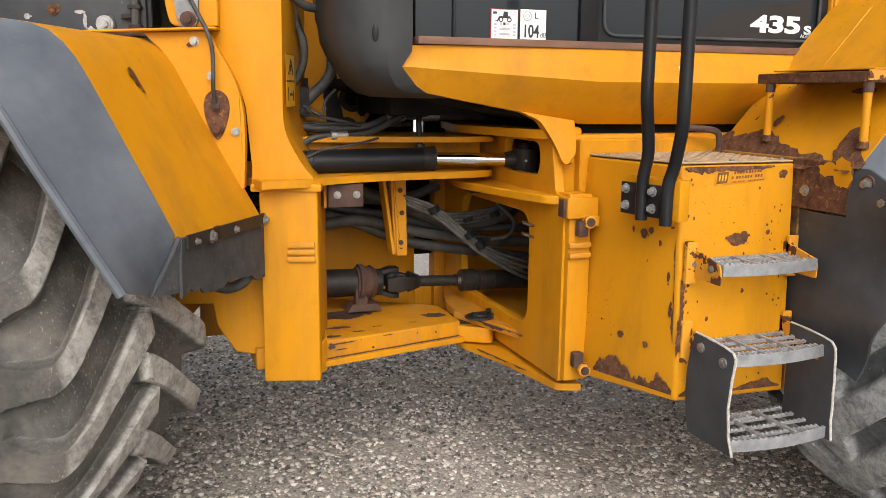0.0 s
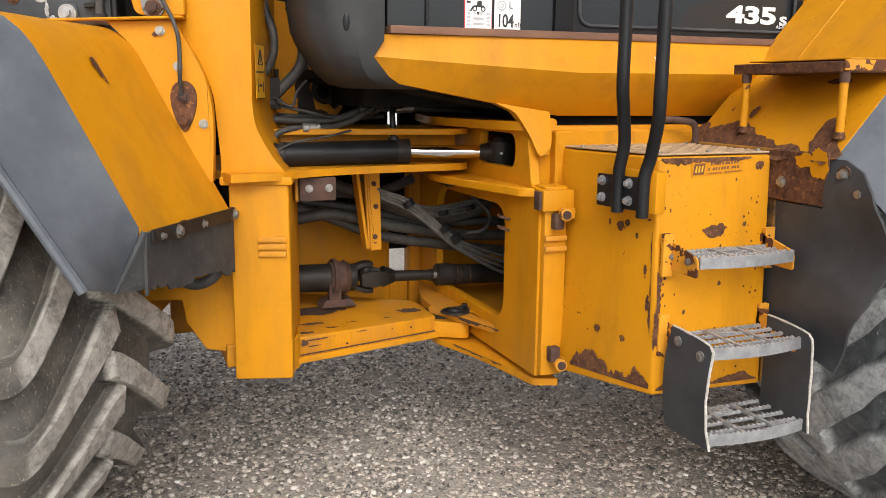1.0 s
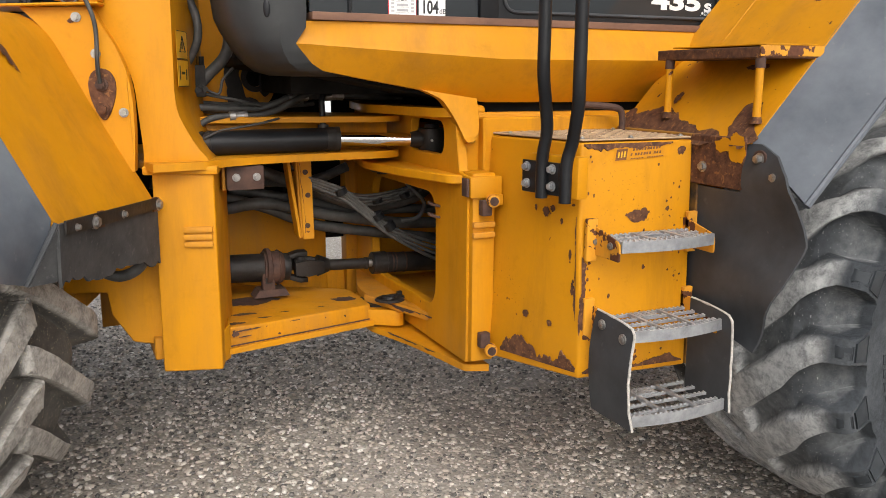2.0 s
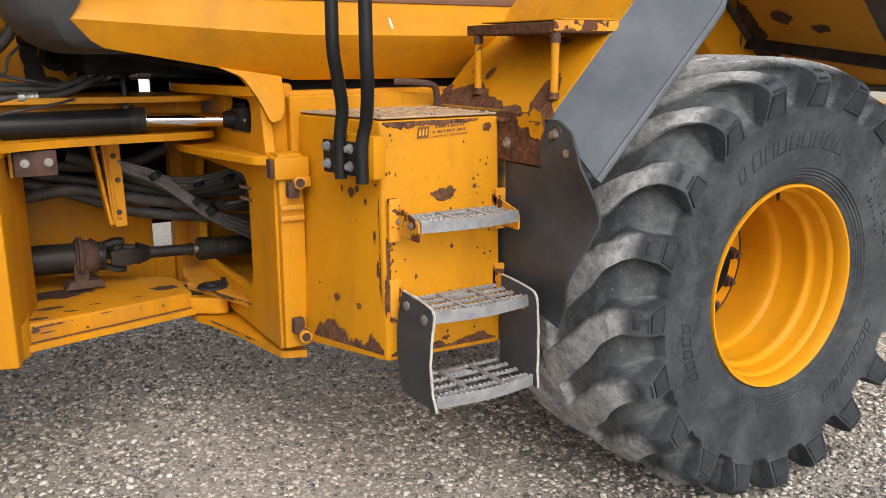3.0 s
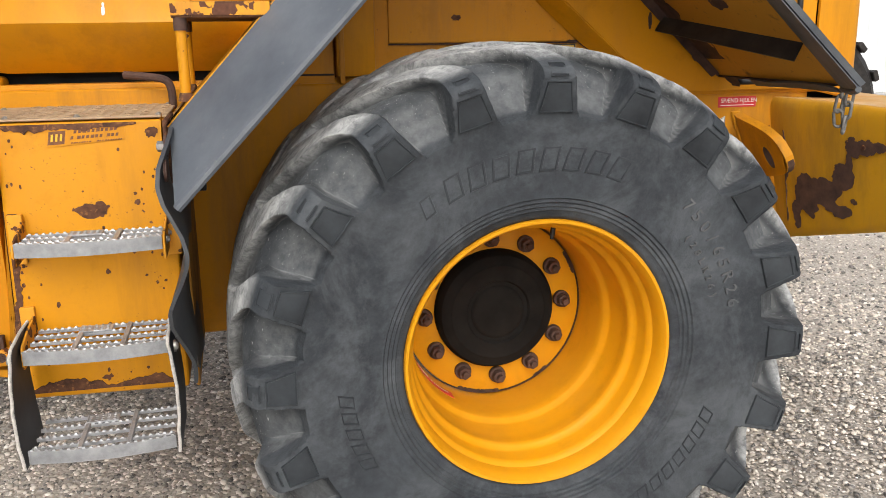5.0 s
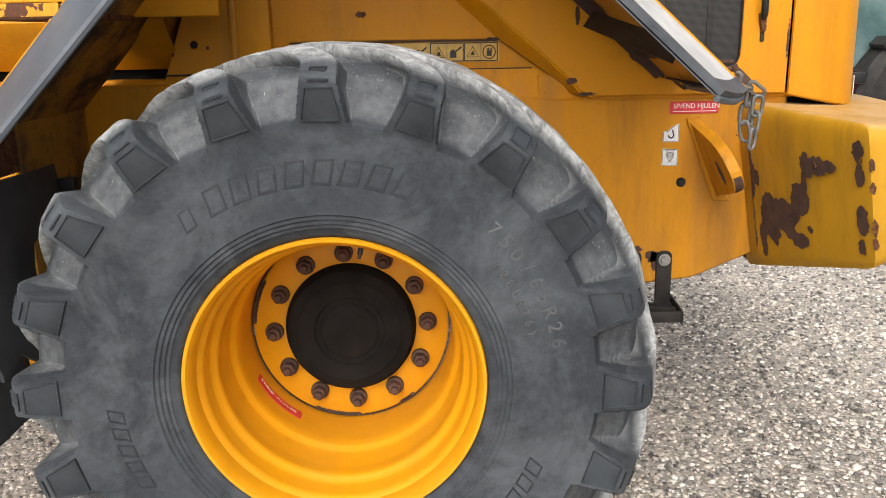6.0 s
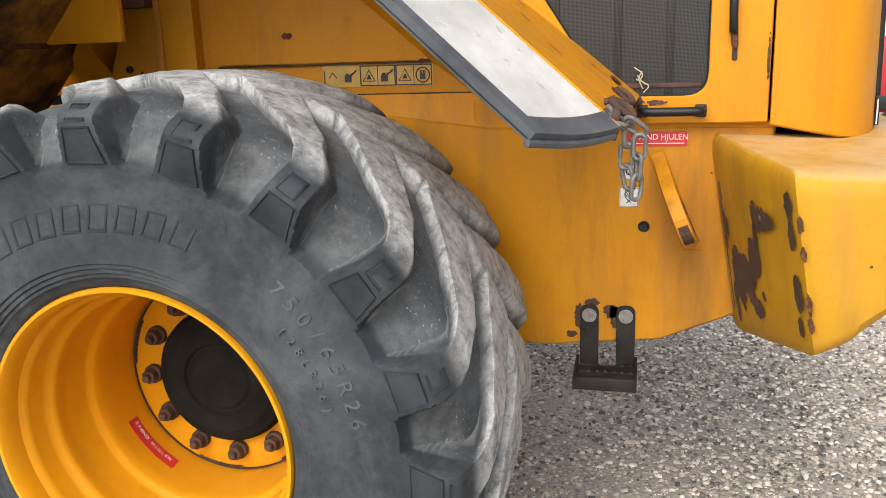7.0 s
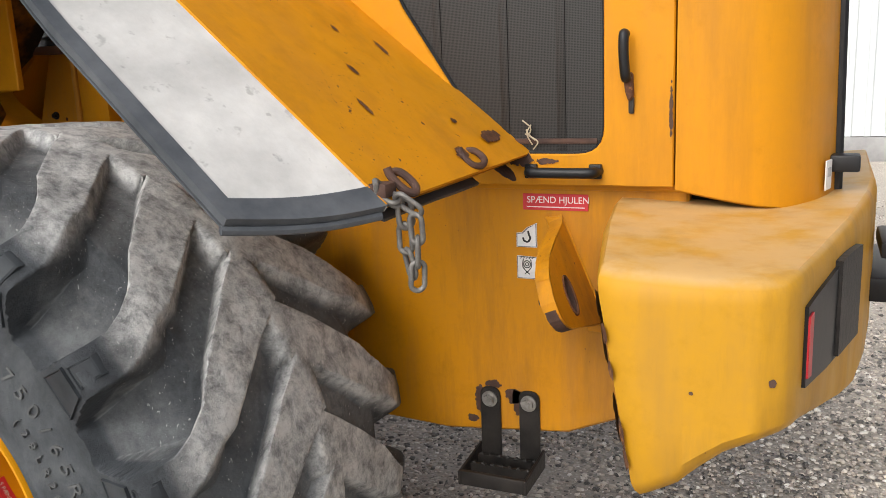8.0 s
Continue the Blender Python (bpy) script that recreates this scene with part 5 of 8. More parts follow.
# ---- rear fender ----
def sheet(a, b, thick, n=1, bend=None):
    """A bent sheet between two edge lines of equal count, thick metres deep."""
    bm = bmesh.new()
    rows = []
    for p, q in zip(a, b):
        p, q = Vector(p), Vector(q)
        row = []
        for k in range(n + 1):
            s = k / n
            v = p + (q - p) * s
            if bend:
                v = v + bend(v, s)
            row.append(bm.verts.new(v))
        rows.append(row)
    for u, v in zip(rows, rows[1:]):
        for k in range(n):
            bm.faces.new((u[k], u[k + 1], v[k + 1], v[k]))
    bmesh.ops.recalc_face_normals(bm, faces=bm.faces)
    bmesh.ops.solidify(bm, geom=bm.faces[:], thickness=thick)
    return bm


def line(pts, n):
    """n + 1 places evenly along a broken line."""
    P = [Vector(p) for p in pts]
    ls = [(b - a).length for a, b in zip(P, P[1:])]
    tot, out = sum(ls), []
    for k in range(n + 1):
        s = tot * k / n
        for i, w in enumerate(ls):
            if s <= w + 1e-9 or i == len(ls) - 1:
                out.append(P[i] + (P[i + 1] - P[i]) * min(1, s / w))
                break
            s -= w
    return out


prof = rounded([(-0.862, 0, 1.345), (-0.35, 0, 1.90), (-0.25, 0, 1.93), (0.36, 0, 1.93), (0.45, 0, 1.89), (0.985, 0, 1.405)], [0, 0.03, 0.03, 0.03, 0.03, 0], 4)
fender = part("rear_fender", sheet([Vector((p.x, 0.205, p.z)) for p in prof], [Vector((p.x + (0.035 if p.x > 0.9 else 0), 0.86, p.z + (0.012 if p.x > 0.9 else 0))) for p in prof], 0.007, 6), YELLOW_CHIPPED, loader, "yellow steel rear fender with rusted front slope")
part("rib", rblock(-0.30, 0.40, 0.50, 0.53, 1.885, 1.925, 0.004), RUST_DARK, fender)
part("rib", plate([(0.44, 0.22, 1.845), (0.50, 0.22, 1.81), (0.50, 0.22, 1.78), (0.44, 0.22, 1.815)], (0, 0.55, 0), 0.003, 1), RUST_DARK, fender)
low_prof = [Vector((p.x * 0.985, 0, p.z - 0.011)) for p in prof]
for keep, mat, lab in ([p for p in low_prof if p.x < 0.3], GRIME, "grimy brown underside of the fender"), ([p for p in low_prof if p.x > 0.2], UNDERSIDE, "scraped yellow underside of the fender"):
    part("liner", sheet([Vector((p.x, 0.212, p.z)) for p in keep], [Vector((p.x, 0.855, p.z)) for p in keep], 0.002, 4), mat, fender, lab)
SL = Vector((0.679, 0, 0.734))
RS = Vector((0.741, 0, -0.671))
flake("rust_patch", Vector((-0.8632, 0.53, 1.3475)), (0, -1, 0), SL, 0.30, 0.12, 61, fender, lift=0.0025, blobs=((-0.25, 0.03, 0.09, 0.085), (-0.15, 0.045, 0.11, 0.065), (-0.03, 0.02, 0.12, 0.045), (0.10, 0.005, 0.10, 0.03), (0.24, 0.075, 0.045, 0.095), (0.28, 0.02, 0.06, 0.05)))
flake("rust_patch", Vector((-0.8632, 0.66, 1.3475)) + SL * 0.16, (0, -1, 0), SL, 0.03, 0.05, 62, fender, lift=0.0025)
flake("rust_patch", Vector((-0.8632, 0.40, 1.3475)) + SL * 0.30, (0, -1, 0), SL, 0.09, 0.03, 63, fender, lift=0.0025)
for k, (s, y, w, h) in enumerate(((0.42, 0.50, 0.035, 0.016), (0.52, 0.41, 0.05, 0.014), (0.29, 0.60, 0.022, 0.012), (0.36, 0.70, 0.05, 0.018), (0.665, 0.74, 0.035, 0.10), (0.60, 0.66, 0.015, 0.02), (0.68, 0.56, 0.03, 0.05), (0.12, 0.36, 0.018, 0.012))):
    flake("scuff", Vector((0.45, y, 1.89)) + RS * s + Vector((0.671, 0, 0.741)) * (0.0012 + 0.0325 * max(0.0, s - 0.02) / 0.70 * (y - 0.205) / 0.655), RS, (0, 1, 0), w, h, 80 + k, fender, mat=RUST)
DN = Vector((0.671, 0, 0.741))


def on_slope(s, y, d):
    """A place s down the rear slope and d below its top side."""
    return Vector((0.45, y, 1.89)) + RS * s - DN * d


part("brace_strip", sheet([on_slope(0.400, 0.815, 0.030), on_slope(0.525, 0.195, 0.030)], [on_slope(0.410, 0.815, 0.082), on_slope(0.540, 0.195, 0.082)], 0.006, 1), BLACK_DIRTY, fender, "dark grimy brace under the fender")
part("flange", sheet([on_slope(s, 0.812, 0.0) for s in (0.02, 0.35, 0.70)], [on_slope(s, 0.814, 0.048) for s in (0.02, 0.35, 0.685)], 0.004, 2), RUST_DARK, fender)
part("end_flange", sheet([on_slope(0.712, y, 0.004) for y in (0.85, 0.5, 0.215)], [on_slope(0.706, y, 0.026) for y in (0.85, 0.5, 0.215)], 0.005, 1), RUST_DARK, fender)
for k, (s, y, w, h) in enumerate(((0.62, 0.76, 0.16, 0.24), (0.34, 0.77, 0.08, 0.30), (0.30, 0.60, 0.10, 0.07), (0.66, 0.62, 0.12, 0.04), (0.37, 0.45, 0.07, 0.05), (0.66, 0.42, 0.09, 0.035))):
    flake("rust_patch", on_slope(s, y, 0.0185), (0, 1, 0), RS, w, h, 90 + k, fender, mat=RUST_DARK, lift=0.0012)
for k, (s, w, h) in enumerate(((0.60, 0.18, 0.045), (0.46, 0.08, 0.04), (0.25, 0.14, 0.035), (0.10, 0.12, 0.04))):
    flake("rust_patch", on_slope(s, 0.8100, 0.03), RS, DN, w, h, 190 + k, fender, mat=RUST_DARK, lift=0.0015)

part("rubber_edge", sheet([on_slope(0.70, y, 0.030 + 0.006 * math.sin(y * 40)) for y in (0.62, 0.5, 0.4, 0.3, 0.21)], [on_slope(0.735, y, 0.022 + 0.008 * math.sin(y * 31)) for y in (0.62, 0.5, 0.4, 0.3, 0.21)], 0.006, 2), FLAP, fender, "curled black rubber edge under the fender")

# rubber extensions
ext_a = [(-0.846, 0.0, 1.19), (-0.40, 0.0, 1.655), (-0.36, 0.02, 1.70), (-0.33, 0.06, 1.76)]
ext_b = [(-0.857, 0.21, 1.350), (-0.55, 0.21, 1.684), (-0.42, 0.21, 1.825), (-0.34, 0.21, 1.908)]
part("fender_extension", sheet(line(ext_a, 12), line(ext_b, 12), 0.014, 4), EXT_DARK, fender, "dark grey rubber fender extension")
part("lip", tube(bmesh.new(), [v + Vector((0.004, 0.004, -0.004)) for v in line(ext_a, 12)], 0.011, 8), EXT_DARK, fender)
ra = [(0.42, 0.02, 1.815), (0.53, 0.0, 1.71), (0.85, -0.02, 1.415)]
rb = [(0.435, 0.207, 1.897), (0.55, 0.207, 1.794), (0.985, 0.207, 1.40)]
part("fender_extension", sheet(line(ra, 10), line(rb, 10), 0.012, 4), EXT_PALE, fender, "pale weathered rubber fender extension with black edges")
dn = Vector((0.671, 0, 0.741))
part("under_sheet", sheet([v - dn * 0.016 for v in line(ra, 10)], [v - dn * 0.016 for v in line(rb, 10)], 0.003, 2), EXT_EDGE, fender)
band_o = [v + (w - v) * 0.10 for v, w in zip(line(ra, 10), line(rb, 10))]
part("edge_band", sheet([v + dn * 0.003 - Vector((0, 0.004, 0)) for v in line(ra, 10)], [v + dn * 0.003 for v in band_o], 0.016, 1), EXT_EDGE, fender)
a0, b0 = Vector(ra[-1]), Vector(rb[-1])
up = -RS
part("edge_band", sheet([a0 + dn * 0.003 + (b0 - a0) * (k / 10) + RS * (0.012 * math.sin(math.pi * k / 10)) for k in range(11)], [a0 + dn * 0.003 + (b0 - a0) * (k / 10) + up * (0.045 - 0.012 * math.sin(math.pi * k / 10)) for k in range(11)], 0.016, 1), EXT_EDGE, fender)
part("edge_lip", tube(bmesh.new(), [a0 + (b0 - a0) * (k / 10) + RS * (0.012 * math.sin(math.pi * k / 10)) - dn * 0.02 for k in range(11)], 0.008, 8), EXT_EDGE, fender)
for y, gap, reach in ((0.262, 0.024, 0.050), (0.575, 0.050, 0.042)):
    o = Vector((0.962, y, 1.438)) + dn * 0.004
    a_, b_ = o + Vector((0, gap / 2, 0)), o - Vector((0, gap / 2, 0))
    arms = [a_ - RS * 0.012 - dn * 0.006, a_ + RS * 0.006 + dn * 0.012, a_ + RS * (reach * 0.75) + dn * 0.014, o + RS * reach + dn * 0.010, b_ + RS * (reach * 0.75) + dn * 0.006, b_ + RS * 0.004 + dn * 0.006, b_ - RS * 0.010 + dn * 0.012]
    part("hook", tube(bmesh.new(), spline(arms, 6), 0.0072, 10), RUST_DARK, fender, "rusty bent steel hook")
part("shackle", rblock(0.950, 0.985, 0.205, 0.245, 1.412, 1.436, 0.006, 2), RUST_DARK, fender)

# chain
LINK_R = 0.0046


def link_mesh():
    bm = bmesh.new()
    pts = []
    for k in range(24):
        t = 2 * math.pi * k / 24
        pts.append((0.0115 * math.cos(t), 0, 0.0115 * math.sin(t) + (0.0135 if math.sin(t) > 0 else -0.0135)))
    tube(bm, pts, LINK_R, 8, closed=True)
    me = bpy.data.meshes.new("link")
    bm.to_mesh(me)
    bm.free()
    me.materials.append(CHAIN_STEEL)
    me.polygons.foreach_set("use_smooth", [True] * len(me.polygons))
    return me


chain = part("chain", tube(bmesh.new(), spline([(0.965, 0.235, 1.428), (0.962, 0.215, 1.44), (0.968, 0.205, 1.435), (0.966, 0.21, 1.42)], 4), 0.005, 8), CHAIN_STEEL, loader, "short steel chain hanging from the fender hook")
lm = link_mesh()
SHIFT = Vector((-0.026, 0.004, -0.008))
runs = ([(0.992, 0.215, 1.43), (1.02, 0.22, 1.415), (1.045, 0.225, 1.40), (1.047, 0.232, 1.34), (1.042, 0.235, 1.27)], [(0.995, 0.218, 1.425), (1.025, 0.232, 1.40), (1.022, 0.24, 1.34), (1.028, 0.242, 1.30), (1.036, 0.240, 1.268)])
for j, r in enumerate(runs):
    pts = [p + SHIFT for p in spline(r, 12)]
    d = [0]
    for a, b in zip(pts, pts[1:]):
        d.append(d[-1] + (b - a).length)
    s, i = 0.012, 0
    k = 0
    while s < d[-1]:
        while d[i + 1] < s:
            i += 1
        p = pts[i]
        q = (pts[i + 1] - pts[i]).to_track_quat("Z", "Y").to_matrix().to_4x4()
        shared("link", lm, chain, Matrix.Translation(p) @ q @ Matrix.Rotation(radians(90 * (k % 2) + 25 + 13 * j + 7 * math.sin(k * 2.1)), 4, "Z"))
        s += 0.0425
        k += 1

# rusted plate and mudflap
rp = part("rusty_plate", rblock(-0.874, -0.862, 0.215, 0.45, 1.205, 1.36, 0.004, 1), RUST, loader, "rust-brown steel plate below the fender")
bolt((-0.874, 0.388, 1.262), (-1, 0, 0), 0.012, rp)
flake("paint_patch", (-0.8745, 0.265, 1.325), (0, -1, 0), (0, 0, 1), 0.08, 0.05, 211, rp, mat=YELLOW_CHIPPED, lift=0.002, blobs=((-0.03, 0.01, 0.04, 0.02), (0.02, 0.0, 0.035, 0.045)))
out = [(0.70, 1.20), (0.222, 1.20), (0.216, 1.345), (0.17, 1.345), (0.10, 1.315), (0.05, 1.265), (0.015, 1.19), (0.0, 1.07), (0.03, 0.95), (0.094, 0.85), (0.149, 0.72), (0.20, 0.735), (0.26, 0.75), (0.35, 0.69), (0.45, 0.64), (0.70, 0.62)]
bm = bmesh.new()
vs = [bm.verts.new((-0.84, y, z)) for y, z in out]
f = bm.faces.new(vs)
for k in range(18):
    bmesh.ops.bisect_plane(bm, geom=bm.verts[:] + bm.edges[:] + bm.faces[:], plane_co=(0, 0.03 + 0.037 * k, 0), plane_no=(0, 1, 0))
for k in range(18):
    bmesh.ops.bisect_plane(bm, geom=bm.verts[:] + bm.edges[:] + bm.faces[:], plane_co=(0, 0, 0.64 + 0.037 * k), plane_no=(0, 0, 1))
for v in bm.verts:
    near = max(0.0, 1 - v.co.y / 0.42)
    v.co.x += near * (0.028 * math.sin((v.co.z - 1.0) * 2 * math.pi / 0.335 + 0.1)) - 0.012 + 0.010 * noise.noise((v.co.y * 5, v.co.z * 5, 2.0))
bmesh.ops.solidify(bm, geom=bm.faces[:], thickness=0.009)
flap = part("mudflap", bm, FLAP, loader, "wavy black rubber mudflap in front of the rear wheel")
for y, z in ((0.162, 1.304), (0.096, 1.257)):
    bolt((-0.866, y, z), (-1, 0, 0), 0.0125, flap, h=0.018)
    part("washer", rod(bmesh.new(), (-0.8685, y, z), (-0.862, y, z), 0.025, seg=24), RUST_DARK, flap)

part("splash_guard", rblock(-0.862, -0.852, 0.42, 0.90, 0.60, 1.36, 0.003, 1), GUARD, flap, "muddy yellow inner splash guard")
part("clip", rblock(-0.85, -0.80, 0.60, 0.64, 1.12, 1.155, 0.004), BLACK, flap)

# platform behind the step box
pf = part("platform", plate(rounded([(-0.835, 0.69, 1.59), (-0.835, 0.226, 1.59), (-0.60, 0.20, 1.59), (-0.60, 0.69, 1.59)], [0.01, 0.02, 0.02, 0.01], 3), (0, 0, 0.032), 0.004, 1), RUST, loader, "rusty yellow tread platform on two thin posts")
part("platform_edge", plate([(-0.79, 0.665, 1.628), (-0.79, 0.25, 1.628), (-0.60, 0.225, 1.628), (-0.60, 0.665, 1.628)], (0, 0, 0.005), 0.001, 1), YELLOW_CHIPPED, pf)
part("platform_lip", plate([(-0.834, 0.2265, 1.596), (-0.61, 0.202, 1.596), (-0.61, 0.202, 1.626), (-0.834, 0.2265, 1.626)], (-0.0003, -0.004, 0)), YR, pf)
for x, y in ((-0.82, 0.637), (-0.815, 0.240)):
    part("post", rod(bmesh.new(), (x, y, 1.405), (x, y, 1.592), 0.0125, seg=12), YELLOW_CHIPPED, pf)
    part("weld", rod(bmesh.new(), (x, y, 1.400), (x, y, 1.42), 0.019, 0.014, seg=12), RUST, pf)
    part("collar", rod(bmesh.new(), (x, y, 1.562), (x, y, 1.592), 0.0155, seg=12), RUST_DARK, pf)
part("fender_support", plate([(-0.60, 0.66, 1.63), (-0.40, 0.66, 1.85), (-0.36, 0.66, 1.88), (-0.36, 0.66, 1.60), (-0.60, 0.66, 1.60)], (0, 0.02, 0), 0.003, 1), YELLOW, pf)
part("breather_pipe", tube(bmesh.new(), spline([(-0.885, 0.80, 1.34), (-0.885, 0.80, 1.395), (-0.90, 0.80, 1.425), (-0.95, 0.82, 1.435), (-1.02, 0.86, 1.44)], 5), 0.012, 10), RUST_DARK, step_box, "rusty breather pipe")

# ---- engine side and hood ----
engine = part("engine_panel", rblock(-0.26, 0.70, 0.905, 0.93, 1.425, 2.3, 0.004), YELLOW_DUSTY, loader, "stained yellow engine side panel")
part("panel", rblock(-0.205, 0.442, 0.894, 0.908, 1.522, 1.88, 0.005), YELLOW_DUSTY, engine)
part("panel_edge", rblock(-0.205, 0.446, 0.8925, 0.906, 1.5155, 1.5205, 0.001, 1), RUST_DARK, engine)
flake("rust_patch", (0.436, 0.8935, 1.521), (1, 0, 0), (0, 0, 1), 0.05, 0.012, 401, engine, mat=RUST_DARK)
flake("stain", (0.02, 0.8935, 1.60), (1, 0, 0), (0, 0, 1), 0.03, 0.02, 402, engine, mat=RUST)
part("filler", rblock(0.57, 0.76, 0.872, 0.90, 1.30, 1.41, 0.003, 1), YELLOW_STAINED, engine)
part("pillar", rblock(-0.38, -0.255, 0.86, 0.95, 1.42, 2.2, 0.008), YELLOW, engine)
inner = part("inner_wall", plate([(-0.635, 0.893, 1.32), (-0.385, 0.893, 1.32), (-0.385, 0.893, 2.2), (-0.36 - 0.14, 0.893, 2.2), (-0.50, 0.893, 1.69)], (0, 0.006, 0), 0.002, 1), YELLOW_DUSTY, engine)
part("seam", rblock(-0.60, -0.386, 0.8885, 0.8935, 1.424, 1.430, 0.001, 1), BLACK_DIRTY, inner)
bolt((-0.50, 0.892, 1.52), (0, -1, 0), 0.008, inner, BLACK_DIRTY)
part("edge_strip", rblock(-0.372, -0.356, 0.851, 0.862, 1.40, 2.2, 0.003), YELLOW_DUSTY, engine)
part("dark_gap", rblock(-0.38, 0.556, 0.899, 0.95, 1.427, 1.4325, 0.001, 1), BLACK_DIRTY, engine)
part("shoulder", sheet([Vector((x, 0.868, 1.372 - 0.125 * max(0, x - 0.10))) for x in (-0.38, 0.1, 0.36, 0.62)], [Vector((x, 0.902, 1.427)) for x in (-0.38, 0.1, 0.36, 0.62)], 0.006, 3), YELLOW_STAINED, engine)
STRIP_YELLOW = mottled("dusty_label_yellow", (0.42, 0.27, 0.07), (0.58, 0.36, 0.08), 22, 0.6)
strip = part("warning_strip", rblock(0.120, 0.452, 0.9015, 0.9045, 1.452, 1.5135, 0.001, 1), STRIP_YELLOW, loader, "yellow strip of black warning pictograms")


def picto(bm, kind, x, z):
    """A small sign about 4 cm across, centred at x and z."""
    y = 0.9005
    if kind == "triangle":
        tube(bm, [(x + 0.021 * math.cos(t), y, z - 0.004 + 0.021 * math.sin(t)) for t in (1.5708, 3.665, 5.76)], 0.0023, 4, closed=True)
        prism(bm, [(x - 0.007, y, z - 0.009), (x + 0.007, y, z - 0.009), (x + 0.003, y, z + 0.003), (x - 0.002, y, z + 0.003)], (0, -0.001, 0))
    elif kind == "can":
        block(bm, x - 0.016, x + 0.004, y - 0.001, y, z - 0.016, z + 0.004)
        block(bm, x - 0.012, x - 0.002, y - 0.001, y, z + 0.004, z + 0.009)
        tube(bm, [(x + 0.002, y, z + 0.004), (x + 0.012, y, z + 0.010), (x + 0.020, y, z + 0.017)], 0.0026, 5)
    elif kind == "hand":
        block(bm, x - 0.008, x + 0.008, y - 0.001, y, z - 0.012, z + 0.004)
        for k in range(4):
            block(bm, x - 0.008 + 0.0045 * k, x - 0.005 + 0.0045 * k, y - 0.001, y, z + 0.004, z + 0.013)
    else:
        tube(bm, [(x - 0.012, y, z - 0.004), (x, y, z + 0.012), (x + 0.012, y, z - 0.004)], 0.0022, 4)
    return bm


for x0, kinds, framed in ((0.124, ("peak", "can"), False), (0.2335, ("triangle", "can"), True), (0.3405, ("triangle", "hand"), True)):
    if framed:
        bm = bmesh.new()
        for a, b, c, d in ((0, 0.106, 0, 0.0032), (0, 0.106, 0.0548, 0.058), (0, 0.0032, 0.0032, 0.0548), (0.1028, 0.106, 0.0032, 0.0548), (0.0522, 0.0538, 0.0032, 0.0548)):
            block(bm, x0 + a, x0 + b, 0.9000, 0.9016, 1.454 + c, 1.454 + d)
        part("sign_frame", bm, INK, strip)
    else:
        part("sign_frame", block(bmesh.new(), x0, x0 + 0.003, 0.9000, 0.9016, 1.462, 1.500), INK, strip)
    for i, kind in enumerate(kinds):
        part("pictogram", picto(bmesh.new(), kind, x0 + 0.027 + 0.052 * i, 1.482), INK, strip)
ring_c = (0.3405 + 0.079, 1.482)
part("ban_ring", tube(bmesh.new(), [(ring_c[0] + 0.0195 * math.cos(k * 0.3142), 0.9003, ring_c[1] + 0.0205 * math.sin(k * 0.3142)) for k in range(20)], 0.0019, 5, closed=True), RUST, strip)

YD = 0.82
hole = rounded([(1.187, YD, 2.22), (1.187, YD, 1.415), (0.935, YD, 1.415), (0.70, YD, 1.78), (0.70, YD, 2.22)], [0.04, 0.06, 0.07, 0.05, 0.04], 6)
door = part("hood_door", wall_plate([(0.735, YD, 1.345), (1.333, YD, 1.345), (1.333, YD, 2.32), (0.20, YD, 2.32), (0.20, YD, 1.80), (0.388, YD, 1.637), (0.577, YD, 1.476), (0.662, YD, 1.399), (0.694, YD, 1.362)], [hole], (0, 0.03, 0), 0.003), YELLOW, loader, "yellow engine hood door with a mesh vent")
band_up = [(0.20, YD, 1.80), (0.388, YD, 1.637), (0.577, YD, 1.476), (0.662, YD, 1.399), (0.694, YD, 1.362), (0.735, YD, 1.345)]
band_lo = [(0.150, 0.895, 1.785), (0.322, 0.892, 1.639), (0.459, 0.886, 1.520), (0.655, 0.866, 1.383), (0.676, 0.862, 1.356), (0.733, 0.856, 1.338)]
part("bent_edge", sheet([Vector(p) for p in band_up], [Vector(p) for p in band_lo], 0.006, 2), YELLOW, door)
# Dark tube draws the shadow line under the bent edge.
part("edge_shadow", tube(bmesh.new(), [Vector(p) + Vector((-0.002, 0.004, -0.003)) for p in band_lo[2:]], 0.0035, 6), RUST_DARK, door)
part("vent_mesh", rblock(0.68, 1.20, YD + 0.016, YD + 0.021, 1.40, 2.24, 0.001, 1), MESH, door, "dark grey wire mesh vent screen")
part("vent_seal", tube(bmesh.new(), [Vector(p) + Vector((0, 0.012, 0)) for p in hole], 0.005, 8, closed=True), BLACK, door)
for x in (0.80, 0.96, 1.09):
    part("mesh_fold", rblock(x - 0.010, x + 0.010, YD + 0.0125, YD + 0.017, 1.42, 2.22, 0.003), MESH, door)
for at, w, h, k in (((0.667, YD - 0.001, 1.392), 0.030, 0.022, 101), ((0.715, YD - 0.001, 1.352), 0.05, 0.010, 102), ((0.682, YD - 0.001, 1.585), 0.014, 0.06, 106), ((0.995, YD - 0.001, 1.405), 0.07, 0.032, 103), ((0.93, YD - 0.001, 1.43), 0.05, 0.05, 107), ((1.06, YD - 0.001, 1.399), 0.05, 0.014, 108), ((1.327, YD - 0.001, 1.50), 0.008, 0.12, 109), ((0.66, YD - 0.001, 1.83), 0.02, 0.05, 104), ((0.70, YD - 0.001, 1.95), 0.015, 0.03, 105)):
    flake("rust_patch", at, (1, 0, 0), (0, 0, 1), w, h, k, door, mat=RUST_DARK)
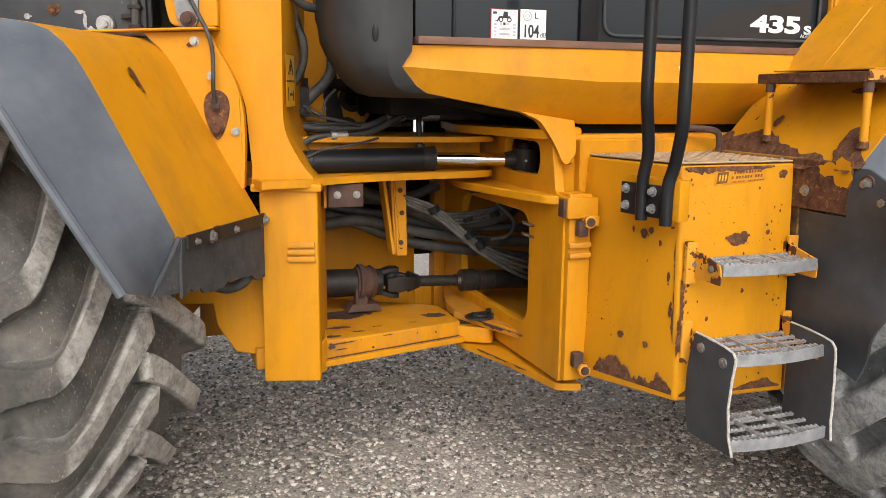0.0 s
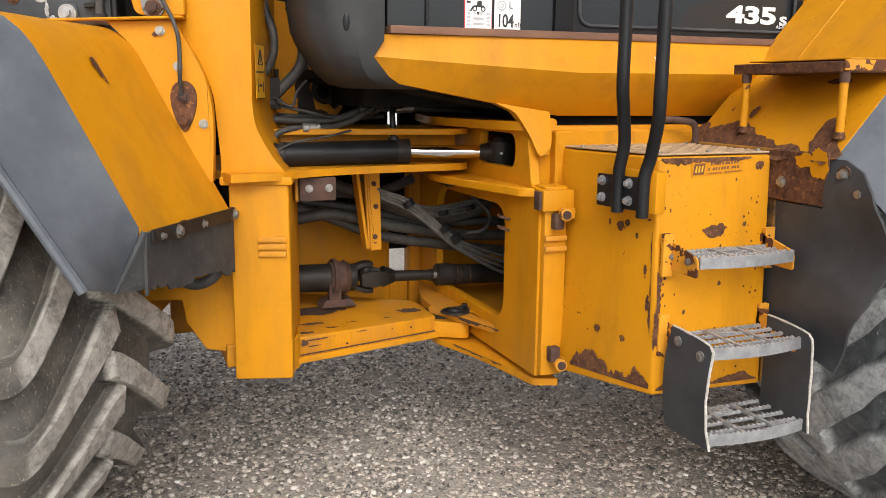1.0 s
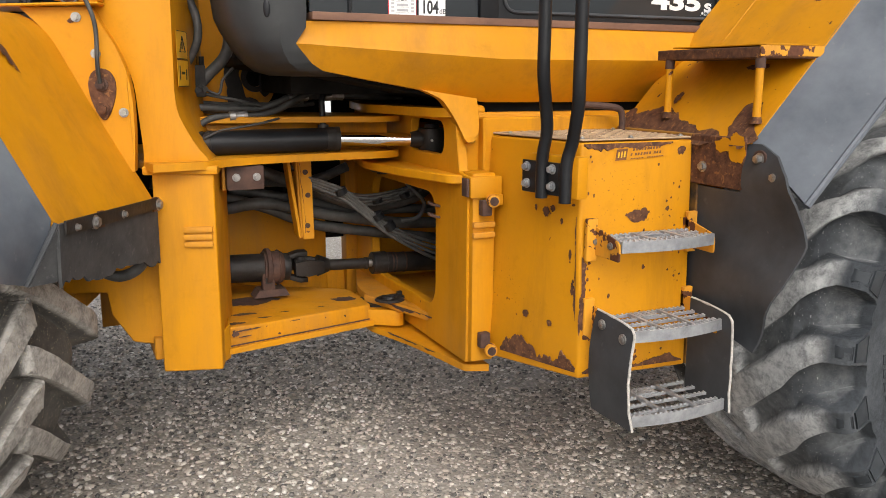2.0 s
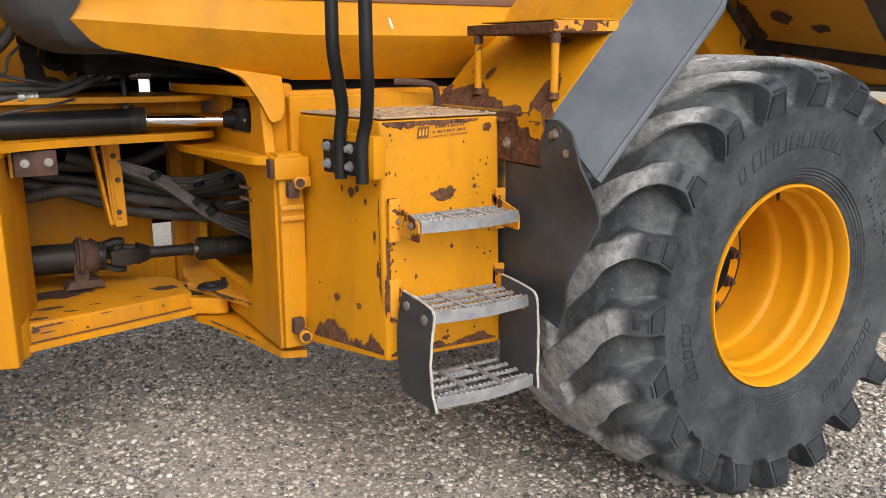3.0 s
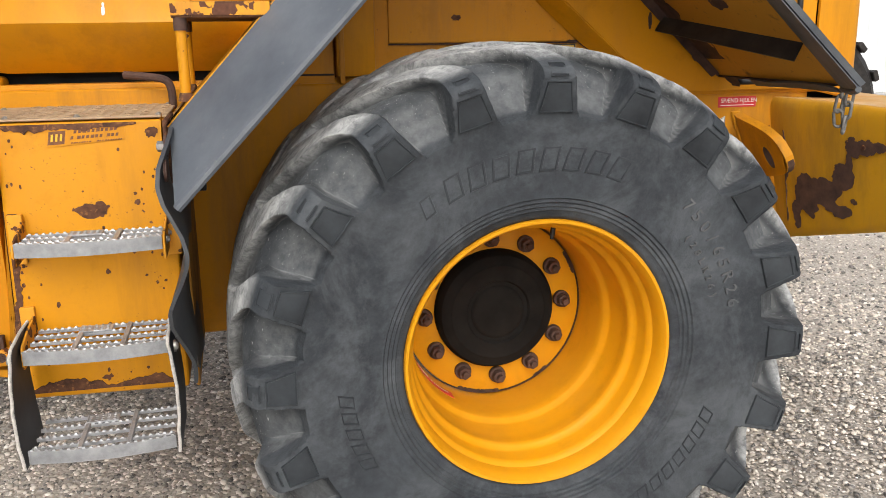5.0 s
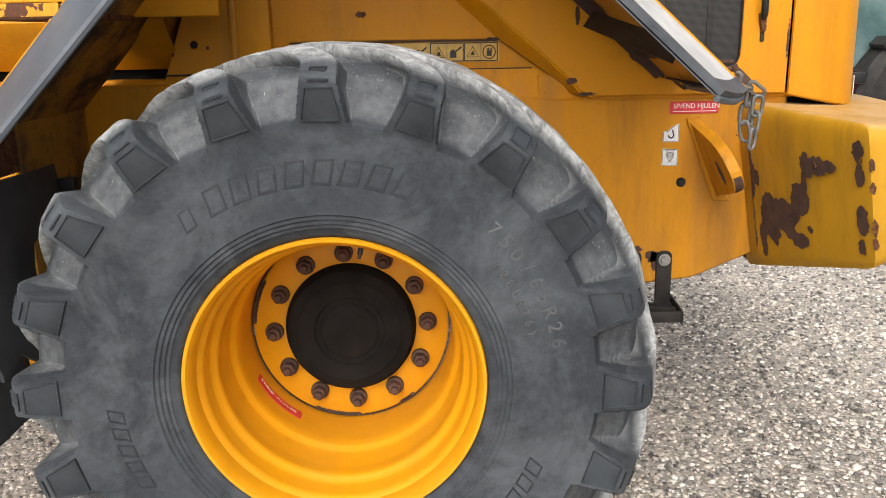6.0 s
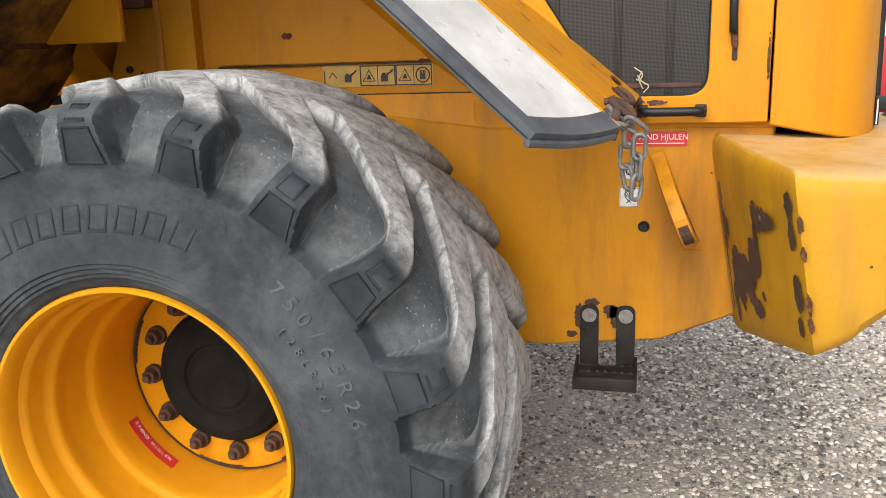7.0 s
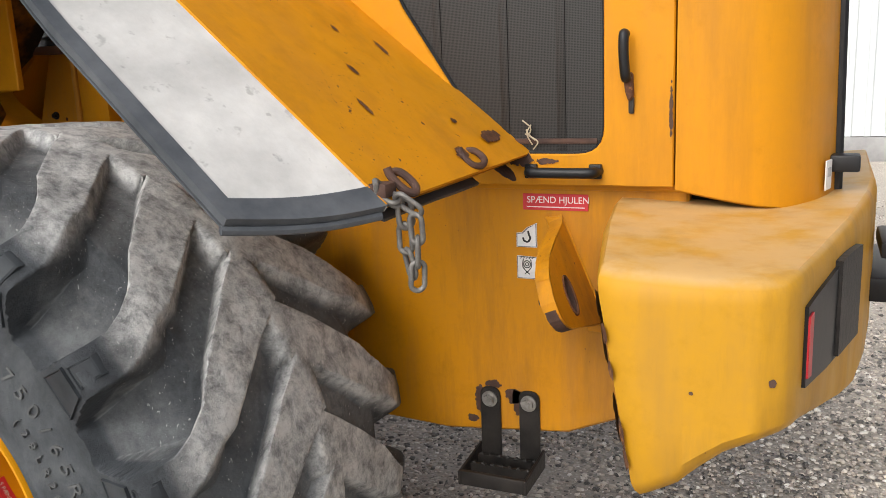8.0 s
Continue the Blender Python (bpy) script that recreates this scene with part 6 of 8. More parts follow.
bm = tube(bmesh.new(), spline([(1.236, 0.80, 1.662), (1.236, 0.788, 1.660), (1.236, 0.785, 1.63), (1.238, 0.79, 1.585), (1.239, 0.80, 1.572)], 5), 0.0105, 12)
handle = part("latch_handle", bm, BLACK, loader, "black upright latch handle with a rusty catch")
part("catch", plate(rounded([(1.230, 0.80, 1.585), (1.250, 0.80, 1.585), (1.252, 0.80, 1.535), (1.243, 0.80, 1.525), (1.236, 0.80, 1.545)], 0.004, 2), (0, 0.018, 0), 0.002, 1), RUST, handle)
part("keyhole", rblock(1.240, 1.252, 0.812, 0.8215, 1.500, 1.535, 0.004), BLACK_DIRTY, handle)
bm = tube(bmesh.new(), spline([(1.022, 0.822, 1.378), (1.028, 0.79, 1.378), (1.05, 0.783, 1.378), (1.10, 0.782, 1.378), (1.15, 0.783, 1.378), (1.17, 0.79, 1.378), (1.175, 0.822, 1.378)], 5), 0.0115, 12)
part("grab_handle", bm, BLACK, door, "black horizontal grab handle")
for x in (1.025, 1.17):
    part("handle_foot", rblock(x - 0.014, x + 0.014, 0.806, 0.821, 1.362, 1.394, 0.004), BLACK, door)
for k in range(4):
    rnd = random.Random(40 + k)
    p = Vector((1.028 + rnd.uniform(-0.012, 0.012), YD + 0.006, 1.425 + 0.010 * k))
    part("straw", tube(bmesh.new(), spline([p, p + Vector((rnd.uniform(-0.016, 0.016), -0.006, 0.018)), p + Vector((rnd.uniform(-0.02, 0.02), 0, 0.034))], 4), 0.0016, 6), mottled("dry_straw_%s" % "abcd"[k], (0.35, 0.30, 0.22), (0.5, 0.44, 0.32), 40, 0.9), door, "dry straw caught in the vent")

part("dirty_rail", rblock(0.955, 1.17, YD + 0.010, YD + 0.016, 1.436, 1.448, 0.003), RUST_DARK, door)

# rear part of the hood
plan = spline([(1.338, 0.822, 0), (1.43, 0.826, 0), (1.50, 0.846, 0), (1.55, 0.885, 0), (1.588, 0.945, 0), (1.615, 1.02, 0), (1.632, 1.10, 0)], 5)
lo = [Vector((p.x, p.y, 1.343 - 0.063 * (p.x - 1.338) / 0.3)) for p in plan]
hi = [Vector((p.x - 0.02 * (p.x - 1.338) / 0.3, p.y, 2.32)) for p in plan]
hood = part("rear_hood", sheet(lo, hi, -0.012, 8), YELLOW, loader, "smooth yellow rear engine hood")
part("seal", tube(bmesh.new(), [lo[-1] + (hi[-1] - lo[-1]) * (k / 6) + Vector((0.016, 0.002, 0)) for k in range(7)], 0.012, 8), BLACK, hood)
part("hood_edge", tube(bmesh.new(), lo, 0.005, 8), YELLOW, hood)
st_m = Matrix.Translation((1.626, 1.0, 1.352)) @ Matrix.Rotation(radians(75), 4, "Z")
part("sticker", rblock(-0.024, 0.018, -0.004, -0.001, -0.032, 0.032, 0.001, 1, m=st_m), WHITE, hood, "small white sticker")
part("sticker_mark", rblock(-0.014, 0.008, -0.0052, -0.004, -0.004, 0.016, 0.0005, 1, m=st_m), GREY_PRINT, hood)
part("bracket", rblock(1.63, 1.69, 1.03, 1.08, 1.353, 1.39, 0.006), BLACK, hood, "black rubber bracket")
# Black block inside the hood stands in for its unlit depth.
part("hood_inside", rblock(0.64, 1.49, 0.93, 1.95, 1.36, 2.32, 0.01), MATT_BLACK, hood)
part("rear_grille", rblock(1.50, 1.60, 1.10, 1.95, 1.30, 2.32, 0.01), MATT_BLACK, hood)
part("hood_top", rblock(-0.38, 1.63, 0.86, 1.95, 2.32, 2.36, 0.015), YELLOW, hood)

# ---- chassis side, rear ----
YC = 0.862
lab = part("label", rblock(0.988, 1.142, YC - 0.0035, YC - 0.001, 1.282, 1.320, 0.001, 1), RED_LABEL, loader, "red warning label with white capitals")
lettering("label_text", "SPÆND HJULEN", 0.0215, Matrix.Translation((0.998, YC - 0.0038, 1.3055)) @ TXT @ Matrix.Diagonal((0.96, 1, 1, 1)), WHITE, lab)
part("label_bar", block(bmesh.new(), 0.998, 1.134, YC - 0.0045, YC - 0.003, 1.2885, 1.2905), WHITE, lab)
for z, torn in ((1.222, True), (1.146, False)):
    cut = [(0.970, z - 0.029), (1.020, z - 0.029), (1.020, z + 0.029), (0.996, z + 0.018), (0.984, z + 0.006), (0.970, z + 0.004)] if torn else [(0.970, z - 0.029), (1.020, z - 0.029), (1.020, z + 0.024), (0.970, z + 0.026)]
    st_ = part("sticker", plate([(x, YC - 0.001, zz) for x, zz in cut], (0, -0.0025, 0)), WHITE, loader, "worn white pictogram sticker")
    part("sticker_border", tube(bmesh.new(), [(x + (0.0015 if x < 1 else -0.0015), YC - 0.0035, zz + (0.0015 if zz < z else -0.0015)) for x, zz in cut], 0.0011, 4, closed=True), INK, st_)
    if torn:
        hook_ = spline([(0.999, YC - 0.004, z + 0.010), (1.001, YC - 0.004, z + 0.002), (1.004, YC - 0.004, z - 0.008), (0.998, YC - 0.004, z - 0.016), (0.989, YC - 0.004, z - 0.013), (0.987, YC - 0.004, z - 0.006)], 5)
        part("sticker_mark", tube(bmesh.new(), hook_, 0.0024, 6), INK, st_)
    else:
        bm = tube(bmesh.new(), [(0.995 + 0.0085 * math.cos(k * 0.3927), YC - 0.004, z + 0.006 + 0.0085 * math.sin(k * 0.3927)) for k in range(16)], 0.0012, 5, closed=True)
        tube(bm, [(0.995 + 0.004 * math.cos(k * 0.5236), YC - 0.004, z + 0.006 + 0.004 * math.sin(k * 0.5236)) for k in range(12)], 0.0011, 5, closed=True)
        tube(bm, spline([(0.986, YC - 0.004, z + 0.018), (0.984, YC - 0.004, z + 0.002), (0.990, YC - 0.004, z - 0.008), (1.001, YC - 0.004, z - 0.018)], 4), 0.0012, 5)
        tube(bm, spline([(1.004, YC - 0.004, z + 0.018), (1.006, YC - 0.004, z + 0.002), (1.0, YC - 0.004, z - 0.008), (0.989, YC - 0.004, z - 0.018)], 4), 0.0012, 5)
        part("sticker_mark", bm, INK, st_)
        for k in range(5):
            part("sticker_dash", tube(bmesh.new(), [(0.979 + 0.007 * k, YC - 0.004, z + 0.0195), (0.983 + 0.007 * k, YC - 0.004, z + 0.0245)], 0.0011, 4), INK, st_)
bm = tube(bmesh.new(), [(1.036 + 0.013 * math.cos(t), YC - 0.001, 1.062 + 0.013 * math.sin(t)) for t in [k * 6.283 / 16 for k in range(16)]], 0.003, 6, closed=True)
rod(bm, (1.036, YC + 0.004, 1.062), (1.036, YC - 0.008, 1.062), 0.014, 0.009, seg=20)
part("drain_hole", bm, BLACK, chassis)
EYE = ((0.862, 1.262), (0.840, 1.246), (0.722, 1.219), (0.664, 1.196), (0.628, 1.162), (0.611, 1.120), (0.616, 1.088), (0.640, 1.066), (0.70, 1.050), (0.792, 1.032), (0.862, 1.012))
eye_o = rounded([(1.055 + (1.25 - z) * 0.41, y, z) for y, z in EYE], [0, 0.01, 0.05, 0.04, 0.04, 0.03, 0.02, 0.02, 0.03, 0.03, 0], 8)
eye_c = Vector((1.055 + 0.135 * 0.41, 0.712, 1.115))
eye_h = [eye_c + Vector((-math.sin(t) * 0.38 * 0.046, math.cos(t) * 0.024 + math.sin(t) * 0.008, math.sin(t) * 0.925 * 0.042)) for t in [k * 6.283 / 24 for k in range(24)]]
EYE_T = Vector((0.030, 0, 0.012))
lug = part("lifting_eye", wall_plate(eye_o, [eye_h], EYE_T, 0.005), YELLOW_STAINED, loader, "thick yellow lifting eye with a worn rusty tip")
part("eye_bore", sheet([eye_c + (p - eye_c) * 0.97 + EYE_T * 0.06 for p in eye_h + eye_h[:1]], [eye_c + (p - eye_c) * 0.97 + EYE_T * 0.94 for p in eye_h + eye_h[:1]], 0.001, 1), RUST_DARK, lug)
part("eye_rim", tube(bmesh.new(), [p + EYE_T for p in eye_h], 0.0030, 6, closed=True), RUST, lug)
part("weld_pad", plate([(1.040, 0.8615, 1.268), (1.085, 0.8615, 1.268), (1.195, 0.8615, 1.000), (1.140, 0.8615, 1.000)], (0, -0.008, 0), 0.003, 1), YELLOW, lug)
worn = [p for p in eye_o if p.y < 0.665 and p.z < 1.115]
mid_eye = sum(worn, Vector()) / len(worn) + Vector((0, 0.06, 0.03))
bm = bmesh.new()
strip_rows = []
for k, p in enumerate(worn):
    out_ = (p - mid_eye).normalized() * 0.0022
    w0, w1 = 0.12 + 0.10 * noise.noise((k * 0.7, 3.1, 0)), 0.88 + 0.10 * noise.noise((k * 0.9, 8.1, 0))
    strip_rows.append([bm.verts.new(p + out_ + EYE_T * (w0 + (w1 - w0) * j / 3)) for j in range(4)])
for a, b in zip(strip_rows, strip_rows[1:]):
    for j in range(3):
        bm.faces.new((a[j], b[j], b[j + 1], a[j + 1]))
part("worn_tip", bm, RUST_DARK, lug, "bare rusty tip")
# foot step
foot = part("foot_step", bmesh.new() and rblock(0.856, 1.026, 0.722, 0.734, 0.632, 0.668, 0.003), BLACK_DIRTY, loader, "oily black serrated foot step")
for y in (0.785, 0.835):
    bm = bmesh.new()
    serrated(bm, (0.862, y, 0.634), (1.02, y, 0.634), 0.008, 0.028, 0.02)
    part("bar", bm, BLACK_DIRTY, foot)
for x in (0.859, 1.023):
    part("side_bar", plate([(x - 0.004, 0.72, 0.632), (x - 0.004, 0.87, 0.632), (x - 0.004, 0.87, 0.68), (x - 0.004, 0.72, 0.668)], (0.008, 0, 0), 0.002, 1), BLACK_DIRTY, foot)
part("web", rblock(0.86, 1.022, 0.80, 0.87, 0.628, 0.636, 0.002, 1), BLACK_DIRTY, foot)
for x in (0.892, 0.993):
    pts = rounded([(x - 0.026, 0.852, 0.64), (x - 0.026, 0.852, 0.835), (x + 0.026, 0.852, 0.835), (x + 0.026, 0.852, 0.64)], [0, 0.024, 0.024, 0], 5)
    part("strap", plate(pts, (0, 0.009, 0), 0.002, 1), BLACK_DIRTY, foot)
    bolt((x, 0.851, 0.805), (0, -1, 0), 0.014, foot, h=0.013)
for at, w, h, k in (((0.865, YC - 0.001, 0.80), 0.03, 0.07, 121), ((0.962, YC - 0.001, 0.80), 0.03, 0.06, 122), ((0.90, YC - 0.001, 0.842), 0.04, 0.02, 123), ((0.955, YC - 0.001, 0.815), 0.05, 0.04, 124), ((0.84, YC - 0.001, 0.745), 0.03, 0.02, 125)):
    flake("rust_patch", at, (1, 0, 0), (0, 0, 1), w, h, k, chassis, mat=RUST_DARK)

# counterweight
cw = [(1.20, 0.90), (1.205, 0.80), (1.245, 0.55), (1.304, 0.275), (1.311, 0.252), (1.335, 0.243), (1.47, 0.243), (1.545, 0.253), (1.580, 0.272), (1.595, 0.305), (1.63, 0.47), (1.675, 0.72), (1.72, 1.05), (1.74, 1.3), (1.74, 1.9), (1.21, 1.9)]
plan = [Vector((p.x, p.y)) for p in line([(x, y, 0) for x, y in cw], 260)]
cen = Vector((1.46, 0.95))


def under(x, y):
    t = min(1, max(0, (0.90 - y) / 0.66))
    s = min(1, max(0, (x - 1.31) / 0.29))
    return 0.77 + 0.17 * t + 0.15 * s


def lean(x, z):
    """The inner side slopes: it stands further back towards the bottom."""
    return 0.165 * max(0.0, 1.29 - z) * min(1.0, max(0.0, (1.50 - x) / 0.12))


def top_z(x, y):
    return 1.315 - 0.012 * math.sin(max(0, x - 1.25) * 6) - 0.01 * max(0, 0.6 - y)


bm = bmesh.new()
lay = []
for h, s in ((-1, 0.90), (0.0, 0.955), (0.03, 0.985), (0.07, 1.0), (0.3, 1.0), (0.6, 1.0), (0.86, 1.0), (0.92, 0.996), (0.96, 0.984), (0.985, 0.966), (1.0, 0.94), (1.0, 0.80)):
    row = []
    for p in plan:
        off = (p - cen)
        q = cen + off * (1 - (1 - s) * min(1.0, 0.5 / max(off.length, 0.2)))
        zb, zt = under(q.x, q.y), top_z(q.x, q.y)
        z = zb if h <= 0 else zb + (zt - zb) * h
        row.append(bm.verts.new((q.x + lean(q.x, z), q.y, z)))
    lay.append(row)
n = len(plan)
for a, b in zip(lay, lay[1:]):
    for i in range(n - 1):
        bm.faces.new((a[i], a[i + 1], b[i + 1], b[i]))
bm.faces.new(lay[-1])
bm.faces.new(lay[0][::-1])
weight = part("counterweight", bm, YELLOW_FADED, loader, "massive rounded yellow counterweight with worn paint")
# Flat dark sheets imitate the shaded depth of the lamp recess.
lamp = [(1.596, 0.312), (1.630, 0.47), (1.675, 0.72), (1.684, 0.77)]
for nm, s0, s1, z0, z1, mat, lab, lift in (("lamp_panel", 0.05, 1.0, 1.125, 1.24, BLACK, "black rear lamp recess", 0.006), ("tail_lamp", 0.05, 0.12, 1.14, 1.225, RED_PAINT, "red tail lamp lens", 0.009), ("lamp_grille", 0.5, 0.95, 1.13, 1.25, BLACK_DIRTY, "", 0.012)):
    L = line([(x, y, 0) for x, y in lamp], 20)
    seg = L[int(s0 * 20):int(s1 * 20) + 1]
    nn = Vector((0.98, -0.19, 0))
    part(nm, sheet([Vector((p.x, p.y, z0 - 0.10 * (p.y - 0.285))) + nn * lift for p in seg], [Vector((p.x, p.y, z1 + 0.02 * math.sin((p.y - 0.285) * 6))) + nn * lift for p in seg], 0.012, 2), mat, weight, lab)
LF = Vector((0.158, -0.987, 0))
def on_inner(y, z):
    return Vector((1.2035 + (0.80 - y) * 0.17 + lean(1.25, z), y, z))


flake("rust_patch", on_inner(0.60, 1.0), LF, (-0.165, 0, 1), 0.16, 0.10, 131, weight, mat=RUST_DARK, lift=0.003, blobs=((-0.10, -0.02, 0.055, 0.085), (-0.03, 0.0, 0.08, 0.05), (0.06, 0.07, 0.05, 0.045), (0.03, -0.055, 0.055, 0.03), (0.09, 0.115, 0.014, 0.045), (-0.15, -0.10, 0.02, 0.05)))
flake("rust_patch", on_inner(0.455, 1.175), LF, (-0.165, 0, 1), 0.10, 0.05, 135, weight, mat=RUST_DARK, lift=0.003, blobs=((0, 0, 0.055, 0.026), (-0.04, -0.005, 0.03, 0.035), (0.06, 0.006, 0.03, 0.018)))
part("hole", rod(bmesh.new(), on_inner(0.455, 1.175) - Vector((0.006, 0, 0)), on_inner(0.455, 1.175) + Vector((0.01, 0, 0)), 0.009, seg=16), RUST, weight)
for y, z, w, h, k in ((0.50, 0.985, 0.03, 0.02, 137), (0.76, 1.09, 0.03, 0.05, 138)):
    flake("rust_patch", on_inner(y, z), LF, (-0.165, 0, 1), w, h, k, weight, mat=RUST_DARK, lift=0.002)
for y, z, w, h, k in ((0.288, 1.235, 0.045, 0.05, 146), (0.284, 1.175, 0.04, 0.06, 147), (0.284, 1.06, 0.045, 0.09, 148), (0.292, 0.985, 0.03, 0.04, 149)):
    flake("rust_patch", Vector((1.2995 + lean(1.29, z), y, z)), LF, (-0.165, 0, 1), w, h, k, weight, mat=RUST_DARK, lift=0.0025)
for at, w, h, k in (((1.454, 0.2415, 1.129), 0.007, 0.006, 144), ((1.565, 0.2600, 1.15), 0.010, 0.012, 145)):
    flake("rust_patch", at, (1, 0, 0), (0, 0, 1), w, h, k, weight, mat=RUST_DARK)
for z, h, k in ((1.205, 0.035, 151), (1.150, 0.028, 152), (1.045, 0.050, 153), (1.005, 0.030, 154)):
    flake("rust_patch", Vector((1.3125 + lean(1.31, z), 0.2475, z)), (0.62, -0.78, 0), (-0.165, 0, 1), 0.016, h, k, weight, mat=RUST, lift=0.002)
rust_band((1.2055 + lean(1.2, 0.86), 0.797, 0.86), (1.2055 + lean(1.2, 1.2), 0.797, 1.2), LF, 0.022, 8.0, weight, mat=RUST_DARK, lift=-0.0025, low=0.0)
part("tow_hitch", rblock(1.74, 1.86, 1.05, 1.25, 1.16, 1.20, 0.01), BLACK, weight, "black hitch plate")
part("tail_bar", rblock(1.72, 1.84, 1.2, 1.6, 1.02, 1.08, 0.01), BLACK, weight)
# Black block stands in for the shade in the gap below the hood.
part("under_hood", rblock(1.20, 1.50, 0.90, 1.9, 1.28, 1.36, 0.006), MATT_BLACK, weight)

# ---- front frame ----
def fpts(pts, yf):
    return [F(x, yf, z) for x, z in pts]


TAPER = FX * 0.036


def tapered(pts):
    """The tower solid: its right side leans out towards the back."""
    bm = plate(pts, FY * 0.34, 0.0)
    for v in bm.verts:
        loc = FRONT.inverted() @ v.co
        if loc.x > -0.75 and loc.y < -0.5 and loc.z > 1.30:
            v.co -= TAPER * min(1, (loc.z - 1.27) / 0.15)
    soften(bm, 0.006)
    return bm


tower = part("loader_tower", tapered(rounded(fpts([(-0.95, 1.9), (-0.95, 2.3), (-0.674, 2.3), (-0.682, 1.55), (-0.684, 1.46), (-0.660, 1.34), (-0.62, 1.263), (-0.82, 1.261), (-0.818, 1.31), (-0.834, 1.535), (-0.95, 1.70)], -0.64), [0, 0, 0, 0.02, 0.05, 0.06, 0.004, 0.004, 0.02, 0.05, 0.02], 4)), YELLOW, loader, "yellow welded loader tower")
part("tower_post", plate(fpts([(-0.80, 0.61), (-0.80, 1.245), (-0.617, 1.245), (-0.617, 0.61)], -0.64), FY * 0.34, 0.008, 3), YELLOW, tower)
part("cap_lip", plate(fpts([(-0.825, 1.238), (-0.825, 1.264), (-0.604, 1.264), (-0.604, 1.238)], -0.652), FY * 0.36, 0.006), YELLOW, tower)
for z in (1.068, 1.045, 1.022):
    part("weld_bar", plate(fpts([(-0.715, z - 0.009), (-0.715, z + 0.009), (-0.628, z + 0.009), (-0.628, z - 0.009)], -0.652), FY * 0.014, 0.004), YELLOW_DUSTY, tower)
part("web", plate(fpts([(-0.80, 1.10), (-1.2, 1.10), (-1.2, 0.86), (-0.97, 0.86), (-0.96, 0.786), (-0.90, 0.695), (-0.79, 0.677)], -0.58), FY * 0.03, 0.004, 1), YELLOW, tower)
part("front_axle", plate(fpts([(-1.95, 0.55), (-1.95, 0.98), (-1.45, 0.98), (-1.45, 0.55)], -0.95), FY * 1.9, 0.03), BLACK_DIRTY, tower)
part("front_chassis", plate(fpts([(-2.5, 0.62), (-2.5, 1.3), (-1.1, 1.3), (-1.1, 0.75), (-1.3, 0.62)], -0.45), FY * 0.9, 0.02), YELLOW_DUSTY, tower)
# warning labels on the tower's side
TS = Matrix.Translation(F(-0.7065, -0.55, 1.6)) @ Matrix.Rotation(TURN, 4, "Z") @ Matrix.Rotation(radians(84), 4, "Z") @ Matrix.Diagonal((1.35, 1, 1, 1))
tower_labels = []
for z0, z1 in ((1.582, 1.665), (1.50, 1.5805)):
    fr_l = part("warning_label", rblock(-0.06, 0.03, -0.0088, -0.0076, z0 - 1.6, z1 - 1.6, 0.001, 1, m=TS), YELLOW_LABEL, loader, "yellow warning label with black pictograms")
    bm = bmesh.new()
    for a, b, c, d in ((-0.06, 0.03, 0, 0.002), (-0.06, 0.03, z1 - z0 - 0.002, z1 - z0), (0.0285, 0.03, 0, z1 - z0)):
        block(bm, a, b, -0.0094, -0.0087, z0 - 1.6 + c, z0 - 1.6 + d, TS)
    mz = (z0 + z1) / 2 - 1.6
    if z0 > 1.55:
        tube(bm, [TS @ Vector((-0.015 + 0.026 * math.cos(t), -0.009, mz - 0.005 + 0.03 * math.sin(t))) for t in (1.5708, 3.665, 5.76)], 0.0028, 4, closed=True)
        block(bm, -0.02, -0.010, -0.0094, -0.0087, mz - 0.012, mz + 0.01, TS)
    else:
        block(bm, -0.045, -0.038, -0.0094, -0.0087, mz - 0.02, mz + 0.022, TS)
        block(bm, -0.028, 0.0, -0.0094, -0.0087, mz - 0.004, mz + 0.004, TS)
        block(bm, 0.008, 0.015, -0.0094, -0.0087, mz - 0.02, mz + 0.012, TS)
    part("pictogram", bm, INK, fr_l)
    tower_labels.append(fr_l)
# gusset with the oval cover
gus = part("gusset", plate(rounded(fpts([(-1.12, 1.718), (-0.928, 1.724), (-0.909, 1.683), (-0.856, 1.590), (-0.832, 1.50), (-0.830, 1.39), (-0.838, 1.252), (-0.862, 1.252), (-1.06, 1.66)], -0.68), [0, 0.01, 0.03, 0.05, 0.05, 0.04, 0.004, 0.004, 0.02], 4), FY * 0.04, 0.003, 1), YELLOW, tower)
part("ledge", plate(fpts([(-1.32, 1.712), (-0.90, 1.728), (-0.90, 1.736), (-1.32, 1.720)], -0.71), FY * 0.20, 0.003, 1), YELLOW_CHIPPED, gus)
part("pin_plate", plate(rounded(fpts([(-1.04, 1.74), (-1.055, 1.80), (-1.06, 2.2), (-0.90, 2.2), (-0.90, 1.74), (-0.97, 1.735)], -0.67), [0.02, 0.03, 0, 0, 0, 0.02], 4), FY * 0.03, 0.003, 1), YELLOW, gus)
flake("rust_patch", F(-0.985, -0.6815, 1.684), FX, (0, 0, 1), 0.018, 0.014, 153, gus, lift=0.002)
bm = bmesh.new()
ov = []
for k in range(28):
    t = 2 * math.pi * k / 28
    r = 0.036 + 0.014 * math.sin(t)
    ov.append(F(-0.912 + (r * math.cos(t)), -0.688, 1.478 + 0.074 * math.sin(t)))
oval = part("oval_cover", plate(ov, FY * 0.012, 0.004, 2), RUST, loader, "rust-brown oval cover plate with two bolts")
bolt(F(-0.912, -0.690, 1.506), -FY, 0.0125, oval, RUST_DARK)
bolt(F(-0.913, -0.690, 1.436), -FY, 0.0135, oval, RUST)
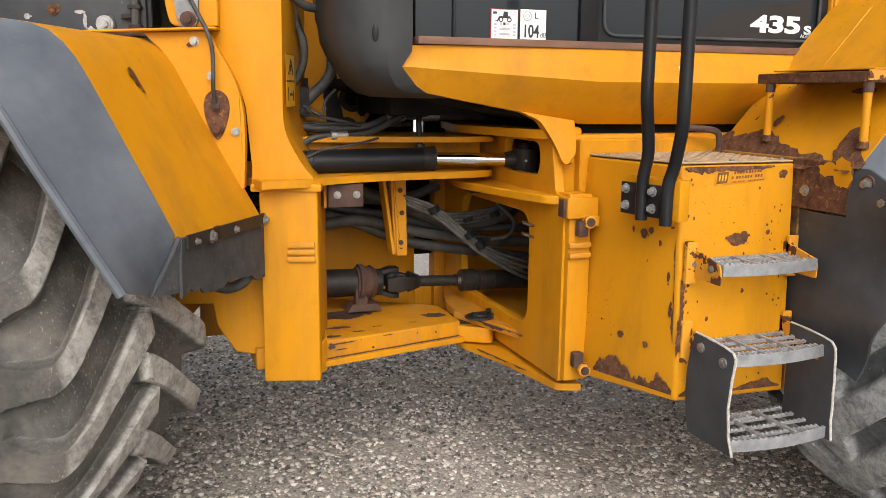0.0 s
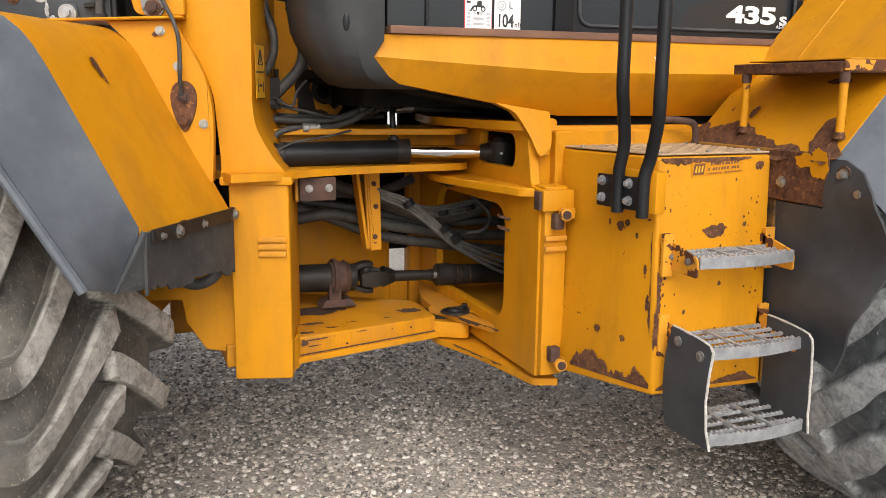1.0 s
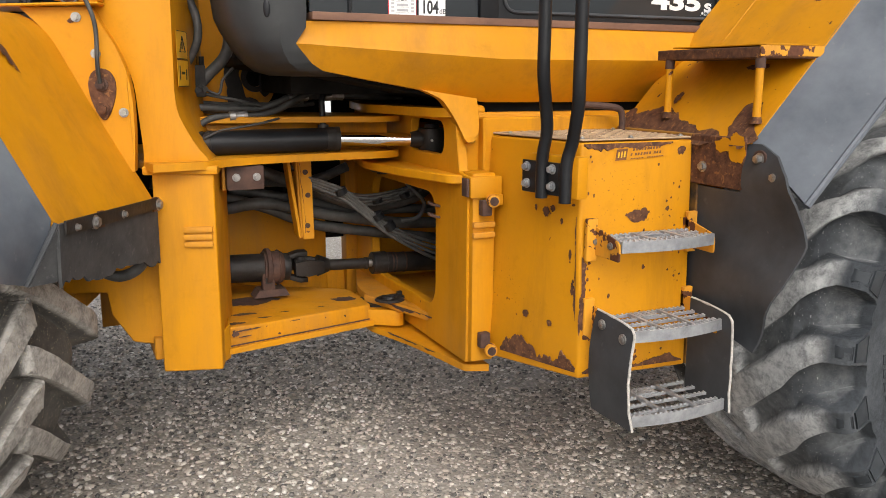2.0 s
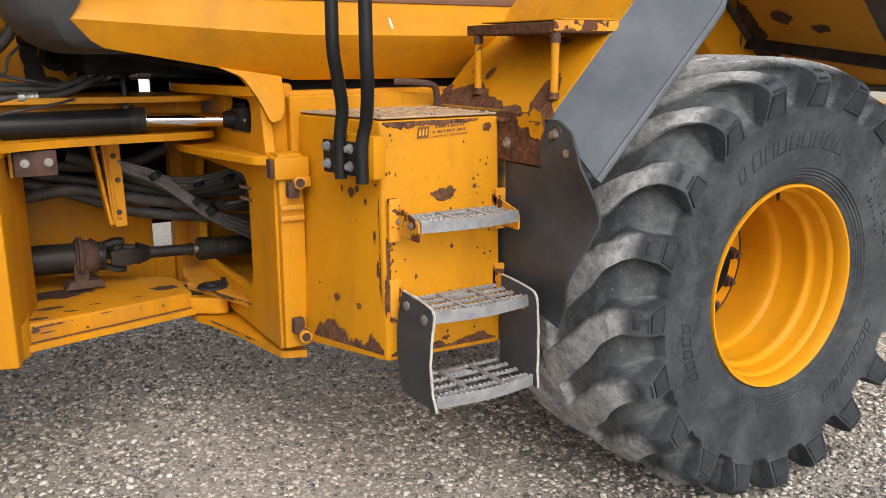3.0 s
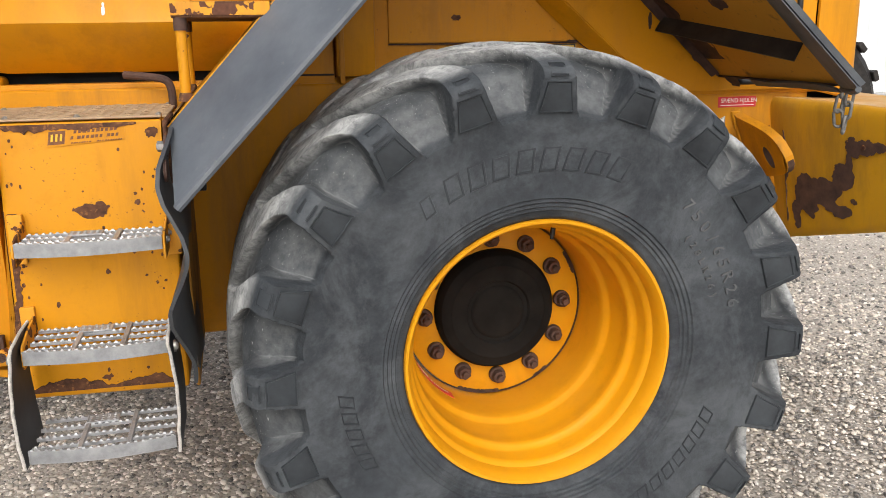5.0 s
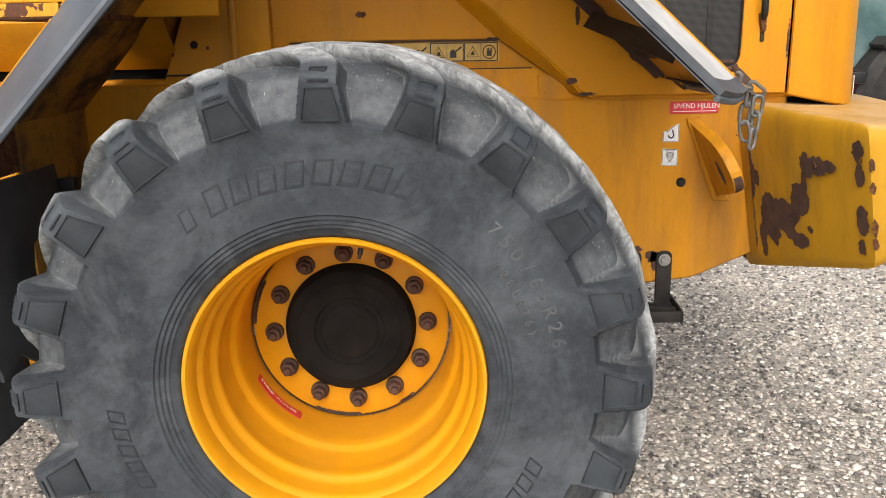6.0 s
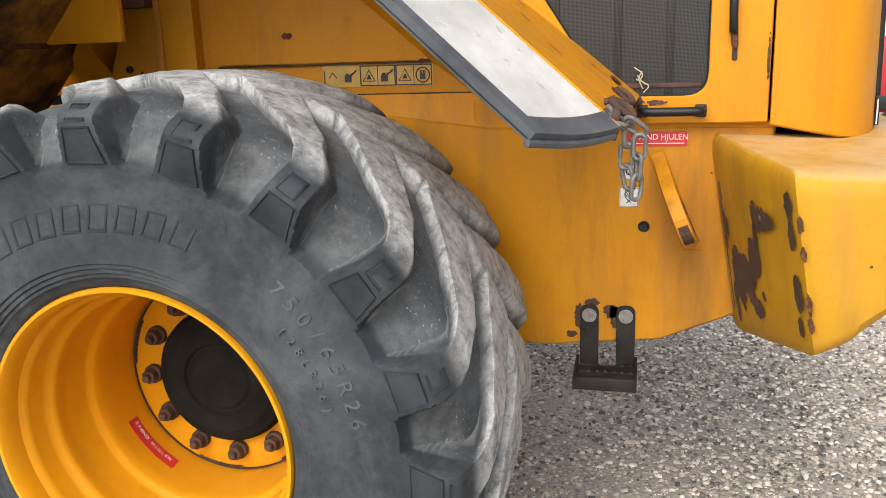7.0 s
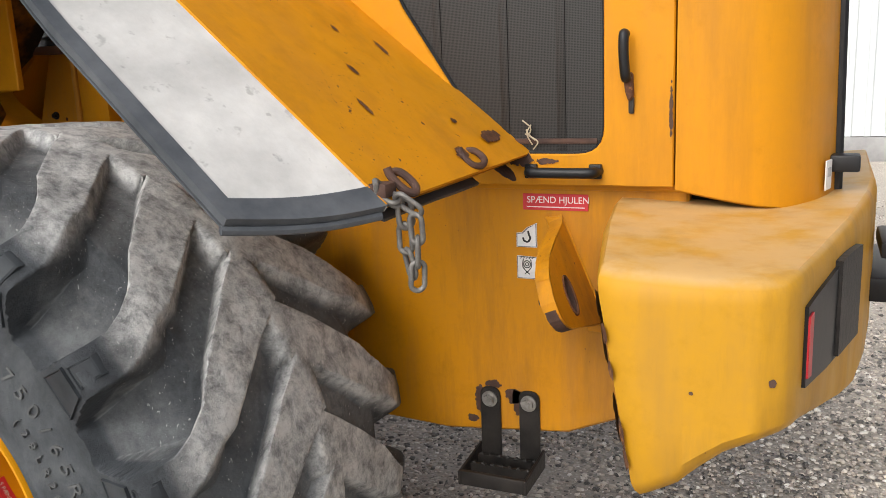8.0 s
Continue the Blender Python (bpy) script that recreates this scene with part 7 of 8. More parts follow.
part("cable", tube(bmesh.new(), spline([F(-0.914, -0.70, 1.51), F(-0.914, -0.712, 1.56), F(-0.912, -0.712, 1.66), F(-0.925, -0.712, 1.72), F(-0.955, -0.705, 1.78), F(-1.0, -0.70, 1.88), F(-1.04, -0.69, 2.05)], 6), 0.0065, 8), HOSE, tower, "thin black cable")
for x, z in ((-0.970, 1.694), (-0.924, 1.593), (-0.858, 1.426)):
    bolt(F(x, -0.682, z), -FY, 0.0095, tower)
part("pin_link", plate(rounded(fpts([(-1.012, 1.732), (-1.022, 1.80), (-1.04, 1.95), (-0.955, 1.95), (-0.952, 1.80), (-0.958, 1.732)], -0.688), [0.026, 0.05, 0, 0, 0.05, 0.026], 5), FY * 0.016, 0.003, 2), mottled("bare_grey_steel", (0.16, 0.16, 0.165), (0.30, 0.30, 0.305), 14, 0.5, 0.4, bump=0.2), tower, "bare grey steel pin link")
part("pin_washer", rod(bmesh.new(), F(-0.984, -0.692, 1.757), F(-0.984, -0.685, 1.757), 0.0235, seg=28), RUST, tower)
bolt(F(-0.984, -0.692, 1.757), -FY, 0.0135, tower, RUST_DARK, h=0.014)

# front fender
BD_LOW = Vector((-0.975, -1.262, 1.052))
bd = line(rounded([(-0.916, -1.212, 1.185), (-1.051, -1.222, 1.472), (-1.122, -1.23, 1.622), (-1.175, -1.235, 1.69), (-1.27, -1.235, 1.71), (-2.2, -1.235, 1.71)], [0, 0, 0.03, 0.03, 0.03, 0], 3), 40)
inn = line(rounded([(-0.796, -0.66, 1.165), (-0.92, -0.66, 1.40), (-1.0, -0.66, 1.56), (-1.047, -0.66, 1.655), (-1.12, -0.66, 1.705), (-2.2, -0.66, 1.705)], [0, 0, 0.03, 0.03, 0.03, 0], 3), 40)
ex = line(rounded([(-0.990, -1.430, 1.100), (-1.160, -1.440, 1.400), (-1.222, -1.440, 1.519), (-1.33, -1.440, 1.62), (-1.45, -1.41, 1.64), (-2.25, -1.41, 1.64)], [0, 0, 0.03, 0.03, 0.03, 0], 3), 40)
W = lambda L: [FRONT @ v for v in L]
ff = part("front_fender", sheet(W(bd), W(inn), 0.007, 4), YELLOW, loader, "yellow steel front fender with a rusty chip")
part("fender_extension", sheet(W(line([Vector((-0.999, -1.430, 1.102))] + ex, 41)), W(line([BD_LOW] + bd, 41)), 0.014, 4), EXT_DARK, ff, "dark grey rubber fender extension with faded edge")
part("lip", tube(bmesh.new(), [v - Vector((0, 0, 0.006)) for v in W(ex)], 0.012, 8), EXT_DARK, ff)
FS = (F(-1.051, -1.19, 1.472) - F(-0.916, -1.19, 1.20)).normalized()
FN = FS.cross(FY).normalized()
FN = FN if FN.z > 0 else -FN
flake("rust_patch", F(-1.062, -0.982, 1.570) + FN * 0.004, FY, FS, 0.045, 0.055, 151, ff, lift=0.002, blobs=((-0.012, 0.020, 0.022, 0.018), (0.0, 0.0, 0.020, 0.022), (0.014, -0.022, 0.022, 0.016)))
# rubber strip below the fender
c1 = F(-0.916, -1.212, 1.185)
c2 = F(-0.796, -0.66, 1.165)
n = 24
rnd = random.Random(8)
topl = [c1 + (c2 - c1) * (k / n) + Vector((0.003, -0.010, 0.004)) for k in range(n + 1)]
lowl = [v + Vector((-0.01, 0, -0.150 - 0.035 * k / n + 0.012 * math.sin(k * 0.5) + rnd.uniform(-0.008, 0.008))) for k, v in enumerate(topl)]
strip = part("rubber_strip", sheet(topl, lowl, 0.008, 3, bend=lambda v, s: Vector((0.012 * math.sin(v.x * 22) * s, 0.0, 0))), RUBBER_MATT, ff, "black rubber strip hanging below the fender")
part("clamp_bar", sheet([v + Vector((0.006, -0.012, 0.006)) for v in topl[1:]], [v + Vector((0.006, -0.012, -0.028)) for v in topl[1:]], 0.006, 1), BLACK_DIRTY, ff)
SD = (c2 - c1).normalized()
SN = Vector((SD.y, -SD.x, 0)).normalized()
SN = SN if SN.y < 0 else -SN
for s, r in ((0.27, 0.013), (0.55, 0.008), (0.965, 0.013), (0.10, 0.007)):
    bolt(c1 + (c2 - c1) * s + SN * 0.022 + Vector((0, 0, -0.012)), SN, r, ff, h=0.012)
for s in (0.33, 0.93):
    p = c1 + (c2 - c1) * s + SN * 0.018
    part("clip", prism(bmesh.new(), [p + SD * 0.014 + Vector((0, 0, 0.012)), p - SD * 0.014 + Vector((0, 0, 0.012)), p - SD * 0.014 - Vector((0, 0, 0.03)), p + SD * 0.014 - Vector((0, 0, 0.03))], SN * 0.006), RUST, ff)
low_c = FRONT @ BD_LOW
part("rubber_end", sheet([c1 + Vector((0.003, -0.008, 0.0)), c1.lerp(low_c, 0.5) + Vector((0.003, -0.008, 0)), low_c + Vector((0.003, -0.006, 0))], [topl[1], topl[1].lerp(lowl[1], 0.6), lowl[1]], 0.008, 2), RUBBER_MATT, ff)
part("rubber_bead", tube(bmesh.new(), spline([c1 + Vector((0.004, -0.008, 0.006)), c1.lerp(low_c, 0.35) + Vector((0.002, -0.010, 0)), low_c + Vector((0, -0.008, 0))], 5), 0.007, 8), FLAP, ff)
part("hose_loop", tube(bmesh.new(), spline([F(-1.03, -0.70, 1.05), F(-0.975, -0.70, 0.975), F(-0.90, -0.70, 0.94), F(-0.835, -0.69, 0.975), F(-0.83, -0.66, 1.06)], 6), 0.017, 12), HOSE, ff, "black hose looping under the fender")
# lift arm behind
SLATE = mottled("slate_paint", (0.020, 0.025, 0.032), (0.052, 0.060, 0.070), 6, 0.5, bump=0.15, fine=(35, 0.70, (0.14, 0.15, 0.16), 0.6))
arm = part("lift_arm", plate(fpts([(-2.3, 1.712), (-2.3, 2.3), (-0.96, 2.3), (-1.0, 1.98), (-1.14, 1.86), (-1.16, 1.712)], -0.50), FY * 0.4, 0.01), SLATE, loader, "dark slate steel lift arm with scraped paint")
# Flat black plates on the arm imitate shaded voids.
part("shade_plate", plate(fpts([(-1.155, 1.715), (-1.155, 2.2), (-1.0, 2.2), (-1.0, 1.715)], -0.506), FY * 0.004, 0), MATT_BLACK, arm)
part("shade_plate", plate(fpts([(-1.75, 1.715), (-1.75, 1.90), (-1.50, 1.90), (-1.66, 1.80)], -0.506), FY * 0.004, 0), MATT_BLACK, arm)
for x, z, w, h, k in ((-1.43, 1.80, 0.028, 0.028, 411), (-1.36, 1.79, 0.03, 0.012, 412), (-1.345, 1.765, 0.012, 0.05, 413), (-1.33, 1.73, 0.03, 0.03, 414), (-1.52, 1.775, 0.022, 0.02, 415)):
    flake("scraped_spot", F(x, -0.5025, z), FX, (0, 0, 1), w, h, k, arm, mat=RUST if k == 411 else STEEL, lift=0.001)
part("clip", plate(fpts([(-1.228, 1.768), (-1.228, 1.782), (-1.195, 1.786), (-1.195, 1.772)], -0.525), FY * 0.02, 0.002, 1), BLACK_DIRTY, arm)
part("pin_plate", plate(rounded(fpts([(-1.310, 1.69), (-1.310, 1.785), (-1.252, 1.785), (-1.245, 1.69)], -0.512), [0, 0.028, 0.028, 0], 6), FY * 0.012, 0.002, 1), SLATE, arm)
part("washer", rod(bmesh.new(), F(-1.281, -0.518, 1.753), F(-1.281, -0.511, 1.753), 0.027, seg=24), STEEL, arm)
bolt(F(-1.281, -0.518, 1.753), -FY, 0.0135, arm, GALV, h=0.016)
bolt(F(-1.442, -0.502, 1.795), -FY, 0.012, arm, RUST, h=0.008)
for z in (1.74, 1.80):
    part("hose_clamp", plate(fpts([(-1.205, z), (-1.165, z), (-1.165, z + 0.012), (-1.205, z + 0.012)], -0.53), FY * 0.03, 0.002, 1), BLACK_DIRTY, arm)
part("arm_hose", tube(bmesh.new(), [F(-1.185, -0.515, 1.70), F(-1.185, -0.515, 2.3)], 0.014, 10), HOSE, arm)
part("guard", plate(fpts([(-1.11, 1.72), (-1.11, 2.2), (-1.125, 2.2), (-1.125, 1.72)], -0.60), FY * 0.10, 0.003, 1), BLACK, arm)

# the front half stands a little deeper than the tool box side
SET = Matrix.Translation((-2.70, -1.63, 1.53)) @ Matrix.Scale(1.07, 4) @ Matrix.Translation((2.70, 1.63, -1.53))
for ob in (tower, oval, ff, arm, *tower_labels):
    ob.matrix_basis = SET

# ---- articulation, front half ----
def flat(name, pts, z0, z1, mat, rad, label=""):
    return part(name, plate(rounded([(x, y, z0) for x, y in pts], rad, 5), (0, 0, z1 - z0), 0.004, 1), mat, joint, label)


joint = part("front_frame", plate(rounded([(-2.44, 1.10, 1.234), (-2.27, 1.125, 1.234), (-2.20, 1.19, 1.234), (-2.05, 1.25, 1.234), (-1.80, 1.285, 1.234), (-1.60, 1.29, 1.234), (-1.505, 1.34, 1.234), (-1.505, 1.55, 1.234), (-1.62, 1.65, 1.234), (-2.2, 2.0, 1.234), (-2.6, 2.0, 1.234)], [0, 0.03, 0.05, 0.1, 0.1, 0.06, 0.06, 0.08, 0.06, 0, 0], 5), (0, 0, 0.026), 0.004, 1), YELLOW, loader, "yellow front articulation frame")
flat("upper_plate", [(-2.40, 1.42), (-2.05, 1.36), (-1.62, 1.285), (-1.505, 1.33), (-1.505, 1.55), (-1.62, 1.65), (-2.2, 2.0)], 1.368, 1.390, YELLOW, [0.02, 0.06, 0.06, 0.06, 0.08, 0.06, 0])
part("web", rblock(-2.40, -1.53, 1.44, 1.48, 1.26, 1.368, 0.004), YELLOW_STAINED, joint)
flake("rust_patch", (-2.20, 1.50, 1.3905), (1, 0, 0), (0, 1, 0), 0.16, 0.08, 158, joint, mat=RUST_DARK)


# lower box that ends in the round pivot lug
def lower_box():
    plan_ = rounded([(-2.46, 1.235, 0), (-2.20, 1.262, 0), (-1.99, 1.300, 0), (-1.625, 1.385, 0), (-1.625, 1.66, 0), (-2.2, 2.0, 0), (-2.46, 2.0, 0)], [0, 0.05, 0.05, 0.02, 0.05, 0, 0], 4)
    bm = bmesh.new()
    up_v = [bm.verts.new((p.x, p.y, 0.652 - 0.010 * (p.x + 2.2))) for p in plan_]
    dn_v = [bm.verts.new((p.x, p.y, 0.574)) for p in plan_]
    bm.faces.new(up_v)
    bm.faces.new(dn_v[::-1])
    for i in range(len(plan_)):
        j = (i + 1) % len(plan_)
        bm.faces.new((up_v[i], up_v[j], dn_v[j], dn_v[i]))
    bmesh.ops.recalc_face_normals(bm, faces=bm.faces)
    soften(bm, 0.010, 3, 40)
    return part("lower_box", bm, YELLOW_STAINED, joint, "yellow lower box plate with rust spots on top")


lower_box()
lug_plan = rounded([(-1.64, 1.382, 0.565), (-1.512, 1.300, 0.565), (-1.497, 1.36, 0.565), (-1.497, 1.60, 0.565), (-1.64, 1.66, 0.565)], [0.01, 0.05, 0.03, 0.08, 0.02], 7)
part("pivot_lug", plate(lug_plan, (0, 0, 0.062), 0.006, 2), YELLOW, joint, "rounded yellow pivot lug")
# Black cylinder stands in for the shade around the pivot lug.
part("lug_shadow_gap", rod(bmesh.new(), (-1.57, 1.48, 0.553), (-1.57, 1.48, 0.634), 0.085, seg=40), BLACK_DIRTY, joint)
EDGE = [Vector((-2.22 + 0.0595 * k, 1.2505 + 0.0137 * k, 0)) for k in range(11)]
part("flange", sheet([Vector((p.x, p.y - 0.008, 0.564)) for p in EDGE], [Vector((p.x, p.y - 0.008, 0.586)) for p in EDGE], 0.016, 1), YELLOW, joint)
part("weld_seam", tube(bmesh.new(), [Vector((p.x, p.y - 0.006 + 0.001 * math.sin(k * 2.1), 0.588)) for k, p in enumerate(EDGE)], 0.0032, 6), RUST_DARK, joint)
for x, y, w, h, k in ((-2.17, 1.31, 0.07, 0.03, 161), (-2.06, 1.35, 0.05, 0.016, 162), (-2.12, 1.42, 0.10, 0.03, 163), (-1.97, 1.40, 0.04, 0.012, 165), (-1.70, 1.50, 0.10, 0.06, 166), (-2.10, 1.60, 0.30, 0.12, 164), (-1.82, 1.42, 0.03, 0.01, 167)):
    flake("rust_patch", (x, y, 0.652 - 0.010 * (x + 2.2)), (1, 0, -0.01), (0, 1, 0), w, h, k, joint, mat=RUST_DARK, lift=0.0015)
for s_, z, w, h, k in ((0.06, 0.632, 0.03, 0.025, 171), (0.14, 0.638, 0.13, 0.007, 172), (0.12, 0.615, 0.05, 0.005, 173), (0.34, 0.602, 0.012, 0.009, 174), (0.80, 0.620, 0.008, 0.012, 175), (0.66, 0.628, 0.005, 0.008, 176), (0.45, 0.640, 0.05, 0.004, 177)):
    p = EDGE[0].lerp(EDGE[-1], s_)
    flake("rust_patch", Vector((p.x, p.y - 0.0015, z)), (0.9745, 0.224, 0), (0, 0, 1), w, h, k, joint, mat=RUST_DARK, lift=0.0035)
part("post_gusset", plate([(-2.235, 1.20, 0.548), (-2.205, 1.235, 0.548), (-2.205, 1.235, 0.68), (-2.235, 1.20, 0.66)], (0.012, 0.09, 0), 0.004, 1), YELLOW, joint)
# walls on the far side; matt black sheets among them stand in for shade
part("back_wall", rblock(-2.6, -1.628, 1.99, 2.02, 0.50, 1.00, 0.004), YELLOW_STAINED, joint)
part("back_wall", rblock(-1.628, -1.542, 1.99, 2.02, 0.50, 0.700, 0.003, 1), YELLOW_STAINED, joint)
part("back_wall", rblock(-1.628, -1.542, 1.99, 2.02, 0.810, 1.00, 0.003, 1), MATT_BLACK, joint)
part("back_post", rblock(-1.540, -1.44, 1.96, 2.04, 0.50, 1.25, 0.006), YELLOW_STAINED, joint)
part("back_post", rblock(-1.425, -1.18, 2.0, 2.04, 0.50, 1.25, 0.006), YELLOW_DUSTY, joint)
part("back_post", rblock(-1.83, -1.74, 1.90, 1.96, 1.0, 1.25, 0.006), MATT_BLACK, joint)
part("shade_sheet", rblock(-2.60, -1.20, 2.05, 2.08, 0.98, 1.26, 0.004), MATT_BLACK, joint)
part("shade_sheet", rblock(-2.45, -2.02, 1.78, 1.81, 1.00, 1.24, 0.004), MATT_BLACK, joint)
part("shade_sheet", rblock(-2.60, -1.642, 1.96, 1.99, 1.24, 1.56, 0.004), MATT_BLACK, joint)
part("shade_sheet", rblock(-1.592, -1.20, 1.96, 1.99, 1.24, 1.56, 0.004), MATT_BLACK, joint)
blk = part("valve_block", rblock(-2.192, -2.064, 1.232, 1.31, 1.148, 1.230, 0.005), RUST_DARK, loader, "rusty bolted block")
for x in (-2.160, -2.090):
    bolt((x, 1.231, 1.192), (0, -1, 0), 0.0095, blk, STEEL)
part("block_cheek", rblock(-2.205, -2.194, 1.25, 1.33, 1.145, 1.234, 0.002, 1), YELLOW_STAINED, blk)
ub = part("hanger_bracket", plate([(-1.922, 1.50, 1.234), (-1.908, 1.50, 1.234), (-1.866, 1.50, 0.912), (-1.878, 1.50, 0.912)], (0, 0.07, 0), 0.002, 1), YELLOW_CHIPPED, loader, "yellow U-shaped hanger bracket")
part("flange", plate([(-1.884, 1.512, 1.234), (-1.872, 1.512, 1.234), (-1.842, 1.512, 0.912), (-1.866, 1.512, 0.912)], (0, 0.058, 0), 0.002, 1), YELLOW_STAINED, ub)
part("back", plate([(-1.876, 1.504, 1.234), (-1.822, 1.504, 1.234), (-1.815, 1.504, 0.905), (-1.858, 1.504, 0.905)], (0, 0.010, 0), 0.002, 1), YELLOW_CHIPPED, ub)
for x, z in ((-1.842, 0.96), (-1.838, 1.08), (-1.846, 1.17)):
    bolt((x, 1.503, z), (0, -1, 0), 0.007, ub, RUST_DARK, h=0.006)
rust_band((-1.872, 1.5032, 1.22), (-1.852, 1.5032, 0.93), (1, 0, 0.05), 0.010, 25.0, ub, mat=RUST_DARK, lift=-0.0015, low=0.0)
# steering cylinder
A, B, C = Vector((-2.29, 1.335, 1.303)), Vector((-1.765, 1.345, 1.306)), Vector((-1.49, 1.27, 1.303))
cyl = part("steering_cylinder", rod(bmesh.new(), A + Vector((0.06, 0, 0)), B, 0.0435, seg=36), BLACK, loader, "black hydraulic steering cylinder with chrome rod")
d = (B - A).normalized()
e = (C - B).normalized()
bm = rod(bmesh.new(), A, A + d * 0.062, 0.030, 0.0425, seg=28)
rod(bm, A - Vector((0, 0, 0.042)), A + Vector((0, 0, 0.042)), 0.045, seg=24)
soften(bm, 0.003, 1)
part("rear_eye", bm, BLACK_DIRTY, cyl)
bm = rod(bmesh.new(), B - d * 0.045, B + e * 0.004, 0.0450, seg=36)
rod(bm, B - d * 0.006, B + e * 0.010, 0.046, seg=36)
soften(bm, 0.002, 2)
part("gland", bm, BLACK_DIRTY, cyl)
part("gland_ring", rod(bmesh.new(), B + e * 0.008, B + e * 0.016, 0.030, seg=28), STEEL, cyl)
part("piston_rod", rod(bmesh.new(), B, C, 0.0245, seg=32), CHROME, cyl, "polished chrome piston rod")
bm = rod(bmesh.new(), C - e * 0.012, C + e * 0.035, 0.027, 0.038, seg=24)
rod(bm, C + e * 0.07 - Vector((0, 0, 0.043)), C + e * 0.07 + Vector((0, 0, 0.043)), 0.050, seg=28)
soften(bm, 0.004, 2)
part("rod_end", bm, BLACK_DIRTY, cyl)
part("pin", rod(bmesh.new(), C + e * 0.07 + Vector((0, 0, 0.042)), C + e * 0.07 + Vector((0, 0, 0.058)), 0.030, 0.026, seg=24), BLACK, cyl)
part("grease_nipple", rod(bmesh.new(), C + e * 0.07 + Vector((-0.02, -0.047, 0.0)), C + e * 0.07 + Vector((-0.024, -0.060, 0.0)), 0.005, seg=8), STEEL, cyl)
part("port", tube(bmesh.new(), spline([(-1.812, 1.36, 1.335), (-1.812, 1.365, 1.40), (-1.812, 1.37, 1.445), (-1.800, 1.385, 1.468), (-1.765, 1.42, 1.472)], 6), 0.0115, 12), BLACK, cyl)
part("port_boss", rod(bmesh.new(), (-1.812, 1.355, 1.335), (-1.812, 1.358, 1.358), 0.020, seg=16), BLACK_DIRTY, cyl)
part("cable", tube(bmesh.new(), spline([(-2.25, 1.30, 1.322), (-2.20, 1.285, 1.348), (-2.14, 1.285, 1.358), (-2.05, 1.30, 1.372), (-1.98, 1.34, 1.385)], 8), 0.0045, 8), HOSE, cyl)
# drive shaft
SA, SB = Vector((-2.45, 1.66, 0.792)), Vector((-1.15, 1.66, 0.733))
u = (SB - SA).normalized()
at = lambda x: SA + u * ((x - SA.x) / u.x)
shaft = part("drive_shaft", rod(bmesh.new(), at(-2.45), at(-1.98), 0.057, seg=32), BLACK_DIRTY, loader, "oily black drive shaft with a rusty bearing")
bm = rod(bmesh.new(), at(-1.995), at(-1.925), 0.066, seg=36)
rod(bm, at(-1.985), at(-1.965), 0.078, seg=36)
rod(bm, at(-1.935), at(-1.912), 0.074, 0.060, seg=36)
block(bm, -2.005, -1.955, 1.605, 1.645, 0.675, 0.76)
prism(bm, [(-2.045, 1.585, 0.664), (-1.90, 1.585, 0.664), (-1.915, 1.60, 0.690), (-2.02, 1.60, 0.690)], (0, 0.08, 0))
soften(bm, 0.003, 1)
part("bearing", bm, RUST_DARK, shaft, "rust-brown shaft bearing")
part("bearing_window", rblock(-1.994, -1.966, 1.602, 1.606, 0.715, 0.748, 0.001, 1), BLACK_DIRTY, shaft)
flake("oil_stain", (-2.05, 1.60, 0.6525), (1, 0, -0.01), (0, 1, 0), 0.22, 0.07, 169, joint, mat=RUST_DARK, lift=0.002)
bm = rod(bmesh.new(), at(-1.915), at(-1.885), 0.056, seg=28)
rod(bm, at(-1.838) - Vector((0, 0, 0.062)), at(-1.838) + Vector((0, 0, 0.062)), 0.024, seg=18)
rod(bm, at(-1.838) - Vector((0, 0.062, 0)), at(-1.838) + Vector((0, 0.062, 0)), 0.024, seg=18)
for sgn in (-1, 1):
    prism(bm, [at(-1.895) + Vector((0, -0.022, sgn * 0.030)), at(-1.845) + Vector((0, -0.030, sgn * 0.046)), at(-1.81) + Vector((0, -0.024, sgn * 0.046)), at(-1.81) + Vector((0, 0.024, sgn * 0.046)), at(-1.845) + Vector((0, 0.030, sgn * 0.046)), at(-1.895) + Vector((0, 0.022, sgn * 0.030))], (0, 0, sgn * 0.020))
    prism(bm, [at(-1.870) + Vector((0, sgn * 0.044, -0.026)), at(-1.815) + Vector((0, sgn * 0.044, -0.034)), at(-1.745) + Vector((0, sgn * 0.026, -0.024)), at(-1.745) + Vector((0, sgn * 0.026, 0.024)), at(-1.815) + Vector((0, sgn * 0.044, 0.034)), at(-1.870) + Vector((0, sgn * 0.044, 0.026))], (0, sgn * 0.020, 0))
rod(bm, at(-1.765), at(-1.715), 0.046, 0.028, seg=24)
bmesh.ops.recalc_face_normals(bm, faces=bm.faces)
soften(bm, 0.004, 2, 35)
part("universal_joint", bm, BLACK_DIRTY, shaft, "cast universal joint yoke")
bm = rod(bmesh.new(), at(-1.74), at(-1.545), 0.0235, 0.0225, seg=24)
rod(bm, at(-1.556), at(-1.543), 0.026, seg=24)
part("thin_shaft", bm, BLACK_DIRTY, shaft)
part("neck", rod(bmesh.new(), at(-1.55), at(-1.50), 0.0165, seg=20), STEEL, shaft)
bm = rod(bmesh.new(), at(-1.52), at(-1.15), 0.043, seg=28)
rod(bm, at(-1.525), at(-1.46), 0.048, seg=28)
soften(bm, 0.003, 1)
part("shaft_tube", bm, BLACK_DIRTY, shaft)
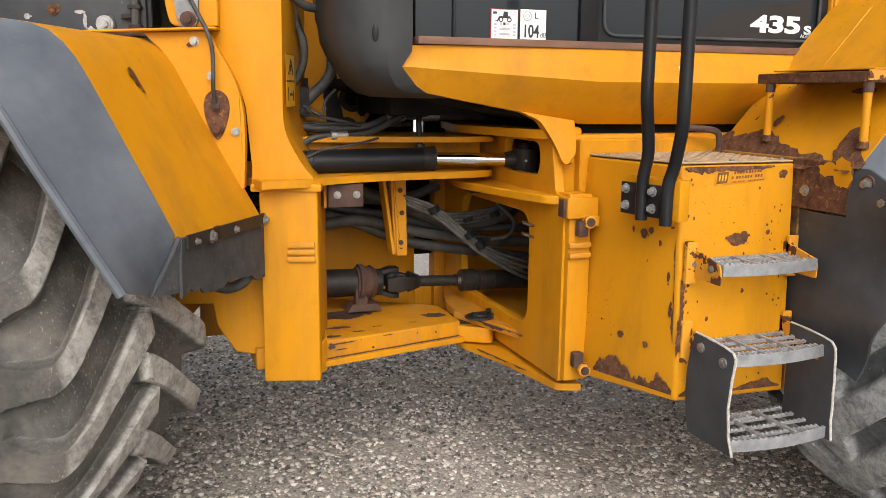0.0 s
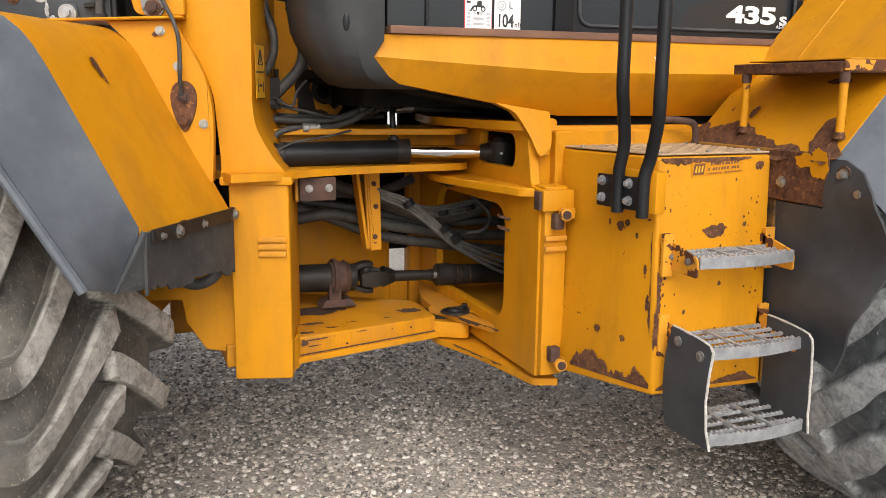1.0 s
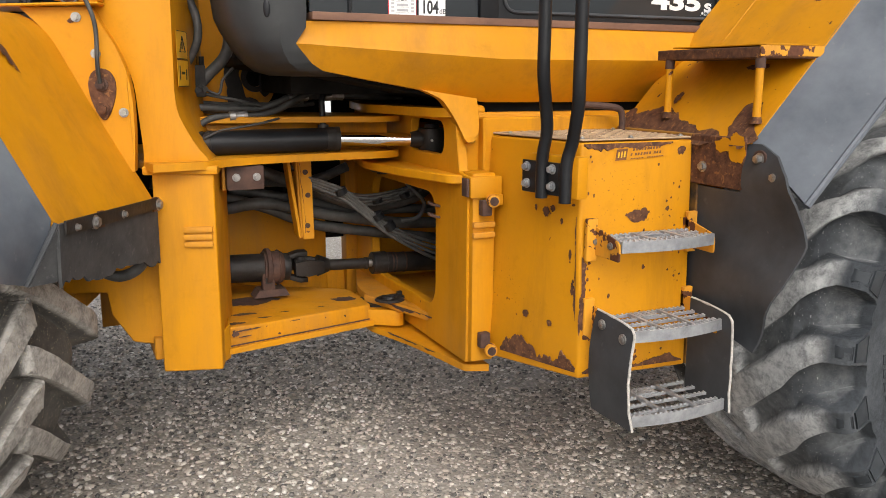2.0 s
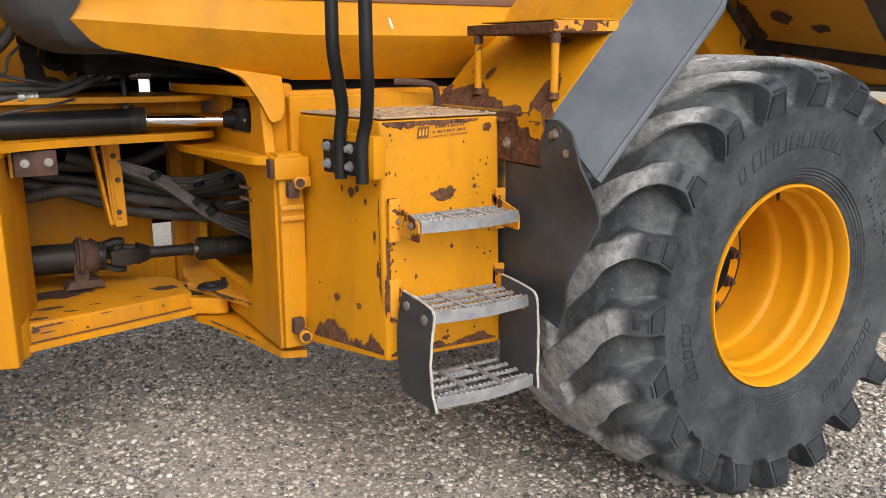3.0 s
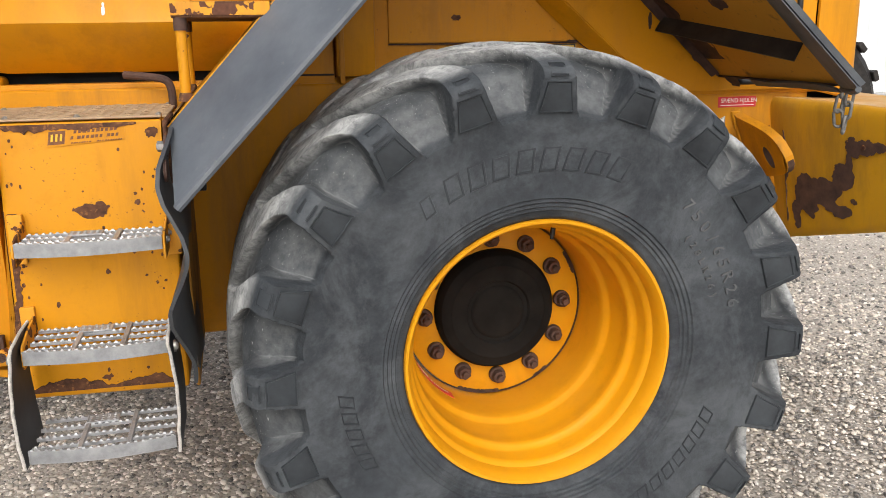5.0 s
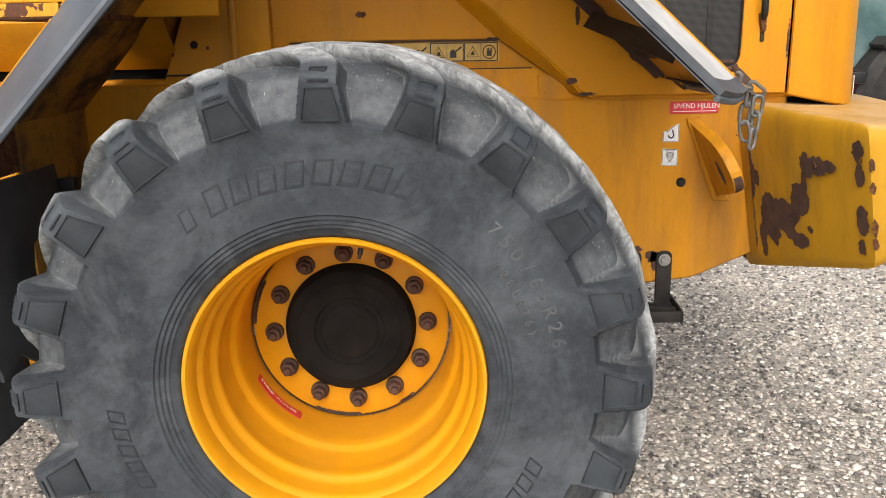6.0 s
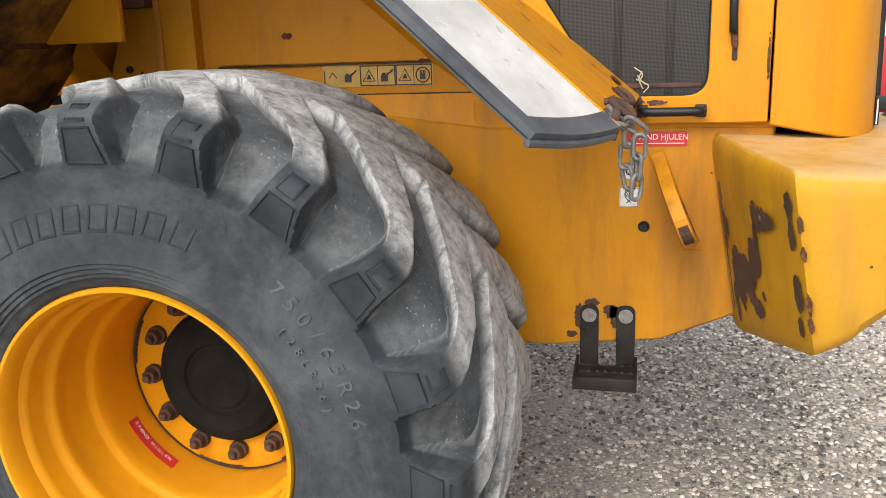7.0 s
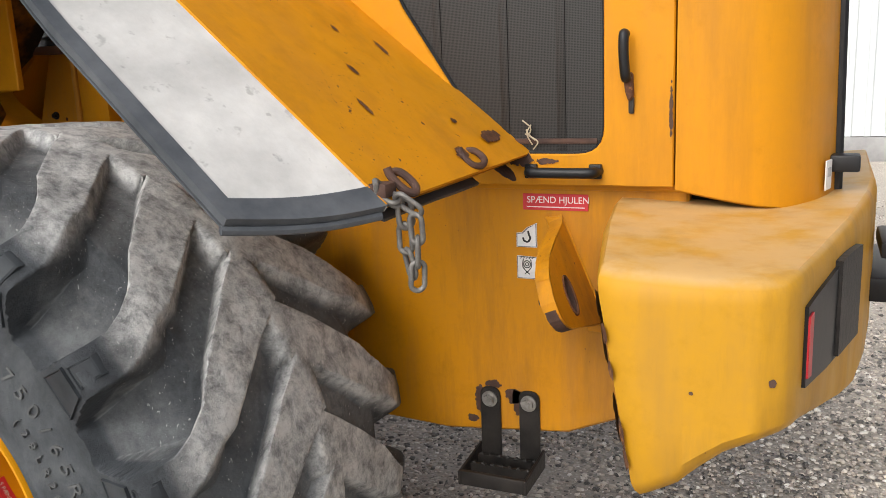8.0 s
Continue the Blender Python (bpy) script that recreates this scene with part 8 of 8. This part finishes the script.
for x in (-1.44, -1.425, -1.38):
    part("rust_ring", rod(bmesh.new(), at(x), at(x + 0.006), 0.0445, seg=28), RUST_DARK, shaft)


# hoses
def hose(pts, r=0.013, label="black hydraulic hose", mat=None):
    return part("hose", tube(bmesh.new(), spline(pts, 8), r, 12), mat or HOSE, joint, label)


hose([(-2.40, 1.70, 1.13), (-2.141, 1.69, 1.065), (-1.973, 1.68, 1.015), (-1.779, 1.68, 0.934), (-1.523, 1.68, 0.884), (-1.198, 1.68, 0.832)], 0.022)
hose([(-2.40, 1.66, 0.99), (-2.146, 1.66, 1.018), (-1.978, 1.66, 1.034), (-1.785, 1.66, 0.988), (-1.634, 1.66, 0.957), (-1.40, 1.66, 0.918), (-1.19, 1.66, 0.906)], 0.024)
hose([(-2.10, 1.72, 1.09), (-1.92, 1.71, 1.055), (-1.772, 1.70, 1.025), (-1.569, 1.70, 0.972), (-1.384, 1.70, 0.971), (-1.178, 1.70, 0.958)], 0.020)
hose([(-1.98, 1.70, 1.16), (-1.785, 1.67, 1.082), (-1.685, 1.66, 1.042), (-1.558, 1.66, 1.002), (-1.401, 1.66, 1.008), (-1.282, 1.66, 1.05), (-1.216, 1.66, 1.14), (-1.19, 1.66, 1.22)], 0.026)
hose([(-2.35, 1.74, 1.20), (-2.15, 1.74, 1.15), (-1.95, 1.74, 1.11), (-1.75, 1.74, 1.11), (-1.6, 1.74, 1.16)], 0.020)
CABLE = mottled("grey_cable_sheath", (0.05, 0.049, 0.047), (0.115, 0.112, 0.105), 30, 0.6, bump=0.2)
for k in range(4):
    o = 0.0105 * k
    hose([(-1.90 + o, 1.56, 1.19), (-1.833, 1.51 + 0.4 * o, 1.150 - 0.8 * o), (-1.70, 1.49 + 0.5 * o, 1.098 - 1.2 * o), (-1.600, 1.49, 1.018 - 1.2 * o), (-1.522, 1.495, 0.952 - 1.2 * o), (-1.42, 1.50, 0.896 - 1.5 * o), (-1.283, 1.51, 0.846 - 2.2 * o), (-1.15, 1.53, 0.82 - 2.5 * o)], 0.0078 if k % 2 else 0.0062, "grey bundled cable", CABLE)
for k in range(4):
    o = 0.013 * k
    hose([(-1.80, 1.62, 1.108 - 0.3 * o), (-1.656, 1.60, 1.068 - o), (-1.555, 1.60, 1.052 - o), (-1.427, 1.60, 1.066 - o), (-1.336, 1.60, 1.094 - o), (-1.235, 1.60, 1.165 - 0.7 * o), (-1.20, 1.6, 1.23 - o)], 0.0068, "grey bundled cable", CABLE)
hose([(-1.40, 1.56, 1.10), (-1.335, 1.53, 1.02), (-1.375, 1.50, 0.965), (-1.44, 1.52, 0.95)], 0.009)
for p, q in (((-1.712, 1.492, 1.100), (-1.700, 1.492, 1.078)), ((-1.560, 1.492, 0.992), (-1.546, 1.492, 0.970)), ((-1.512, 1.492, 0.952), (-1.494, 1.492, 0.924)), ((-1.52, 1.598, 1.036), (-1.515, 1.598, 1.020)), ((-1.40, 1.598, 1.056), (-1.392, 1.598, 1.036))):
    part("hose_clip", rod(bmesh.new(), p, q, 0.024, seg=14), BLACK, joint)
vb = part("solenoid_block", rblock(-2.315, -2.215, 1.42, 1.50, 1.46, 1.57, 0.006), BLACK_DIRTY, loader, "dark grey hydraulic solenoid block")
for k in range(4):
    part("solenoid_fitting", rod(bmesh.new(), (-2.30 + 0.026 * k, 1.42, 1.47 + 0.006 * k), (-2.30 + 0.026 * k, 1.40, 1.47 + 0.006 * k), 0.010, seg=10), BLACK_DIRTY, vb)
    part("solenoid_coil", rod(bmesh.new(), (-2.295 + 0.024 * k, 1.45, 1.565), (-2.295 + 0.024 * k, 1.45, 1.60), 0.009, seg=10), STEEL if k == 1 else BLACK_DIRTY, vb)
# hoses over the cylinder
for pts, r in (([(-2.34, 1.46, 1.438), (-2.268, 1.45, 1.427), (-2.154, 1.45, 1.417), (-2.025, 1.45, 1.418), (-1.95, 1.45, 1.440), (-1.893, 1.455, 1.458), (-1.711, 1.46, 1.462), (-1.569, 1.47, 1.458), (-1.45, 1.48, 1.455)], 0.0135), ([(-2.34, 1.48, 1.42), (-2.20, 1.47, 1.408), (-2.05, 1.47, 1.402), (-1.95, 1.48, 1.415), (-1.85, 1.49, 1.44)], 0.009), ([(-2.262, 1.40, 1.335), (-2.245, 1.395, 1.365), (-2.196, 1.39, 1.389), (-2.116, 1.39, 1.392), (-2.04, 1.395, 1.395), (-1.973, 1.40, 1.412), (-1.91, 1.42, 1.440), (-1.86, 1.44, 1.462), (-1.80, 1.46, 1.485), (-1.72, 1.50, 1.49)], 0.0120), ([(-2.33, 1.52, 1.45), (-2.15, 1.50, 1.432), (-2.00, 1.50, 1.430), (-1.90, 1.50, 1.425), (-1.8, 1.52, 1.43)], 0.008), ([(-2.33, 1.30, 2.2), (-2.325, 1.27, 1.95), (-2.27, 1.28, 1.85), (-2.18, 1.32, 1.835), (-2.10, 1.45, 1.86)], 0.015), ([(-2.29, 1.40, 2.2), (-2.275, 1.38, 1.85), (-2.245, 1.36, 1.72), (-2.25, 1.36, 1.64), (-2.29, 1.38, 1.56)], 0.014), ([(-2.19, 1.46, 2.1), (-2.165, 1.44, 1.82), (-2.13, 1.43, 1.70), (-2.14, 1.43, 1.61), (-2.20, 1.44, 1.54), (-2.26, 1.45, 1.48)], 0.020), ([(-2.24, 1.42, 1.50), (-2.18, 1.40, 1.47), (-2.16, 1.40, 1.52), (-2.12, 1.42, 1.56)], 0.005), ([(-2.22, 1.42, 1.47), (-2.10, 1.42, 1.445), (-2.02, 1.44, 1.425)], 0.006)):
    hose(pts, r)
for k in range(9):
    p = Vector((-2.165 + 0.004 * k, 1.441 - 0.001 * k, 1.82 - 0.0135 * k))
    part("hose_sleeve", rod(bmesh.new(), p, p + Vector((0.003, 0, -0.009)), 0.0235, seg=14), BLACK, joint)
for p, q in (((-1.915, 1.452, 1.452), (-1.855, 1.456, 1.459)), ((-1.775, 1.458, 1.461), (-1.715, 1.46, 1.462)), ((-2.146, 1.39, 1.391), (-2.096, 1.39, 1.393))):
    e_ = (Vector(q) - Vector(p)).normalized()
    bm = rod(bmesh.new(), p, Vector(p).lerp(Vector(q), 0.45), 0.0205, seg=6)
    rod(bm, Vector(p).lerp(Vector(q), 0.45), q, 0.0175, seg=16)
    rod(bm, Vector(q), Vector(q) + e_ * 0.014, 0.019, seg=6)
    soften(bm, 0.0015, 1)
    part("hose_fitting", bm, STEEL, joint, "bright steel hose fitting")
# arm pivot boss seen between tower and cab
bore_c = Vector((-1.973, 1.72, 1.528))
boss = part("arm_boss", wall_plate(rounded([(-2.36, 1.75, 1.36), (-2.36, 1.75, 2.1), (-2.03, 1.75, 2.1), (-1.985, 1.75, 1.75), (-1.93, 1.75, 1.62), (-1.89, 1.75, 1.53), (-1.90, 1.75, 1.45), (-1.97, 1.75, 1.39)], [0, 0, 0.02, 0.08, 0.05, 0.05, 0.04, 0.05], 5), [[Vector((bore_c.x + 0.036 * math.cos(k * 0.2618), 1.75, bore_c.z + 0.036 * math.sin(k * 0.2618))) for k in range(24)]], (0, 0.06, 0), 0.003), YELLOW_STAINED, loader, "yellow pivot boss with a black bore")
part("bore", rod(bmesh.new(), bore_c + Vector((0, 0.05, 0)), bore_c + Vector((0, 0.14, 0)), 0.045, seg=24), MATT_BLACK, boss)
part("bore_collar", lathe(bmesh.new(), [(0.036, 1.744), (0.056, 1.744), (0.058, 1.752), (0.036, 1.752)], bore_c.x, bore_c.z, 32, close=True), BLACK_DIRTY, boss)
flake("grease_patch", (-2.03, 1.7485, 1.50), (1, 0, 0), (0, 0, 1), 0.12, 0.20, 181, boss, mat=BLACK_DIRTY, lift=0.0015, blobs=((-0.03, 0.05, 0.03, 0.09), (-0.02, -0.04, 0.035, 0.06), (0.09, 0.0, 0.02, 0.05), (0.02, -0.07, 0.05, 0.02)))
# Plain black block behind the cylinder.
part("dark_block", rblock(-1.70, -1.45, 1.55, 1.8, 1.44, 1.50, 0.01), MATT_BLACK, joint)
# ---- distance ----
def ribbed_wall(name, x0, x1, y, z0, z1, pitch, depth, mat, parent):
    """A trapezoid-ribbed sheet wall, 8 cm deep behind its face."""
    line_ = []
    x = x0
    while x < x1:
        line_ += [(x, y), (x + pitch * 0.60, y), (x + pitch * 0.68, y - depth), (x + pitch * 0.92, y - depth)]
        x += pitch
    line_ += [(x1, y), (x1, y + 0.08), (x0, y + 0.08)]
    return part(name, prism(bmesh.new(), [(a, b, z0) for a, b in line_], (0, 0, z1 - z0)), mat, parent)


shed = part("base_wall", rblock(-7.0, 12.0, 12.47, 12.9, -0.02, 0.35, 0.01), mottled("concrete_plinth", grey(0.26), grey(0.4), 3, 0.9), None)
shed.name = "farm_building"
tagged(shed, "pale grey ribbed metal farm building", "building")
ribbed_wall("wall", -7.0, 12.0, 12.5, 0.36, 5.5, 0.25, 0.035, SHEET, shed)
part("roof", plate([(-7.2, 12.2, 5.5), (-7.2, 17, 7.2), (-7.2, 17, 7.3), (-7.2, 12.2, 5.6)], (19.5, 0, 0), 0.01), SHEET, shed)
far = part("wall", rblock(18, 74, 43, 44, -0.02, 6, 0.02), SHEET, None)
far.name = "far_building"
tagged(far, "long pale farm building in the distance", "building")
ribbed_wall("wall", 18, 74, 42.97, 0.0, 5.9, 0.8, 0.06, SHEET, far)
part("roof", plate([(17, 42.4, 6), (17, 50, 9), (17, 50, 9.15), (17, 42.4, 6.15)], (58, 0, 0), 0.01), mottled("fibre_roof", grey(0.25), grey(0.36), 1, 0.9), far)


TEAL_GLASS = mottled("tractor_glass", (0.05, 0.10, 0.10), (0.22, 0.30, 0.30), 1.6, 0.12)


def tractor():
    t = part("tractor", rblock(2.45, 3.55, 5.25, 5.9, 0.95, 1.5, 0.08, 3), RED_PAINT, None)
    tagged(t, "red farm tractor with black tyres parked on the yard", "tractor")
    part("cab_roof", rblock(3.45, 4.9, 5.1, 6.2, 2.5, 2.65, 0.06, 3), RED_PAINT, t)
    for x, y in ((3.52, 5.15), (4.15, 5.15), (4.82, 5.15), (3.52, 6.12), (4.82, 6.12)):
        part("cab_post", rod(bmesh.new(), (x, y, 1.2), (x, y, 2.52), 0.04, seg=10), RED_PAINT, t)
    part("window_pane", rblock(3.5, 4.85, 5.16, 5.17, 1.2, 2.5, 0.003, 1), TEAL_GLASS, t)
    part("fender", rblock(3.9, 5.0, 4.95, 5.3, 1.30, 1.42, 0.05, 3), RED_PAINT, t)
    part("cab_floor", rblock(3.5, 4.9, 5.12, 6.1, 0.8, 1.18, 0.05), RED_PAINT, t)
    for x, r, w in ((4.4, 0.80, 0.42), (2.95, 0.52, 0.32)):
        prof = [(0.45 * r, 0.06), (0.62 * r, 0.0), (0.9 * r, 0.01), (r, 0.08), (r, w - 0.08), (0.9 * r, w), (0.45 * r, w)]
        bm = lathe(bmesh.new(), prof, 0, 0, 40, close=True)
        wt = part("wheel", bm, BLACK_DIRTY, t, m=Matrix.Translation((x, 4.86, r)))
        part("rim", lathe(bmesh.new(), [(0.46 * r, 0.05), (0.40 * r, 0.12), (0.15 * r, 0.16), (0.001, 0.16), (0.001, 0.2), (0.46 * r, 0.2)], 0, 0, 32), WHITE, wt, m=Matrix.Translation((x, 4.86, r)))
        for k in range(16):
            a = k * 6.283 / 16
            part("lug", rblock(-0.05, 0.05, 0.03, w * 0.6, r - 0.02, r + 0.035, 0.008, 1, m=Matrix.Rotation(a, 4, "Y")), BLACK_DIRTY, wt, m=Matrix.Translation((x, 4.86, r + 0.03)))
    part("far_wheel", rod(bmesh.new(), (4.4, 5.9, 0.8), (4.4, 6.3, 0.8), 0.8, seg=32), BLACK_DIRTY, t)


tractor()
